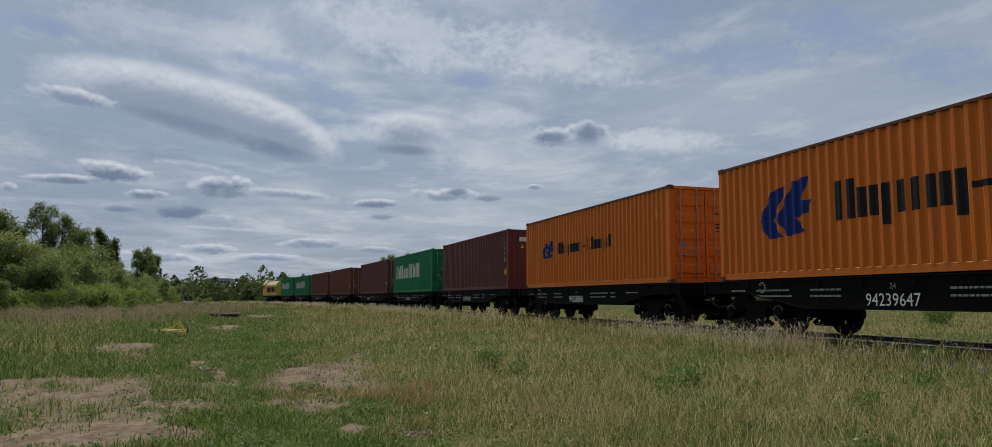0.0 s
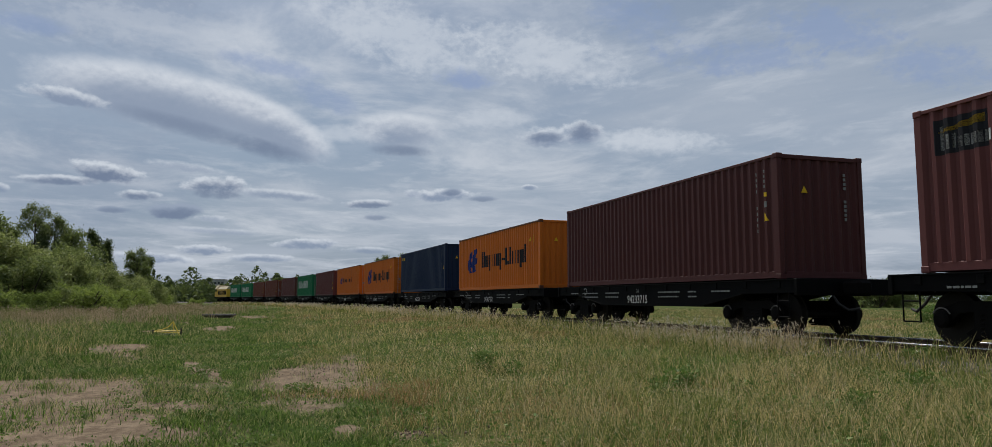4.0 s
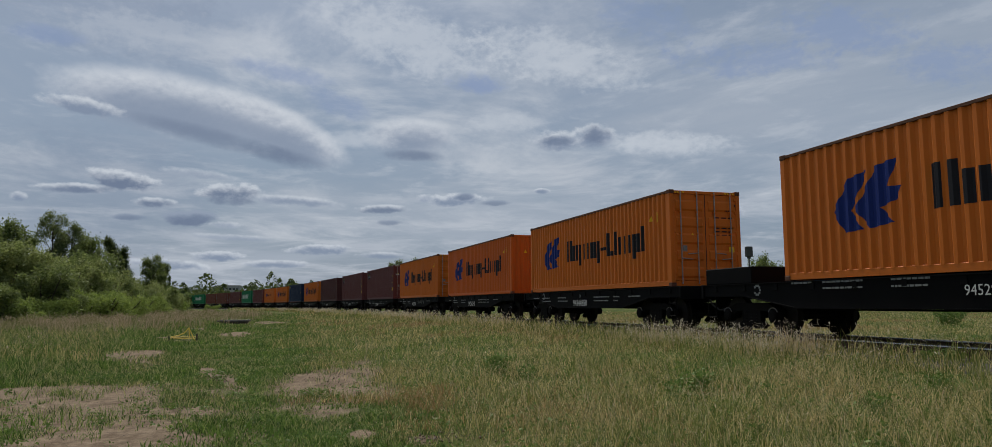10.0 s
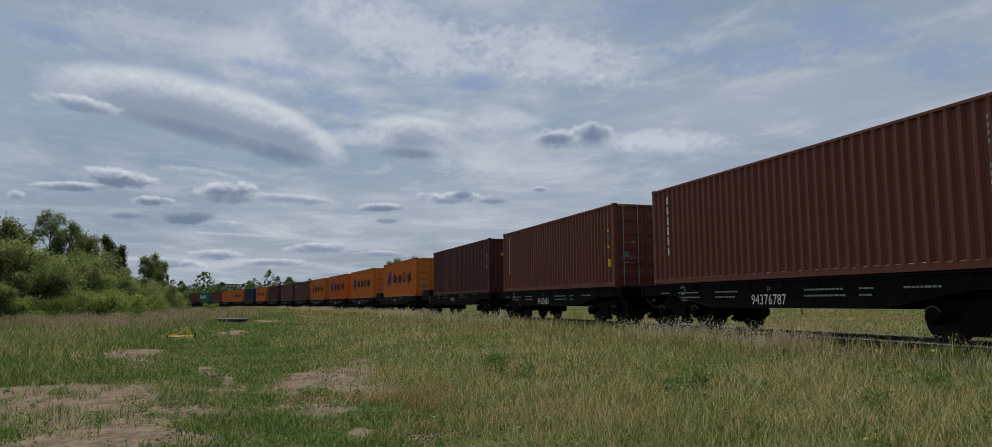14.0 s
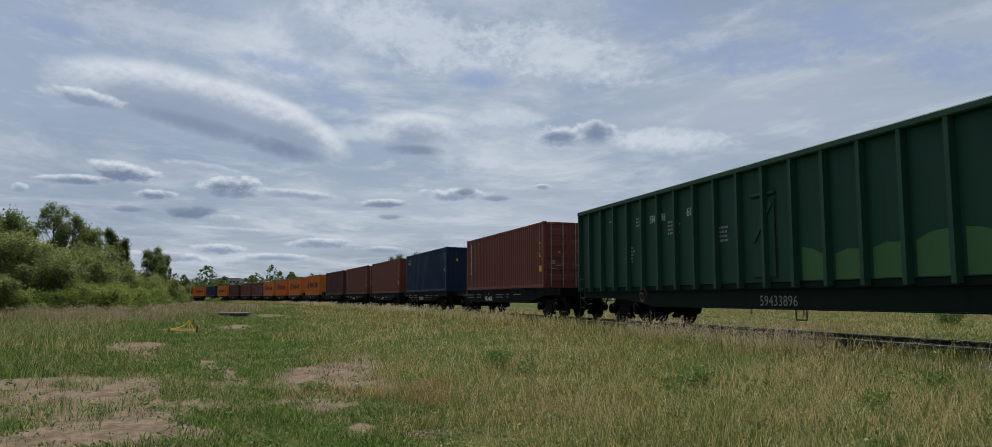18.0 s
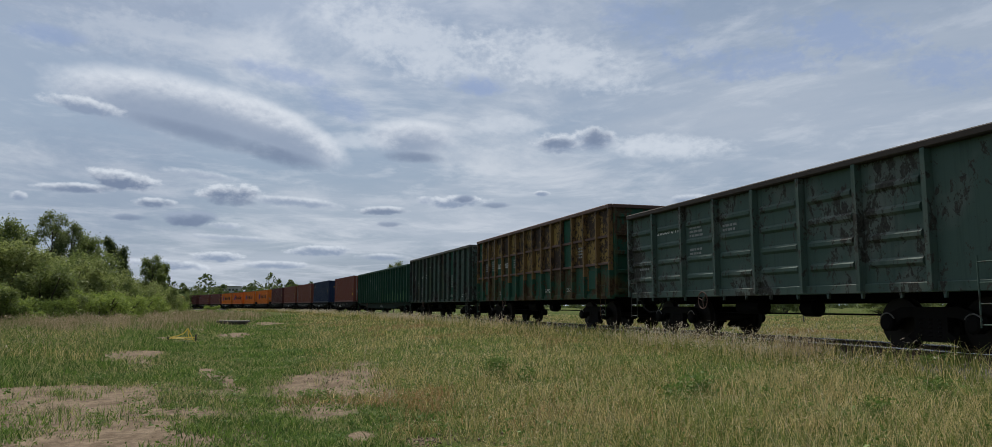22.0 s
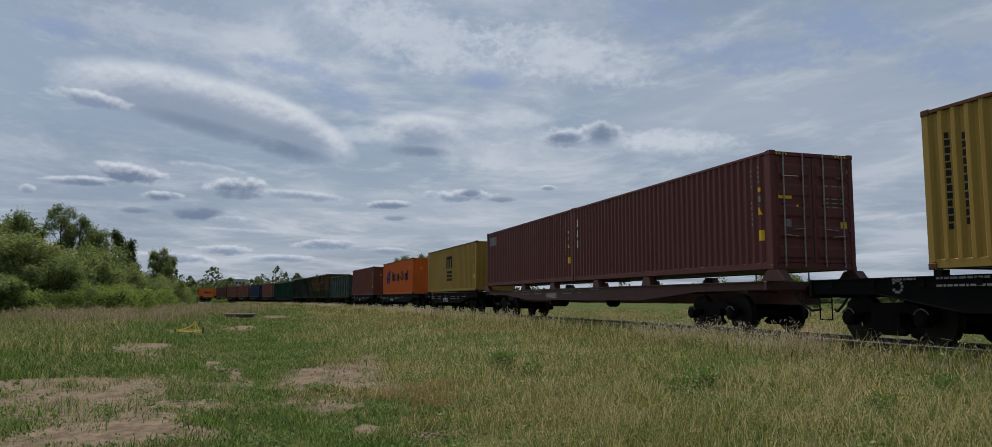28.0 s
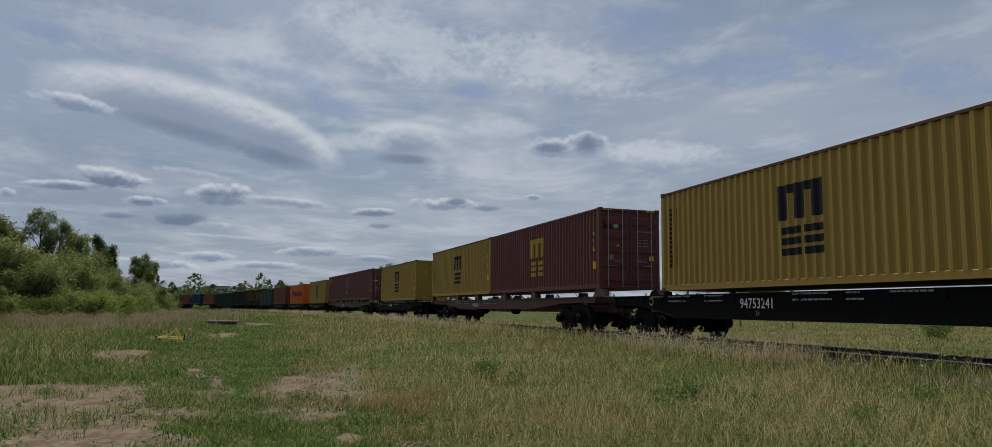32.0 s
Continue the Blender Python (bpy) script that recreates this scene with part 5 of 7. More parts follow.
for (u, front, rear, number), boxes in zip(PAIRS, PAIR_BOXES):
    w = skeleton_wagon(25.2, 18.8, number)
    mid = u - 12.25
    load(w, mid, 9.4, None)
    for (colour, doors, kind), dx, c in ((front, 6.13, boxes[0]), (rear, -6.13, boxes[1])):
        if kind == "yellow":
            dress(c, "yellow", doors, colour)
        else:
            code_marks(c)
            end_marks(c, doors)
            if kind == "gold":
                yellow_marks(c, GOLD, 5.35, 0.66)
                plate("badge", -L / 2 + 0.014, 0.72, 1.06, 2.15, 2.4, SIGN_BLACK, c, "black badge")
                part("round_sticker", Shape().lathe([(-0.003, 0.10), (0.003, 0.10)], (-L / 2 + 0.012, 0.55, 2.27), "x", 16), SIGN_GREEN, c, "round green sticker")
            elif kind == "tex":
                tall_mark(c, 0.35, 2.1, 3, 0.3, WHITE)
                plate("wordmark", -L / 2 + 0.014, 0.40, 0.88, 2.28, 2.5, WHITE, c, "white block wordmark")
                plate("height_panel", -L / 2 + 0.014, 0.62, 1.0, 1.72, 1.9, SIGN_YELLOW, c, "yellow panel")
            else:
                side_mark("small_plate", [rect(0.5, 1.6, 2.15, 2.6)], PALE, c, "pale plate")
        load(None, mid, 9.4, c, dx, 1.55)

w = gondola("walled", 23.4, 22.2, 2.72, 16.4, "", DARK_GREEN, DARK_GREEN, DARK_GREEN, 22, "long dark green ribbed gondola wagon")
gondola_marks(w, 22.2, (), 0, ((8.6, 3.4, 1), (6.6, 3.3, 3), (4.6, 3.0, 4), (7.4, 2.4, 5), (2.2, 2.6, 4), (-6.4, 3.5, 1)))
load(w, -239.2, 8.2, None)
w = gondola("ribbed", 16.95, 15.75, 2.93, 11.6, "", WORN_GREEN, WORN_SHADE_RIB, GREY_RAIL, 14, "weathered dark green gondola with a grey top rail")
gondola_marks(w, 15.75, (("5679", 4.36), ("0249", 3.22), ("56790249", -3.4), ("1251", -5.9)), 2.70, ((7.0, 2.9, 3), (6.0, 2.5, 5), (4.7, 2.0, 6), (2.0, 3.4, 1), (-3.6, 2.6, 7)))
load(w, -259.3, 5.8, None)
w = gondola("framed", 17.3, 16.1, 2.96, 11.4, "", RUSTY_GREEN, RUST_RIB, RUST_RAIL, 15, "rusty green gondola with brown ribs and rails")
gondola_marks(w, 16.1, (("5679", 4.70), ("0207", 3.63), ("56790207", -1.70), ("1261", -4.0)), 2.62, ((6.75, 2.9, 4), (5.7, 3.0, 5), (2.3, 2.9, 4), (-5.2, 2.9, 4)))
load(w, -276.7, 5.7, None)
w = gondola("pressed", 14.4, 13.2, 2.38, 8.9, "", GREY_GREEN, GREY_GREEN, DARK_RAIL, 8, "grey-green gondola with pressed side panels")
gondola_marks(w, 13.2, (("56087841", 4.86),), 2.88, ((3.0, 2.9, 3), (3.0, 2.3, 3), (1.4, 2.8, 4), (-2.0, 2.0, 1), (6.0, 2.0, 2)))
load(w, -292.7, 4.45, None)


def locomotive():
    """A yellow diesel shunter with a pale roof, seen far ahead."""
    w = thing("locomotive", "yellow diesel locomotive with a cream roof", "locomotive")
    body = painted_steel("loco_yellow", (0.62, 0.36, 0.03), 0.2)
    cream = painted_steel("loco_cream", (0.5, 0.42, 0.28), 0.2)
    glass = plain("cab_glass", (0.02, 0.025, 0.03), 0.1)
    hood = [(-1.45, 1.35), (1.45, 1.35), (1.45, 3.3), (0.95, 3.95), (-0.95, 3.95), (-1.45, 3.3)]
    part("hood", Shape().prism(hood, -7.6, 4.2, "x"), body, w)
    cab = [(-1.5, 1.35), (1.5, 1.35), (1.5, 3.5), (1.0, 4.3), (-1.0, 4.3), (-1.5, 3.5)]
    part("cab", Shape().prism(cab, 4.25, 7.6, "x"), body, w)
    part("cab_roof", Shape().prism([(-1.52, 3.52), (1.52, 3.52), (1.0, 4.36), (-1.0, 4.36)], 4.2, 7.7, "x"), cream, w)
    part("hood_roof", Shape().prism([(-1.47, 3.3), (1.47, 3.3), (0.96, 4.0), (-0.96, 4.0)], -7.62, 4.2, "x"), cream, w)
    for x in (4.9, 6.3):
        part("cab_window", Shape().box(x, x + 0.9, 1.5, 1.52, 2.7, 3.35, 0.006), glass, w)
    for k in range(7):
        part("louvre", Shape().box(-6.8 + k * 1.5, -5.8 + k * 1.5, 1.45, 1.48, 1.9, 2.9, 0.01), IRON, w)
    part("frame", Shape().box(-8.0, 8.0, -1.5, 1.5, 1.0, 1.34, 0.02), BLACK, w)
    part("exhaust", Shape().box(-0.5, 0.5, -0.3, 0.3, 3.98, 4.25, 0.03), IRON, w)
    for x in (-4.9, 4.9):
        bogie(w, x)
    part("fuel_tank", Shape().box(-1.8, 1.8, -1.2, 1.2, 0.35, 1.0, 0.08), BLACK, w)
    couplers(w, 8.6)
    return w


load(locomotive(), 138.2, 4.9, None)

# ---- ground ----
def soil_mask(n, pos):
    """Where the turf is worn through to sand: the tracks and patches left of the rails."""
    sep = n.t.nodes.new("ShaderNodeSeparateXYZ")
    n.put(sep.inputs[0], pos)
    x, y = sep.outputs[0], sep.outputs[1]
    rag = n.math("SUBTRACT", n.noise(0.9, pos, 7, 0.65), 0.5)
    total = 0.0
    for cx, cy, w, h, turn in PATCHES:
        a = radians(turn)
        dx, dy = n.math("SUBTRACT", x, cx), n.math("SUBTRACT", y, cy)
        p = n.math("DIVIDE", n.math("ADD", n.math("MULTIPLY", dx, math.cos(a)), n.math("MULTIPLY", dy, math.sin(a))), w)
        q = n.math("DIVIDE", n.math("SUBTRACT", n.math("MULTIPLY", dy, math.cos(a)), n.math("MULTIPLY", dx, math.sin(a))), h)
        r = n.math("ADD", n.math("MULTIPLY", p, p), n.math("MULTIPLY", q, q))
        r = n.math("ADD", r, n.math("MULTIPLY", rag, 1.5))
        m = n.step(r, 2.7, 1.6)
        total = n.math("MAXIMUM", m, total)
    return total


# sandy patches: middle, half width, half length, turn
PATCHES = ((-3.45, 15.4, 0.85, 3.7, 11), (-6.3, 10.9, 1.75, 3.8, 28), (-8.6, 13.4, 1.15, 1.3, 20), (-11.2, 22.6, 0.8, 3.0, 26), (-6.3, 16.6, 0.2, 2.2, 28), (-16.6, 37.0, 0.8, 1.6, 0), (-14.9, 33.2, 1.1, 1.2, 0), (-14.6, 40.5, 0.7, 3.0, 14),
           (-20.5, 47.0, 1.2, 3.5, 12), (-0.9, 8.3, 0.15, 0.2, 0), (-1.65, 8.8, 0.12, 0.3, 10), (-19.6, 62.0, 1.4, 5.0, 16))
_fr = np.random.default_rng(3)
RAGS = [(f * math.cos(a), f * math.sin(a), q, 0.75 ** k) for k, f in enumerate((0.7, 1.1, 1.9, 3.1, 5.3, 8.7)) for a, q in _fr.uniform(0, 6.28, (3, 2))]


def ragged(x, y):
    """Uneven waves of several sizes, about -1 to 1."""
    t = 0.0
    for a, b, q, s in RAGS:
        t = t + s * np.sin(a * x + b * y + q + 0.8 * np.sin(b * x - a * y + 2 * q))
    return t * 0.22


def inside_patch(x, y):
    r = np.full(np.shape(x), 9.0)
    for cx, cy, w, h, turn in PATCHES:
        a = radians(turn)
        dx, dy = x - cx, y - cy
        r = np.minimum(r, ((dx * math.cos(a) + dy * math.sin(a)) / w) ** 2 + ((dy * math.cos(a) - dx * math.sin(a)) / h) ** 2)
    return r


def ground_material():
    m, n, b = material("meadow_ground")
    pos = n.t.nodes.new("ShaderNodeNewGeometry").outputs["Position"]
    big, mid, fine = n.noise(0.08, pos, 5, 0.6), n.noise(0.8, pos, 6, 0.6), n.noise(14.0, pos, 6, 0.7)
    green = n.mix(n.step(fine, 0.3, 0.7), (0.028, 0.05, 0.012), (0.07, 0.10, 0.026))
    straw = n.mix(n.step(fine, 0.3, 0.7), (0.085, 0.075, 0.032), (0.17, 0.145, 0.065))
    turf = n.mix(n.step(n.math("ADD", mid, n.math("MULTIPLY", big, 0.6)), 0.70, 1.06), green, straw)
    sand = n.mix(n.step(n.noise(6.0, pos, 7, 0.7), 0.3, 0.72), (0.125, 0.095, 0.068), (0.25, 0.195, 0.14))
    sand = n.mix(n.step(n.noise(45.0, pos, 3, 0.6), 0.55, 0.75), sand, (0.07, 0.052, 0.038))
    sand = n.mix(n.math("MULTIPLY", n.step(n.noise(2.0, n.scaled(pos, (1.0, 0.6, 1.0)), 8, 0.7), 0.47, 0.62), 0.65), sand, (0.095, 0.07, 0.048))
    n.put(b.inputs["Base Color"], n.mix(soil_mask(n, pos), turf, sand))
    n.put(b.inputs["Roughness"], 1.0)
    n.put(b.inputs["Specular IOR Level"], 0.03)
    n.put(b.inputs["Normal"], n.bump(n.math("ADD", fine, n.math("MULTIPLY", mid, 2.0)), 0.6, 0.05))
    return m


def make_ground():
    radii = np.concatenate([[0.4], np.geomspace(1.2, 4500, 150)])
    na = 240
    ang = np.linspace(0, 2 * math.pi, na, endpoint=False)
    R, A = np.meshgrid(radii, ang, indexing="ij")
    x, y = (R * np.sin(A)).ravel(), (R * np.cos(A)).ravel()
    z = ground_z(x, y)
    far = np.hypot(x, y) > 600
    z[far] = 0.25
    v = np.stack([x, y, z], 1)
    i, j = np.meshgrid(np.arange(len(radii) - 1), np.arange(na), indexing="ij")
    q = np.stack([i * na + j, (i + 1) * na + j, (i + 1) * na + (j + 1) % na, i * na + (j + 1) % na], -1).reshape(-1, 4)[:, ::-1]
    v = np.concatenate([v, [[0, 0, float(ground_z(np.array([0.0]), np.array([0.0]))[0])]]])
    t = np.array([[len(v) - 1, (k + 1) % na, k] for k in range(na)])
    ob = new("ground", fast_mesh("ground", v, q, t, ground_material()))
    ob.data.polygons.foreach_set("use_smooth", [True] * len(ob.data.polygons))
    return tagged(ob, "meadow ground with worn sandy patches", "ground", kind="structure")


make_ground()


# ---- the railway ----
def strip(u0, u1, step, outline, name, mat, closed=False):
    """A section (left, height) drawn out along the line."""
    us = np.arange(u0, u1 + 0.1, step)
    n = len(outline)
    v = []
    for u in us:
        x, y, th = track(u)
        v += [(x - a * math.cos(th), y - a * math.sin(th), h) for a, h in outline]
    q = []
    for i in range(len(us) - 1):
        for k in range(n if closed else n - 1):
            q.append((i * n + k, i * n + (k + 1) % n, (i + 1) * n + (k + 1) % n, (i + 1) * n + k))
    return fast_mesh(name, np.array(v), np.array(q), None, mat)


def ballast_material():
    m, n, b = material("dark_ballast")
    pos = n.t.nodes.new("ShaderNodeNewGeometry").outputs["Position"]
    f = n.noise(16.0, pos, 5, 0.7)
    n.put(b.inputs["Base Color"], n.mix(n.step(f, 0.3, 0.7), (0.035, 0.03, 0.026), (0.13, 0.115, 0.1)))
    n.put(b.inputs["Roughness"], 0.95)
    n.put(b.inputs["Normal"], n.bump(f, 0.9, 0.05))
    return m


z = RAIL_Z
ob = new("track_bed", strip(-480, 600, 3.0, [(2.3, 0.30), (1.5, z - 0.2), (-1.5, z - 0.2), (-2.3, 0.30)], "track_bed", ballast_material()))
tagged(ob, "low bed of dark ballast under the rails", "track bed", kind="structure")
for side in (1, -1):
    c = side * 0.80
    rail = new("rail", strip(-480, 600, 1.5, [(c + 0.066, z - 0.17), (c + 0.066, z - 0.155), (c + 0.012, z - 0.13), (c + 0.012, z - 0.045), (c + 0.036, z - 0.03), (c - 0.036, z - 0.03), (c - 0.012, z - 0.045), (c - 0.012, z - 0.13), (c - 0.066, z - 0.155), (c - 0.066, z - 0.17)], "rail", RAIL_SIDE, True))
    tagged(rail, "rusty steel rail with a polished head", "rail", "rails of the track", "structure")
    head = new("rail_head", strip(-480, 600, 1.5, [(c + 0.036, z - 0.032), (c + 0.036, z - 0.006), (c + 0.028, z), (c - 0.028, z), (c - 0.036, z - 0.006), (c - 0.036, z - 0.032)], "rail_head", RAIL_TOP, True))
    head.parent = rail


# ---- grasses ----
RNG = np.random.default_rng(7)


def field_material(name, greens, straws, back=0.3, scale=0.45, lean=0.0):
    """Blades whose colour drifts from green to straw over the field."""
    m, n, b = material(name)
    pos = n.t.nodes.new("ShaderNodeNewGeometry").outputs["Position"]
    r = island_of(n)
    drift = n.math("ADD", n.math("ADD", n.noise(scale, pos, 5, 0.6), n.math("MULTIPLY", n.math("SUBTRACT", n.noise(scale * 0.3, pos, 3, 0.5), 0.5), 0.5)), n.math("ADD", n.math("MULTIPLY", n.math("SUBTRACT", r, 0.5), 0.55), lean))
    col = n.mix(n.step(drift, 0.36, 0.66), n.mix(r, *greens), n.mix(r, *straws))
    n.put(b.inputs["Base Color"], col)
    n.put(b.inputs["Roughness"], 0.6)
    n.put(b.inputs["Specular IOR Level"], 0.25)
    tr = m.node_tree.nodes.new("ShaderNodeBsdfTranslucent")
    n.put(tr.inputs[0], col)
    mx = m.node_tree.nodes.new("ShaderNodeMixShader")
    mx.inputs[0].default_value = back
    out = next(q for q in m.node_tree.nodes if q.type == "OUTPUT_MATERIAL")
    m.node_tree.links.new(b.outputs[0], mx.inputs[1])
    m.node_tree.links.new(tr.outputs[0], mx.inputs[2])
    m.node_tree.links.new(mx.outputs[0], out.inputs[0])
    return m


def scatter(n, near, far, spread, power=0.55):
    """Places round the stand, thinning out with distance."""
    r = near * (far / near) ** (RNG.random(n) ** power)
    a = np.radians(RNG.uniform(-spread, spread, n))
    return r * np.sin(a), r * np.cos(a), r


def blades(x, y, r, height, width, bend, name, mat, z=None):
    """Bent blades of grass, one piece each, as one mesh."""
    n = len(x)
    z = ground_z(x, y) - 0.02 if z is None else z
    a = RNG.uniform(0, 2 * math.pi, n)
    dx, dy = np.cos(a), np.sin(a)
    b = RNG.uniform(0, 2 * math.pi, n)
    lx, ly = np.cos(b) * bend * height, np.sin(b) * bend * height
    w = width * 0.5
    v = np.empty((n, 5, 3), np.float32)
    for k, (s, h, g, c) in enumerate(((-1, 0, 0, 1), (1, 0, 0, 1), (-1, 0.55, 0.3, 0.8), (1, 0.55, 0.3, 0.8), (0, 1, 1, 0))):
        v[:, k, 0] = x + s * dx * w * c + lx * g
        v[:, k, 1] = y + s * dy * w * c + ly * g
        v[:, k, 2] = z + height * h * np.sqrt(np.clip(1 - (bend * g) ** 2 * 0.5, 0.1, 1))
    i = 5 * np.arange(n)
    q = np.stack([i, i + 1, i + 3, i + 2], 1)
    t = np.stack([i + 2, i + 3, i + 4], 1)
    return new(name, fast_mesh(name, v.reshape(-1, 3), q, t, mat)), v[:, 4]


def heads(tips, length, width, name, mat):
    """Seed heads: two crossed slim lozenges at each tip."""
    n = len(tips)
    v = np.empty((n, 8, 3), np.float32)
    a = RNG.uniform(0, math.pi, n)
    lean = RNG.normal(0, 0.85, (n, 2))
    for c in range(2):
        dx, dy = np.cos(a + c * 1.57), np.sin(a + c * 1.57)
        for k, (s, h) in enumerate(((0, -0.1), (1, 0.4), (0, 1.0), (-1, 0.4))):
            v[:, c * 4 + k, 0] = tips[:, 0] + s * dx * width / 2 + lean[:, 0] * length * h
            v[:, c * 4 + k, 1] = tips[:, 1] + s * dy * width / 2 + lean[:, 1] * length * h
            v[:, c * 4 + k, 2] = tips[:, 2] + h * length * 0.8 * np.clip(1.1 - np.hypot(lean[:, 0], lean[:, 1]), -0.4, 1)
    i = 4 * np.arange(2 * n)
    q = np.stack([i, i + 1, i + 2, i + 3], 1)
    return new(name, fast_mesh(name, v.reshape(-1, 3), q, None, mat))


def edge(x, y):
    """How far a point lies to the right of the line where the worn turf meets the tall grass."""
    return x - (-1.2 - (y - 8) * 0.285) + 0.5 * np.sin(y * 0.5) + 0.35 * np.sin(y * 1.7)


TALL = field_material("tall_grass_blades", ((0.045, 0.080, 0.012), (0.31, 0.345, 0.085)), ((0.15, 0.11, 0.042), (0.68, 0.55, 0.27)), 0.34, 0.33, -0.07)
TURF = field_material("turf_blades", ((0.025, 0.066, 0.010), (0.21, 0.33, 0.065)), ((0.09, 0.11, 0.034), (0.46, 0.42, 0.20)), 0.34, 0.6, -0.14)
RUSTY = field_material("reddish_grass_blades", ((0.173, 0.127, 0.046), (0.291, 0.182, 0.073)), ((0.228, 0.127, 0.064), (0.455, 0.291, 0.146)), 0.4)
SEED = field_material("grass_seed_heads", ((0.364, 0.319, 0.173), (0.501, 0.419, 0.246)), ((0.346, 0.218, 0.127), (0.601, 0.501, 0.337)), 0.45)
PLUME = field_material("pale_plumes", ((0.45, 0.42, 0.34), (0.62, 0.57, 0.48)), ((0.38, 0.32, 0.24), (0.55, 0.5, 0.41)), 0.5)
REED = field_material("dry_reeds", ((0.13, 0.15, 0.045), (0.2, 0.2, 0.08)), ((0.30, 0.22, 0.14), (0.44, 0.34, 0.24)), 0.4, 0.2, 0.0)
HERB = field_material("broad_weed_leaves", ((0.065, 0.12, 0.022), (0.14, 0.23, 0.05)), ((0.09, 0.14, 0.03), (0.2, 0.27, 0.08)), 0.38, 1.2, -0.1)


def leaf_cloud(centres, sizes, flat=0.0):
    """A quad for each leaf, turned at random."""
    n = len(centres)
    a = RNG.normal(0, 1, (n, 3))
    a /= np.linalg.norm(a, axis=1)[:, None]
    b = np.cross(a, RNG.normal(0, 1, (n, 3)))
    b /= np.linalg.norm(b, axis=1)[:, None]
    if flat:
        a[:, 2] *= 1 - flat
    s = np.asarray(sizes)[:, None]
    v = np.stack([centres - a * s, centres + b * s * 0.5, centres + a * s, centres - b * s * 0.5], 1)
    i = 4 * np.arange(n)
    return v.reshape(-1, 3), np.stack([i, i + 1, i + 2, i + 3], 1)


x, y, r = scatter(430000, 4.6, 105, 50, 0.66)
x2, y2, r2 = scatter(440000, 4.6, 80, 40, 0.66)
more = edge(x2, y2) < 0.5
x, y, r = np.concatenate([x, x2[more]]), np.concatenate([y, y2[more]]), np.concatenate([r, r2[more]])
d = off_track(x, y)
e = edge(x, y)
wild = ragged(x, y)
left, over = d > 2.1, d < -2.2
tall = (left & (e + RNG.normal(0, 0.45, len(x)) + 1.3 * wild > 0)) | over
patch = inside_patch(x, y) + 0.8 * wild + 0.6 * ragged(x * 2.6, y * 2.6 + 3) + RNG.normal(0, 0.2, len(x)) > 0.95
bunch = ragged(x * 2.3 + 5, y * 2.3)
keep = tall & patch
xt, yt, rt, ot, bt, wt = x[keep], y[keep], r[keep], over[keep], bunch[keep], wild[keep]
clump = 0.85 + 0.5 * bt + 0.3 * ragged(xt * 0.4, yt * 0.4 + 9)
h = RNG.uniform(0.07, 0.31, len(xt)) * np.clip(clump, 0.35, 1.6) * np.where(ot, 0.8, 1.0)
w = (0.0017 + rt * 0.00046) * RNG.uniform(0.6, 1.5, len(xt))
bend = RNG.uniform(0.3, 1.05, len(xt))
hue = ragged(xt * 0.6 + 40, yt * 0.6) + RNG.normal(0, 0.25, len(xt))
red = hue > 0.48
low_green = (hue < -0.42) & (RNG.random(len(xt)) < 0.8)
for name, pick, mat, k, label in (("tall_grass", ~red & ~low_green, TALL, 1.0, "tall meadow grass, green going to straw"), ("reddish_grass", red, RUSTY, 0.9, "reddish dry grass in the meadow"), ("green_grass", low_green, TURF, 0.85, "fresh green grass clumps in the meadow")):
    ob, tips = blades(xt[pick], yt[pick], rt[pick], h[pick] * k, w[pick], bend[pick], name, mat)
    tagged(ob, label, "grass", kind="stuff")
    if name != "green_grass":
        some = RNG.random(len(tips)) < 0.30
        ob = heads(tips[some], 0.02 + 0.03 * RNG.random(some.sum()), 0.0035 + rt[pick][some] * 0.00055, "grass_seed_heads", SEED)
        tagged(ob, "straw-coloured seed heads over the tall grass", "grass", kind="stuff")
# sparser grass round about and behind the stand
n = 80000
rr = 0.7 * (30 / 0.7) ** (RNG.random(n) ** 0.6)
aa = RNG.uniform(0, 2 * math.pi, n)
gx, gy = rr * np.sin(aa), rr * np.cos(aa)
ok = ((np.abs(np.degrees(np.arctan2(gx, gy))) > 48) | (rr < 5.0)) & (off_track(gx, gy) > 2.2)
gx, gy, rr = gx[ok], gy[ok], rr[ok]
ob, _ = blades(gx, gy, rr, RNG.uniform(0.05, 0.24, len(gx)), 0.005 + rr * 0.0007, RNG.uniform(0.2, 0.9, len(gx)), "meadow_grass", TALL)
tagged(ob, "rough meadow grass behind the stand", "grass", kind="stuff")
# single high stalks that stand over the rest
n = 2600
sx, sy, sr = scatter(n, 5.0, 60, 40, 0.8)
ok = (edge(sx, sy) > 0.4) & (off_track(sx, sy) > 2.3)
sx, sy, sr = sx[ok], sy[ok], sr[ok]
ob, tips = blades(sx, sy, sr, RNG.uniform(0.28, 0.6, len(sx)), 0.002 + sr * 0.0003, RNG.uniform(0.15, 0.7, len(sx)), "grass_stalks", SEED)
tagged(ob, "thin pale drooping grass stalks", "grass", kind="stuff")
ob = heads(tips, RNG.uniform(0.05, 0.10, len(sx)), 0.005 + sr * 0.0006, "stalk_heads", SEED)
tagged(ob, "drooping pale seed heads on stalks", "grass", kind="stuff")

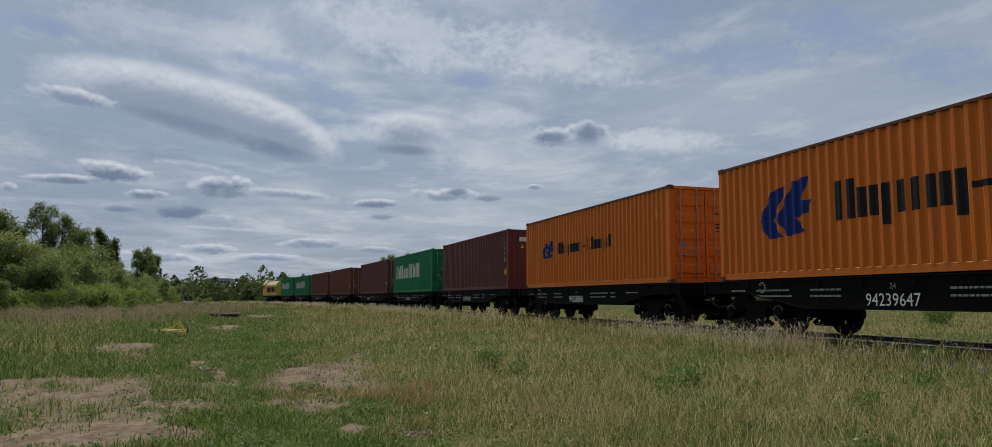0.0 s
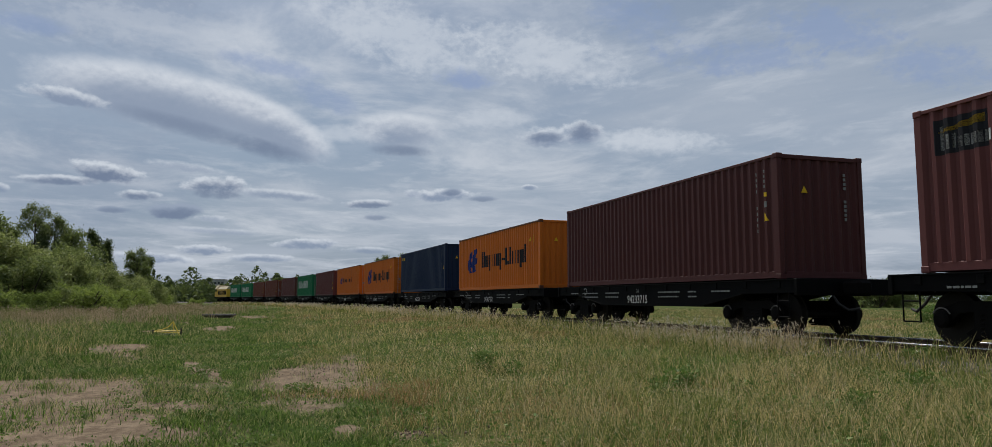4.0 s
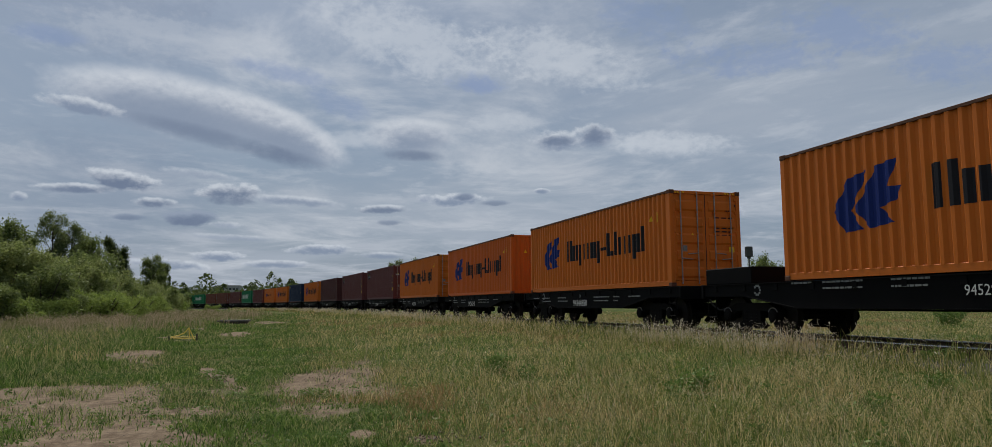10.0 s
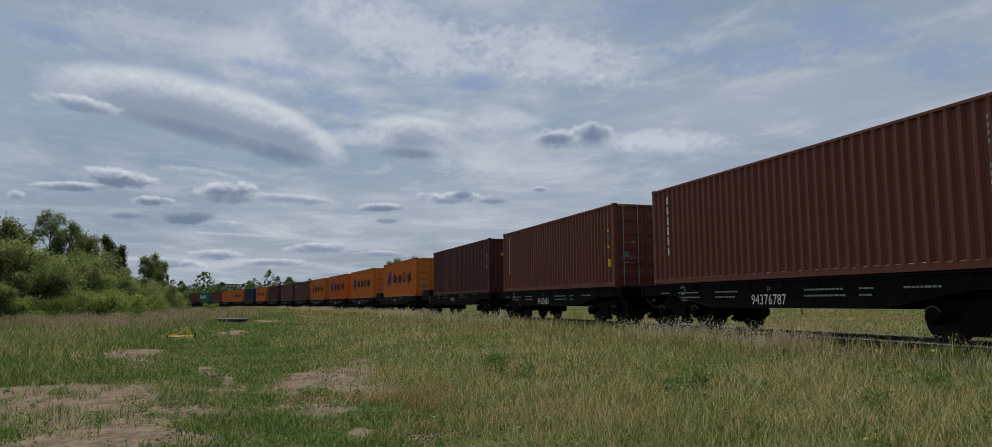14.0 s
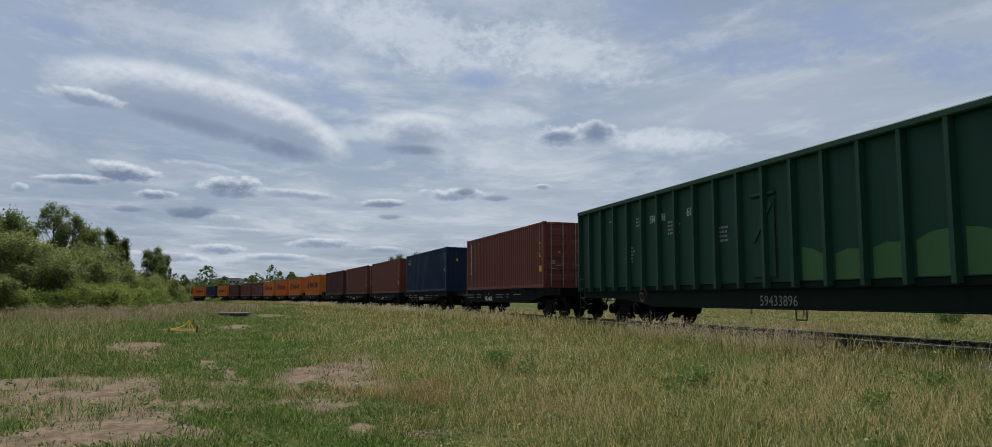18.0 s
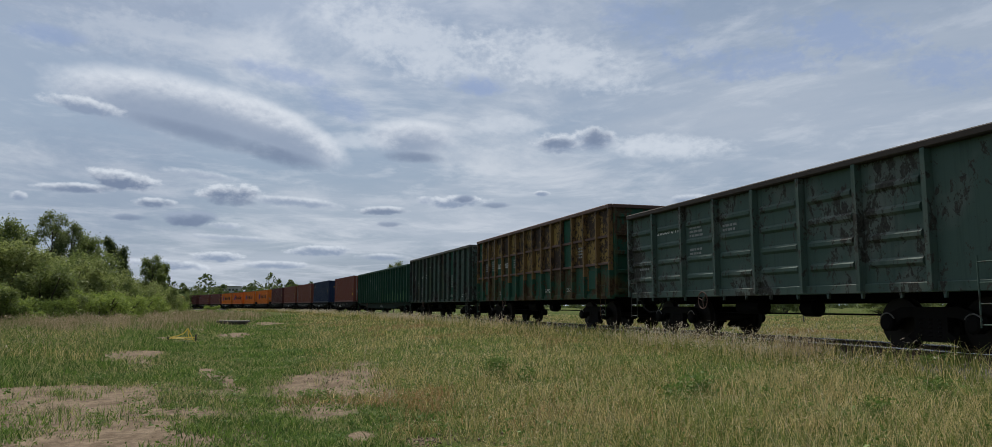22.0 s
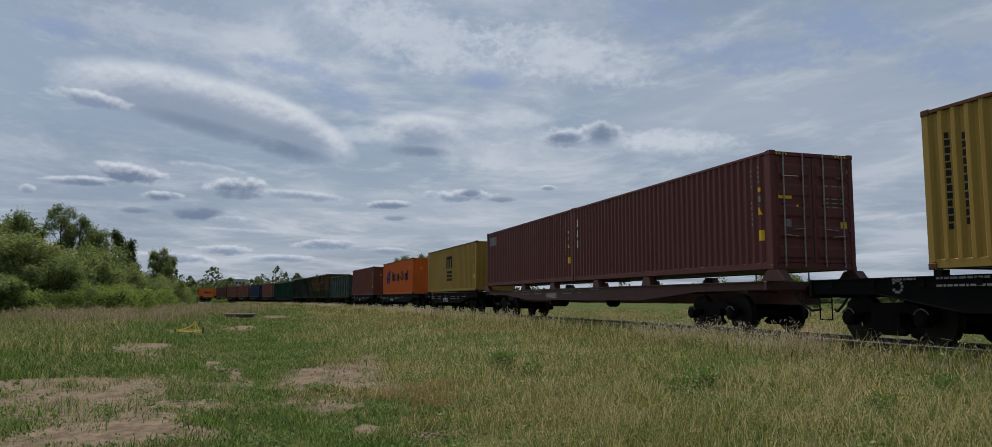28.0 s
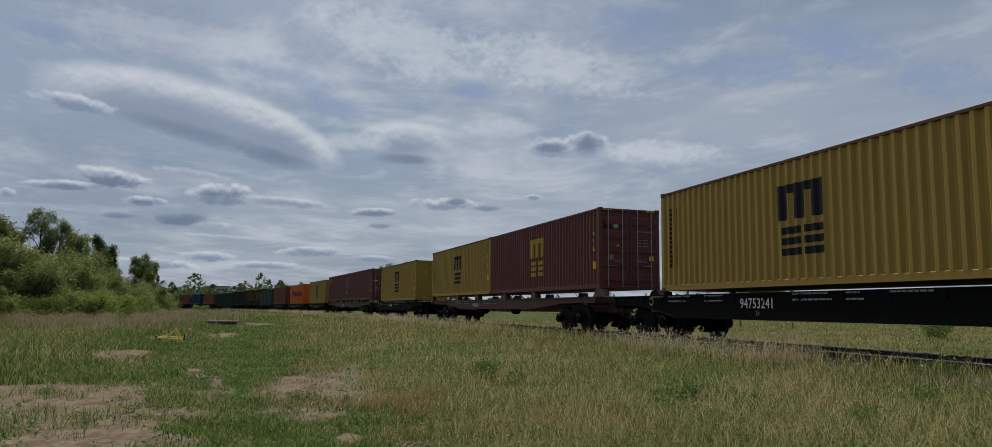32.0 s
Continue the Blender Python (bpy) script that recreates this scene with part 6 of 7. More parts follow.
keep = left & ~tall & patch
xs, ys, rs, bs = x[keep], y[keep], r[keep], bunch[keep]
far_left = smooth01((-xs - 0.32 * ys - 1.5) / 5)
h = RNG.uniform(0.03, 0.115, len(xs)) * np.clip(0.85 + 0.75 * bs, 0.3, 1.9) * (1 + 1.6 * far_left) * (1 + rs * 0.010)
ob, _ = blades(xs, ys, rs, h, (0.005 + rs * 0.0006) * RNG.uniform(0.6, 1.5, len(xs)), RNG.uniform(0.2, 0.9, len(xs)), "short_turf", TURF)
tagged(ob, "short green trodden turf beside the track", "grass", kind="stuff")

# tufts standing in the sand
n = 190
spots = (0, 1, 2, 3, 1, 5, 1, 2, 1, 6)
tuft_x = np.array([PATCHES[spots[k % 10]][0] for k in range(n)]) + RNG.normal(0, 1.3, n)
tuft_y = np.array([PATCHES[spots[k % 10]][1] for k in range(n)]) + RNG.normal(0, 2.0, n)
m = 34
size = np.repeat(RNG.uniform(0.5, 1.5, n), m)
tx, ty = np.repeat(tuft_x, m) + RNG.normal(0, 0.09, n * m) * size, np.repeat(tuft_y, m) + RNG.normal(0, 0.09, n * m) * size
ob, _ = blades(tx, ty, np.hypot(tx, ty), RNG.uniform(0.04, 0.2, n * m) * size, np.full(n * m, 0.008), RNG.uniform(0.3, 0.95, n * m), "grass_tufts", TURF)
tagged(ob, "small green grass tufts standing in the sand", "grass", kind="stuff")

# low broad-leaved herbs among the turf and the tall grass
n = 900
hx, hy, hr = scatter(n, 5.5, 45, 40, 0.7)
ok = off_track(hx, hy) > 2.4
hx, hy, hr = hx[ok], hy[ok], hr[ok]
m = 26
size = np.repeat(RNG.uniform(0.4, 1.3, len(hx)) * np.where(edge(hx, hy) > 0, 1.3, 0.8), m)
c = np.stack([np.repeat(hx, m) + RNG.normal(0, 0.09, len(hx) * m) * size, np.repeat(hy, m) + RNG.normal(0, 0.09, len(hx) * m) * size, np.abs(RNG.normal(0, 0.09, len(hx) * m)) * size + 0.02], 1)
c[:, 2] += ground_z(c[:, 0], c[:, 1])
v, q = leaf_cloud(c, RNG.uniform(0.012, 0.034, len(c)) * (0.8 + np.repeat(hr, m) * 0.02), 0.4)
ob = new("low_herbs", fast_mesh("low_herbs", v, q, None, HERB))
tagged(ob, "low broad-leaved green herbs in the grass", "weeds", kind="stuff")

# dark clods and small stones on the bare soil
n = 900
k = RNG.integers(0, 3, n)
cx = np.array([-3.5, -0.85, -6.1])[k] + RNG.normal(0, 1, n) * np.array([0.5, 0.4, 1.6])[k]
cy = np.array([16.3, 8.35, 10.4])[k] + RNG.normal(0, 1, n) * np.array([0.9, 0.3, 1.8])[k]
sz = RNG.uniform(0.004, 0.016, n) * np.where(k == 2, 0.7, 1.0) * (1 + (RNG.random(n) < 0.06))
corner = np.array([(1, 0, 0), (-1, 0, 0), (0, 1, 0), (0, -1, 0), (0, 0, 0.8), (0, 0, -0.6)])
v = corner[None] * sz[:, None, None] * RNG.uniform(0.6, 1.4, (n, 6, 3))
v[:, :, 0] += cx[:, None]
v[:, :, 1] += cy[:, None]
v[:, :, 2] += ground_z(cx, cy)[:, None] + 0.4 * sz[:, None]
v = v.reshape(-1, 3)
t = np.concatenate([6 * np.arange(n)[:, None] + np.array(q) for q in ((0, 2, 4), (2, 1, 4), (1, 3, 4), (3, 0, 4), (2, 0, 5), (1, 2, 5), (3, 1, 5), (0, 3, 5))])
CLOD = leafy("dark_soil_clods", (0.16, 0.12, 0.085), (0.04, 0.03, 0.022), 0.0)
ob = new("soil_clods", fast_mesh("soil_clods", v, np.zeros((0, 4), int), t, CLOD))
tagged(ob, "dark crumbs of soil on the bare patches", "soil", kind="stuff")

# grass that hides the ballast, and pale plumes along the rails
n = 62000
u = -14 + 210 * RNG.random(n) ** 1.6
side = np.where(RNG.random(n) < 0.75, 1.25 + 1.7 * RNG.random(n) ** 1.1, -1.5 - 2.2 * RNG.random(n))
bx, by, bt = np.interp(u, _u, _x), np.interp(u, _u, _y), np.interp(u, _u, _th)
bx, by = bx - side * np.cos(bt), by - side * np.sin(bt)
dist = np.hypot(bx, by)
zb = np.where(np.abs(side) < 2.3, 0.30 + (RAIL_Z - 0.5) * np.clip((2.3 - np.abs(side)) / 0.8, 0, 1), ground_z(bx, by)) - 0.03
ob, tips = blades(bx, by, dist, RNG.uniform(0.12, 0.42, n) * np.where(RNG.random(n) < 0.2, 1.55, 1.0), 0.004 + dist * 0.0006, RNG.uniform(0.1, 0.8, n), "trackside_grass", TALL, zb)
tagged(ob, "rough grass growing up to the rails", "grass", kind="stuff")
pick = RNG.random(n) < 0.16 * (0.4 + smooth01(np.sin(u * 0.42) + np.sin(u * 0.17 + 1)))
ob = heads(tips[pick], RNG.uniform(0.08, 0.16, pick.sum()), 0.008 + dist[pick] * 0.0006, "grass_plumes", PLUME)
tagged(ob, "pale feathery grass plumes along the rails", "grass", kind="stuff")

n = 9500
u = 2 + 130 * RNG.random(n) ** 1.3
side = RNG.uniform(1.45, 2.9, n)
thick = np.sin(u * 0.31) + np.sin(u * 0.83 + 1) + np.sin(u * 0.13 + 2) + RNG.normal(0, 0.7, n) > 0.1
u, side = u[thick], side[thick]
bx, by, bt = np.interp(u, _u, _x), np.interp(u, _u, _y), np.interp(u, _u, _th)
bx, by = bx - side * np.cos(bt), by - side * np.sin(bt)
dist = np.hypot(bx, by)
zb = np.where(side < 2.3, 0.30 + (RAIL_Z - 0.5) * np.clip((2.3 - side) / 0.8, 0, 1), ground_z(bx, by)) - 0.03
ob, tips = blades(bx, by, dist, RNG.uniform(0.3, 0.68, len(u)), 0.003 + dist * 0.0004, RNG.uniform(0.1, 0.6, len(u)), "plume_stalks", SEED, zb)
tagged(ob, "thin pale stalks along the rails", "grass", kind="stuff")
ob = heads(tips, RNG.uniform(0.08, 0.17, len(u)), 0.008 + dist * 0.0006, "rail_plumes", PLUME)
tagged(ob, "whitish feathery grass plumes before the rails", "grass", kind="stuff")

# dry reeds on the bank before the bushes
n = 70000
q = RNG.random(n)
across = RNG.normal(0, 1, n)
bx = -26 - 16 * q + across * 3.0
by = 40 + 66 * q + across * 1.2 + RNG.normal(0, 1.5, n)
clump = np.sin(bx * 0.9 + np.sin(by * 0.31) * 2) * np.sin(by * 0.43 + 0.6) + 0.5 * np.sin(bx * 2.3 + by * 1.1)
keep = clump + RNG.normal(0, 0.45, n) > -0.1
bx, by, clump = bx[keep], by[keep], clump[keep]
dist = np.hypot(bx, by)
ob, tips = blades(bx, by, dist, RNG.uniform(0.25, 1.0, len(bx)) * (0.75 + 0.35 * clump), 0.005 + dist * 0.0005, RNG.uniform(0.05, 0.6, len(bx)), "dry_reeds", REED)
tagged(ob, "dry tan reeds along the bushes", "reeds", kind="stuff")
pick = RNG.random(len(bx)) < 0.4
ob = heads(tips[pick], RNG.uniform(0.12, 0.26, pick.sum()), 0.02 + dist[pick] * 0.0006, "reed_plumes", REED)
tagged(ob, "tan feathery reed plumes", "reeds", kind="stuff")
# tan grasses on the near end of the bank
n = 15000
by = RNG.uniform(19, 58, n)
bx = -by * RNG.uniform(0.47, 0.78, n) - 1.5
keep = ragged(bx * 0.5, by * 0.5) + RNG.normal(0, 0.35, n) > -0.25
bx, by = bx[keep], by[keep]
dist = np.hypot(bx, by)
ob, tips = blades(bx, by, dist, RNG.uniform(0.2, 0.62, len(bx)), 0.003 + dist * 0.0005, RNG.uniform(0.1, 0.8, len(bx)), "tan_grass", TALL)
tagged(ob, "tan dry grasses on the bank", "grass", kind="stuff")
pick = RNG.random(len(bx)) < 0.35
ob = heads(tips[pick], RNG.uniform(0.08, 0.2, pick.sum()), 0.010 + dist[pick] * 0.0006, "tan_plumes", REED)
tagged(ob, "tan feathery grass plumes on the bank", "grass", kind="stuff")
# rank weeds on the same bank
n = 24000
bx = RNG.uniform(-52, -13, n)
by = RNG.uniform(20, 100, n)
keep = (bx < -9 - 0.30 * by + 3 * np.sin(by * 0.25)) & (bx > -20 - 0.42 * by)
bx, by = bx[keep], by[keep]
dist = np.hypot(bx, by)
ob, _ = blades(bx, by, dist, RNG.uniform(0.15, 0.55, len(bx)), 0.012 + dist * 0.0009, RNG.uniform(0.2, 0.9, len(bx)), "rank_weeds", TURF)
tagged(ob, "rank green weeds on the bank", "weeds", kind="stuff")


# ---- weeds, bushes and trees ----

BARK = plain("grey_brown_bark", (0.075, 0.06, 0.045), 0.9, 0.0, 0.4)
LEAF = {"willow": leafy("willow_leaves", (0.42, 0.46, 0.20), (0.115, 0.145, 0.052), 0.44), "bright": leafy("bright_shrub_leaves", (0.34, 0.43, 0.115), (0.11, 0.165, 0.04), 0.46),
        "dark": leafy("dark_tree_leaves", (0.255, 0.31, 0.125), (0.070, 0.098, 0.036), 0.42), "conifer": leafy("conifer_needles", (0.085, 0.122, 0.049), (0.027, 0.044, 0.017), 0.25), "birch": leafy("birch_leaves", (0.281, 0.323, 0.159), (0.073, 0.104, 0.043), 0.4)}


def plant(name, label, category, leaf, height, width, kind, leaves, size, seed):
    """A tree or bush: tapered stems, limbs and a crown of single leaves with gaps. Its foot is the origin."""
    global RNG
    RNG = np.random.default_rng(seed)
    t = thing(name, label, category, "bushes and trees beside the railway")
    wood = Shape()
    lobes = []
    if kind == "bush":
        for k in range(24):
            a, s = RNG.uniform(0, 6.28), RNG.uniform(0.05, 0.46) * width
            top = Vector((math.cos(a) * s, math.sin(a) * s, height * RNG.uniform(0.35, 0.9)))
            wood.rod((math.cos(a) * 0.15, math.sin(a) * 0.15, 0), top * 0.9, 0.03, 5)
            lobes.append((top, width * RNG.uniform(0.06, 0.14), height * RNG.uniform(0.07, 0.17)))
        for k in range(7):
            a, s = RNG.uniform(0, 6.28), RNG.uniform(0.25, 0.48) * width
            lobes.append((Vector((math.cos(a) * s, math.sin(a) * s, height * RNG.uniform(0.10, 0.35))), width * 0.2, height * 0.2))
    elif kind == "spire":
        wood.rod((0, 0, 0), (0, 0, height * 0.95), 0.09, 6)
        for k in range(22):
            f = k / 21
            lobes.append((Vector((RNG.normal(0, 0.06) * width, RNG.normal(0, 0.06) * width, height * (0.10 + 0.86 * f))), width * (0.36 * (1 - f) ** 0.85 * (1 if k % 3 else 0.7) + 0.03), height * 0.06))
    else:
        wood.rod((0, 0, 0), (0.1, 0, height * 0.45), 0.13, 7).rod((0.1, 0, height * 0.45), (0.0, 0.1, height * 0.85), 0.07, 6)
        for k in range(26):
            f = 0.22 + 0.77 * (k / 25)
            s = width * 0.42 * math.sin(math.pi * min(1, 0.18 + 0.86 * (1 - f))) * RNG.uniform(0.3, 1.0)
            a = RNG.uniform(0, 6.28)
            p = Vector((math.cos(a) * s, math.sin(a) * s, height * f))
            wood.rod((0.05, 0.05, height * f * 0.8), p, 0.035, 5)
            lobes.append((p, width * RNG.uniform(0.08, 0.17), height * RNG.uniform(0.035, 0.075)))
    part("stem", wood, BARK, t)
    # twigs: small bunches of leaves on the outside of each lobe
    twigs = leaves // 26
    which = RNG.integers(0, len(lobes), twigs)
    c = np.array([tuple(q[0]) for q in lobes])[which]
    rx = np.array([q[1] for q in lobes])[which][:, None]
    rz = np.array([q[2] for q in lobes])[which][:, None]
    dirs = RNG.normal(0, 1, (twigs, 3))
    dirs[:, 2] = np.where(dirs[:, 2] < 0, dirs[:, 2] * 0.6, dirs[:, 2])
    dirs /= np.linalg.norm(dirs, axis=1)[:, None]
    c = c + dirs * (0.35 + 0.75 * RNG.random((twigs, 1)) ** 0.6) * np.concatenate([rx, rx, rz], 1)
    spread = size * RNG.uniform(1.2, 2.6, twigs)
    own = RNG.integers(0, twigs, leaves)
    p = c[own] + RNG.normal(0, 1, (leaves, 3)) * spread[own][:, None] * np.array([1.0, 1.0, 1.25])
    p[:, 2] = np.maximum(p[:, 2], 0.05)
    v, q = leaf_cloud(p, RNG.uniform(0.6, 1.3, leaves) * size)
    part("crown", fast_mesh("crown", v, q, None, LEAF[leaf]), LEAF[leaf], t)
    return t


KINDS = {}
SPECS = {"willow_bush": ("willow_bush", "dense grey-green willow bush", "bush", "willow", 5.5, 6.0, "bush", 15000, 0.095), "green_bush": ("shrub", "low bright green leafy shrub", "bush", "bright", 2.4, 3.6, "bush", 8000, 0.075),
         "dark_bush": ("bush", "dark green leafy bush", "bush", "dark", 4.6, 5.0, "bush", 13000, 0.09), "birch": ("birch_tree", "slender open-crowned birch tree", "tree", "birch", 10.5, 4.6, "tree", 13000, 0.10),
         "dark_tree": ("tree", "dark green round-crowned tree", "tree", "dark", 9.0, 4.8, "tree", 14000, 0.11), "spire": ("conifer", "narrow dark pointed tree", "tree", "conifer", 10.0, 4.2, "spire", 11000, 0.11)}


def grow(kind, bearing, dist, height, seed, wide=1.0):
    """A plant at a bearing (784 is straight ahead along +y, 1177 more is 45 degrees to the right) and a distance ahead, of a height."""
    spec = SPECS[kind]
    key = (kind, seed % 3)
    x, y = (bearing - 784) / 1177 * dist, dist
    m = pose(x, y, float(ground_z(np.array([x]), np.array([y]))[0]) - 0.05, 0, 0, (seed * 77) % 360)
    k = height / spec[4]
    sc = Matrix.Diagonal((k * wide, k * wide, k, 1))
    if key not in KINDS:
        KINDS[key] = plant(*spec, 100 + seed % 3 + 10 * list(SPECS).index(kind))
        KINDS[key].matrix_basis = m @ sc
        return KINDS[key]
    o = copy_thing(KINDS[key], Matrix())
    o.matrix_basis = m @ sc
    return o


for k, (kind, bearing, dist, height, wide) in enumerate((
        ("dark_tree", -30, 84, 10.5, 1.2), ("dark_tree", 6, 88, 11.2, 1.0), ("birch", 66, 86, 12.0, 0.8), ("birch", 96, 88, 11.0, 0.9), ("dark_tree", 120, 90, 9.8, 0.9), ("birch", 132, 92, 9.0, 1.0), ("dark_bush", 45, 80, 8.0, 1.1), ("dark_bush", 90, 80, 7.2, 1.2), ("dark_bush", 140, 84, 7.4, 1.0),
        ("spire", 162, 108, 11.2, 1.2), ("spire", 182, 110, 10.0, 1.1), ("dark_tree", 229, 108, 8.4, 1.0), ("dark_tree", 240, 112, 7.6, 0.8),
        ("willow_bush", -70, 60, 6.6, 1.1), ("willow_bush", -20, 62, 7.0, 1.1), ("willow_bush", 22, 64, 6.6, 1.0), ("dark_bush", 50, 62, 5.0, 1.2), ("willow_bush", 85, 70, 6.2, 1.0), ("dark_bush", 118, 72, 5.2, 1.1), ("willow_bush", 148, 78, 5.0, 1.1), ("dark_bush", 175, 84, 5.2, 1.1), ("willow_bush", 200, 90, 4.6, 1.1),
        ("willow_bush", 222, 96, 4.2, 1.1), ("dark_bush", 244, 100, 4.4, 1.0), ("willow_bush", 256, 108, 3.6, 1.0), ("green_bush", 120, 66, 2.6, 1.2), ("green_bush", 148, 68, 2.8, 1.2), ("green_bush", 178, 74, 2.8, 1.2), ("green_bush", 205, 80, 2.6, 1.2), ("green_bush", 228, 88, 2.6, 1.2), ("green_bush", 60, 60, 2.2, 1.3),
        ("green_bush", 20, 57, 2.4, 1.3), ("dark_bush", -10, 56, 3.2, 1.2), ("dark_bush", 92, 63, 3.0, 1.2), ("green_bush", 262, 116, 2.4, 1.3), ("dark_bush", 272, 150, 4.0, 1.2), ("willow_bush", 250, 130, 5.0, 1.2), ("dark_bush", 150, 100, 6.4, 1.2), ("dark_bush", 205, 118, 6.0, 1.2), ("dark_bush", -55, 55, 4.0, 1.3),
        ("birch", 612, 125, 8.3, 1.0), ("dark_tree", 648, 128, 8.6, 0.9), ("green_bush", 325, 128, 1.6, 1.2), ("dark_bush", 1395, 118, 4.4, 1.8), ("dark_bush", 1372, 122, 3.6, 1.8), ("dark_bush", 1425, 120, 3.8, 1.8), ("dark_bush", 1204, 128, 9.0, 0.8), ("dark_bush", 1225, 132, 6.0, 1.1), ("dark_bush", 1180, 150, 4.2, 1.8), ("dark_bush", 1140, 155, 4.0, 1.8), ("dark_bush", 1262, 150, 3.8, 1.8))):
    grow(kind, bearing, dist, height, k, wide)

WOODS = leafy("far_wood_leaves", (0.10, 0.14, 0.065), (0.035, 0.055, 0.03), 0.35)
# far woods: one belt of tree crowns all round the horizon
RNG = np.random.default_rng(21)
parts_v, parts_q, k0 = [], [], 0
n = 1100
for k in range(n):
    near = k % 2 == 0
    a = radians(-180 + 360 * (k + RNG.random()) / n if k % 8 == 1 else -50 + 100 * (k + RNG.random()) / n) if not near else radians(RNG.uniform(-25.0, -6))
    dist = RNG.uniform(260, 460) if not near else RNG.uniform(300, 360)
    if -6 < math.degrees(a) < 60:
        dist *= 1.35
    hgt, wid = RNG.uniform(7.0, 12.5) * (1.12 if RNG.random() < 0.3 else 0.9) * (0.92 + 0.16 * math.sin(k * 0.09)), RNG.uniform(4.5, 9.5)
    if near:
        hgt, wid = hgt * (0.5 + 0.3 * math.sin(math.degrees(a) * 1.1) ** 2 + (0.22 if RNG.random() < 0.12 else 0.0)), wid * 1.1
    spire = RNG.random() < 0.02
    if spire:
        hgt, wid = hgt * 1.3, wid * 0.45
    m = 230
    f = RNG.random(m) ** (1.7 if near else 1.25)
    rad = wid / 2 * (np.sin(np.pi * np.clip(0.12 + 0.85 * f, 0, 1)) if not spire else 1 - 0.85 * f)
    th = RNG.uniform(0, 6.28, m)
    c = np.stack([dist * math.sin(a) + np.cos(th) * rad * RNG.random(m) ** 0.4, dist * math.cos(a) + np.sin(th) * rad, 0.2 + f * hgt], 1)
    v, q = leaf_cloud(c, RNG.uniform(0.35, 0.85, m))
    parts_v.append(v)
    parts_q.append(q + k0)
    k0 += len(v)
ob = new("far_woods", fast_mesh("far_woods", np.concatenate(parts_v), np.concatenate(parts_q), None, WOODS))
tagged(ob, "far belt of dark green woods", "woods", kind="stuff")




def weed_plant(x, y, high, wide, leaves, label, mat, leaf):
    """A single weed: a bunch of stems and broad leaves."""
    global RNG
    RNG = np.random.default_rng(int(abs(x) * 100 + y * 10))
    t = thing("weed_plant", label, "weed", "weeds in the meadow")
    for k in range(7):
        a = k * 0.9
        part("stem", Shape().rod((0.02 * math.cos(a), 0.02 * math.sin(a), -0.03), (wide * 0.4 * math.cos(a), wide * 0.4 * math.sin(a), high * RNG.uniform(0.5, 0.95)), 0.006, 5), mat, t)
    f = RNG.random(leaves) ** 0.7
    a, s = RNG.uniform(0, 6.28, leaves), wide * 0.5 * np.sqrt(RNG.random(leaves)) * (0.5 + 0.6 * f)
    c = np.stack([np.cos(a) * s, np.sin(a) * s, 0.02 + f * high * (1 - 0.5 * (s / wide))], 1)
    v, q = leaf_cloud(c, RNG.uniform(0.6, 1.3, leaves) * leaf, 0.2)
    part("leaves", fast_mesh("leaves", v, q, None, mat), mat, t)
    t.matrix_basis = pose(x, y, float(ground_z(np.array([x]), np.array([y]))[0]))


for x, y, high, wide, leaves, leaf in ((-0.1, 14.2, 0.48, 0.6, 520, 0.032), (0.4, 13.2, 0.28, 0.4, 180, 0.028), (2.65, 10.6, 0.34, 0.5, 240, 0.03), (2.3, 10.2, 0.26, 0.35, 130, 0.028), (2.95, 11.2, 0.3, 0.4, 150, 0.028), (-3.2, 12.6, 0.16, 0.5, 220, 0.025), (5.8, 10.2, 0.26, 0.45, 160, 0.026), (4.2, 8.6, 0.24, 0.4, 140, 0.024),
                                       (-5.9, 15.6, 0.26, 0.6, 260, 0.026), (-5.2, 18.9, 0.28, 0.6, 260, 0.028), (-8.2, 15.2, 0.22, 0.5, 200, 0.026), (7.5, 13.0, 0.35, 0.7, 400, 0.035)):
    weed_plant(x, y, high, wide, leaves, "dark green leafy weed standing in the meadow", HERB, leaf)
weed_plant(23.6, 40.0, 1.1, 1.8, 1600, "waist-high green bush beyond the rails", HERB, 0.06)


# ---- small things in the meadow ----
def on_ground(x, y, turn=0.0):
    return pose(x, y, float(ground_z(np.array([x]), np.array([y]))[0]), 0, 0, turn)


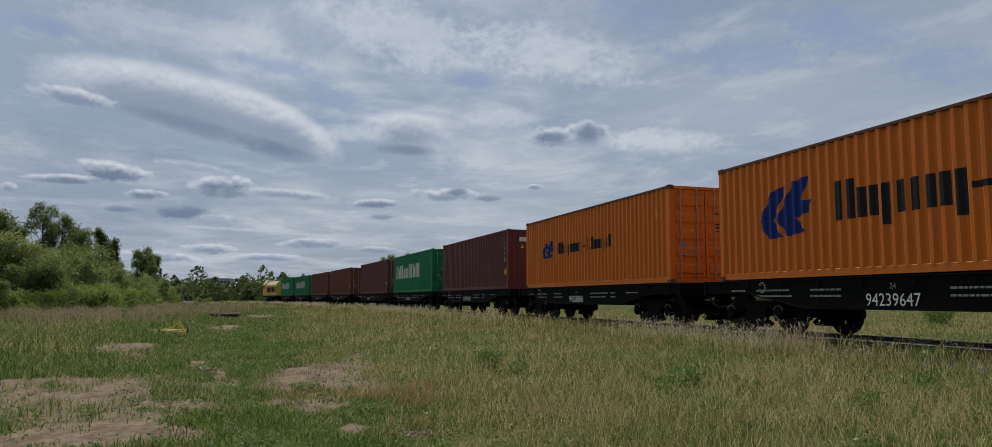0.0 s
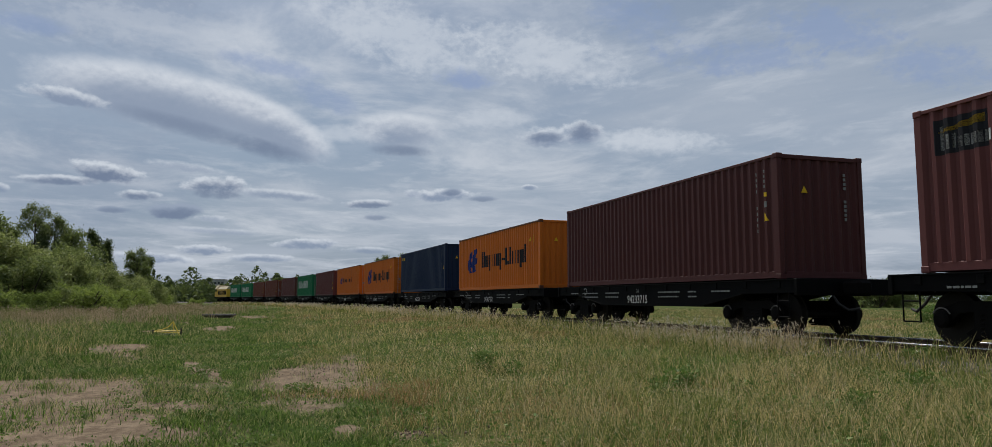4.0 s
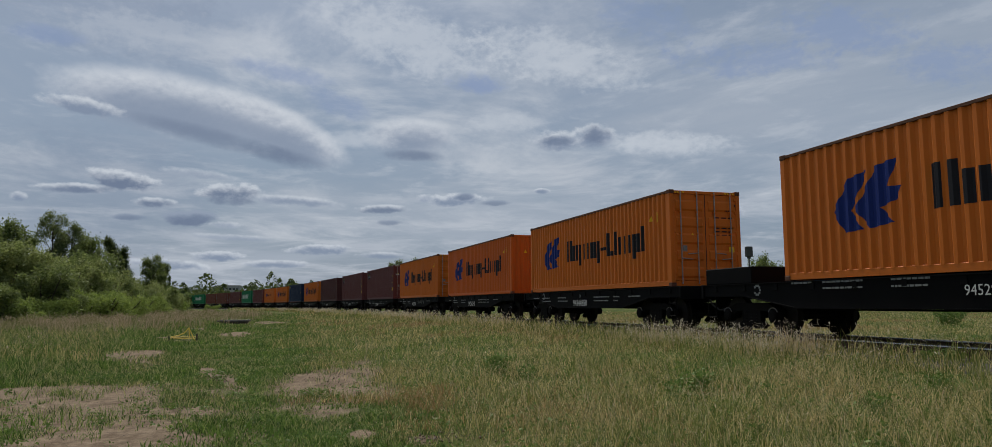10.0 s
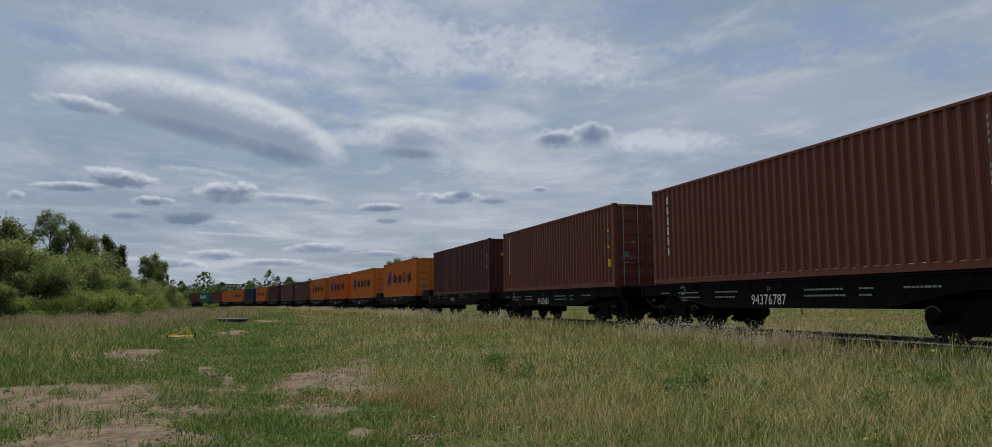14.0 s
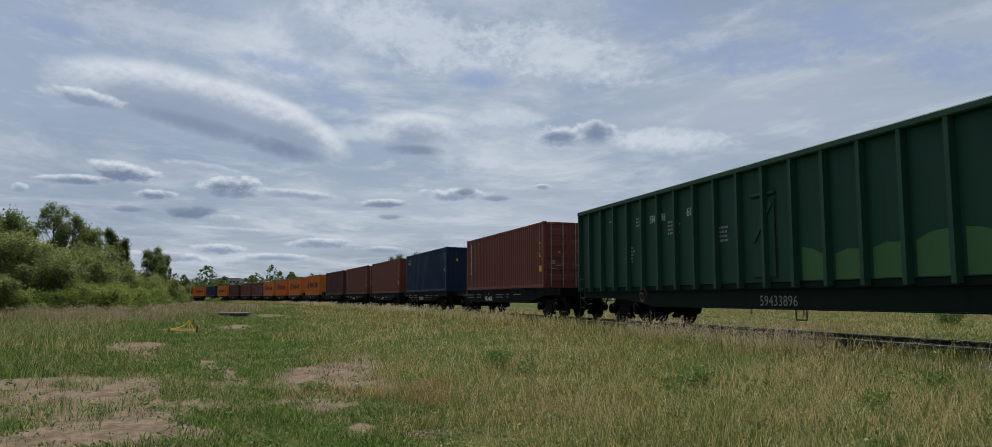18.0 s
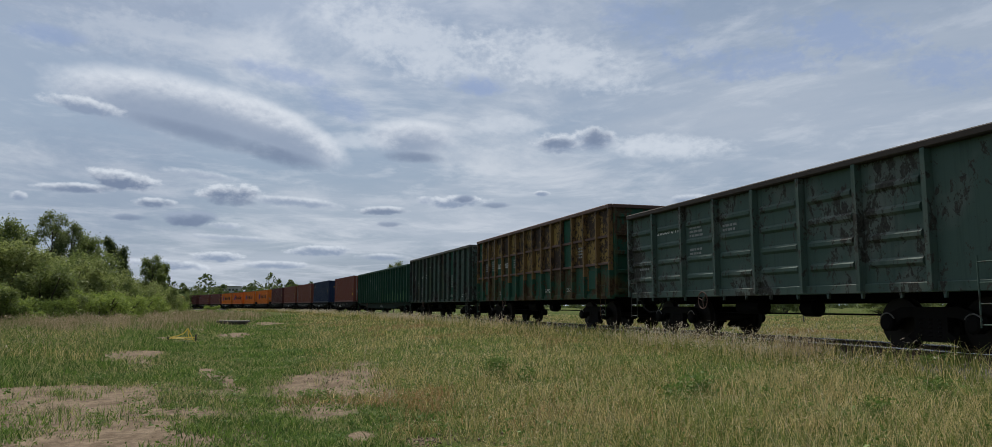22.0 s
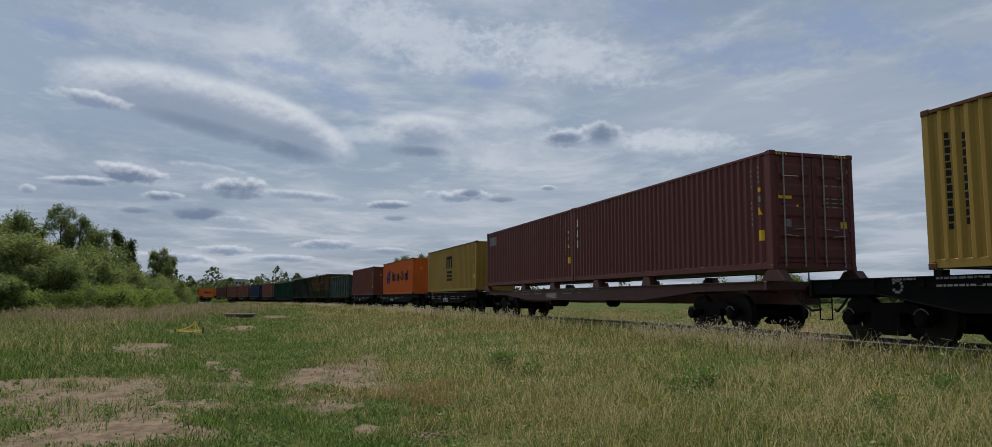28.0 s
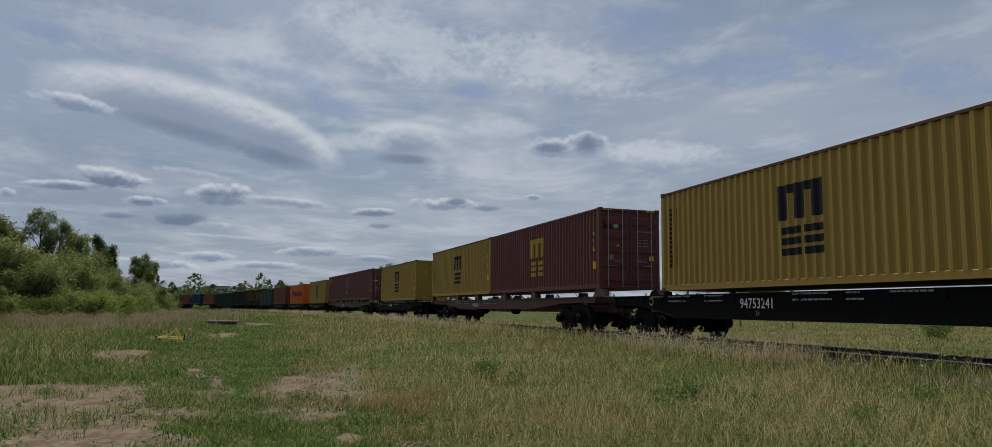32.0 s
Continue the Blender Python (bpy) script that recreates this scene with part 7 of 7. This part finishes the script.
def yellow_frame():
    """A yellow bent-pipe frame round a pit in the sand."""
    t = thing("barrier_frame", "yellow bent pipe frame over a pit in the sand", "barrier")
    yel = painted_steel("barrier_yellow", (0.72, 0.52, 0.06), 0.2)
    part("lower_bar", Shape().rod((-0.68, -0.2, 0.22), (0.62, -0.25, 0.16), 0.022), yel, t)
    part("back_bar", Shape().rod((-0.68, 0.25, 0.24), (0.5, 0.3, 0.24), 0.02), yel, t)
    pts = [(-0.68, 0.0, 0.26), (-0.3, 0.0, 0.33), (0.0, 0.0, 0.46), (0.2, 0.0, 0.72)]
    arch = Shape()
    for a, b in zip(pts, pts[1:]):
        arch.rod(a, b, 0.022)
    part("bent_bar", arch, yel, t)
    part("leg", Shape().rod((0.2, 0.0, 0.73), (0.62, -0.2, 0.0), 0.022), yel, t)
    part("leg", Shape().rod((0.2, 0.0, 0.73), (0.24, 0.1, 0.2), 0.02), yel, t)
    for x in (-0.7, 0.68):
        part("post", Shape().box(x - 0.035, x + 0.035, -0.23, -0.16, -0.05, 0.42 if x > 0 else 0.3, 0.01), TIMBER, t, "short dark wooden post")
    part("board", Shape().box(-0.45, 0.5, -0.30, -0.26, 0.02, 0.09, 0.008), CONCRETE, t, "pale board")
    t.matrix_basis = on_ground(-13.9, 32.6, 6) @ Matrix.Diagonal((0.84, 0.84, 0.84, 1))
    return t


yellow_frame()
OLD_CONCRETE = plain("old_concrete", (0.1, 0.095, 0.085), 0.9, 0.0, 0.4, 3.0)
t = thing("concrete_cover", "grey concrete well cover with a dark side", "concrete slab")
part("slab", Shape().box(-1.15, 1.15, -0.9, 0.9, 0.18, 0.32, 0.03), OLD_CONCRETE, t)
part("base", Shape().box(-1.0, 1.0, -0.8, 0.8, -0.1, 0.18, 0.02), TIMBER, t)
t.matrix_basis = on_ground(-21.6, 60.0, 10)
t = thing("white_plank", "white plank lying in the grass", "plank")
part("board", Shape().box(-1.3, 1.3, -0.1, 0.1, 0.16, 0.24, 0.01), WHITE, t)
part("block", Shape().box(1.0, 1.25, -0.14, 0.14, 0.0, 0.16, 0.01), WHITE, t)
t.matrix_basis = on_ground(-33.2, 84.0, 10)


POST_GREY = plain("dark_post_grey", (0.06, 0.06, 0.062), 0.7, 0.0, 0.3)


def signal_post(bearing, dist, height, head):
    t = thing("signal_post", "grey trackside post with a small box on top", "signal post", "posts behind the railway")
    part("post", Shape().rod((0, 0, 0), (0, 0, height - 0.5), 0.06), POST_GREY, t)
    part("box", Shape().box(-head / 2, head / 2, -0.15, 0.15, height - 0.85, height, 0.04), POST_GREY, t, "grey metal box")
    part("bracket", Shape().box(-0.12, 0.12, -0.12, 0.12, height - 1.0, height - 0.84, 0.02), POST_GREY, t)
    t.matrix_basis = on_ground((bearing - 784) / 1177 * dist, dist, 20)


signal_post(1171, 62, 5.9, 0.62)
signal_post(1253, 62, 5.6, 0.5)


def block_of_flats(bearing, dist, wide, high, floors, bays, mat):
    """A far block of flats with rows of windows."""
    t = thing("apartment_building", "far grey panel block of flats with rows of windows", "building", "far blocks of flats")
    part("wall", Shape().box(-wide / 2, wide / 2, -6, 6, -0.5, high, 0.05), mat, t)
    part("roof", Shape().box(-wide / 2 - 0.2, wide / 2 + 0.2, -6.2, 6.2, high, high + 0.5, 0.05), CONCRETE, t)
    for f in range(floors):
        for b in range(bays):
            x = -wide / 2 + (b + 0.5) * wide / bays
            z = 1.2 + f * (high - 1.5) / floors
            part("window", Shape().box(x - 0.8, x + 0.8, -6.03, -5.99, z, z + 1.5), FLAT_GLASS, t)
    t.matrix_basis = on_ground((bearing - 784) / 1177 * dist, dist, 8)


FLAT_GLASS = plain("far_window_glass", (0.05, 0.06, 0.07), 0.15)
PANEL = plain("grey_wall_panels", (0.36, 0.36, 0.36), 0.85, 0.0, 0.15, 0.5)
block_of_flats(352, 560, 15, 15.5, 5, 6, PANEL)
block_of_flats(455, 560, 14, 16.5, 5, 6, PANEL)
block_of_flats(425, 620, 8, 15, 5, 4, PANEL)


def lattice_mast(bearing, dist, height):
    t = thing("lattice_mast", "thin grey steel lattice mast on the horizon", "mast")
    for sx in (-1, 1):
        part("leg", Shape().rod((sx * 1.2, 0, 0), (sx * 0.5, 0, height), 0.12, 6), GALV, t)
    for k in range(7):
        z0, z1 = height * k / 7, height * (k + 1) / 7
        part("brace", Shape().rod((-1.2 + 0.7 * k / 7, 0, z0), (1.2 - 0.7 * (k + 1) / 7, 0, z1), 0.07, 5), GALV, t)
    part("cross_arm", Shape().rod((-2.2, 0, height - 1), (2.2, 0, height - 1), 0.1, 6), GALV, t)
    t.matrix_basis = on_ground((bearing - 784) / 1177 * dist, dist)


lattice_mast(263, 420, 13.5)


# ---- movement ----
def motions():
    stops = [float(t) for t in range(33)]
    for ob, u, half, offset in RIDERS:
        walk(ob, [(t, riding(u + gone(t), half) @ offset) for t in stops])
    # the wheels roll: one turn is keyed, and all the wheelsets share it
    first = WHEELS[0]
    walk(first, [(k / FPS, Matrix.Rotation(gone(k / FPS) / 0.475, 4, "Y")) for k in range(32 * FPS + 1)])
    for o in WHEELS[1:]:
        o.rotation_mode = "QUATERNION"
        keys = o.animation_data_create()
        keys.action = first.animation_data.action
        keys.action_slot = first.animation_data.action_slot


motions()
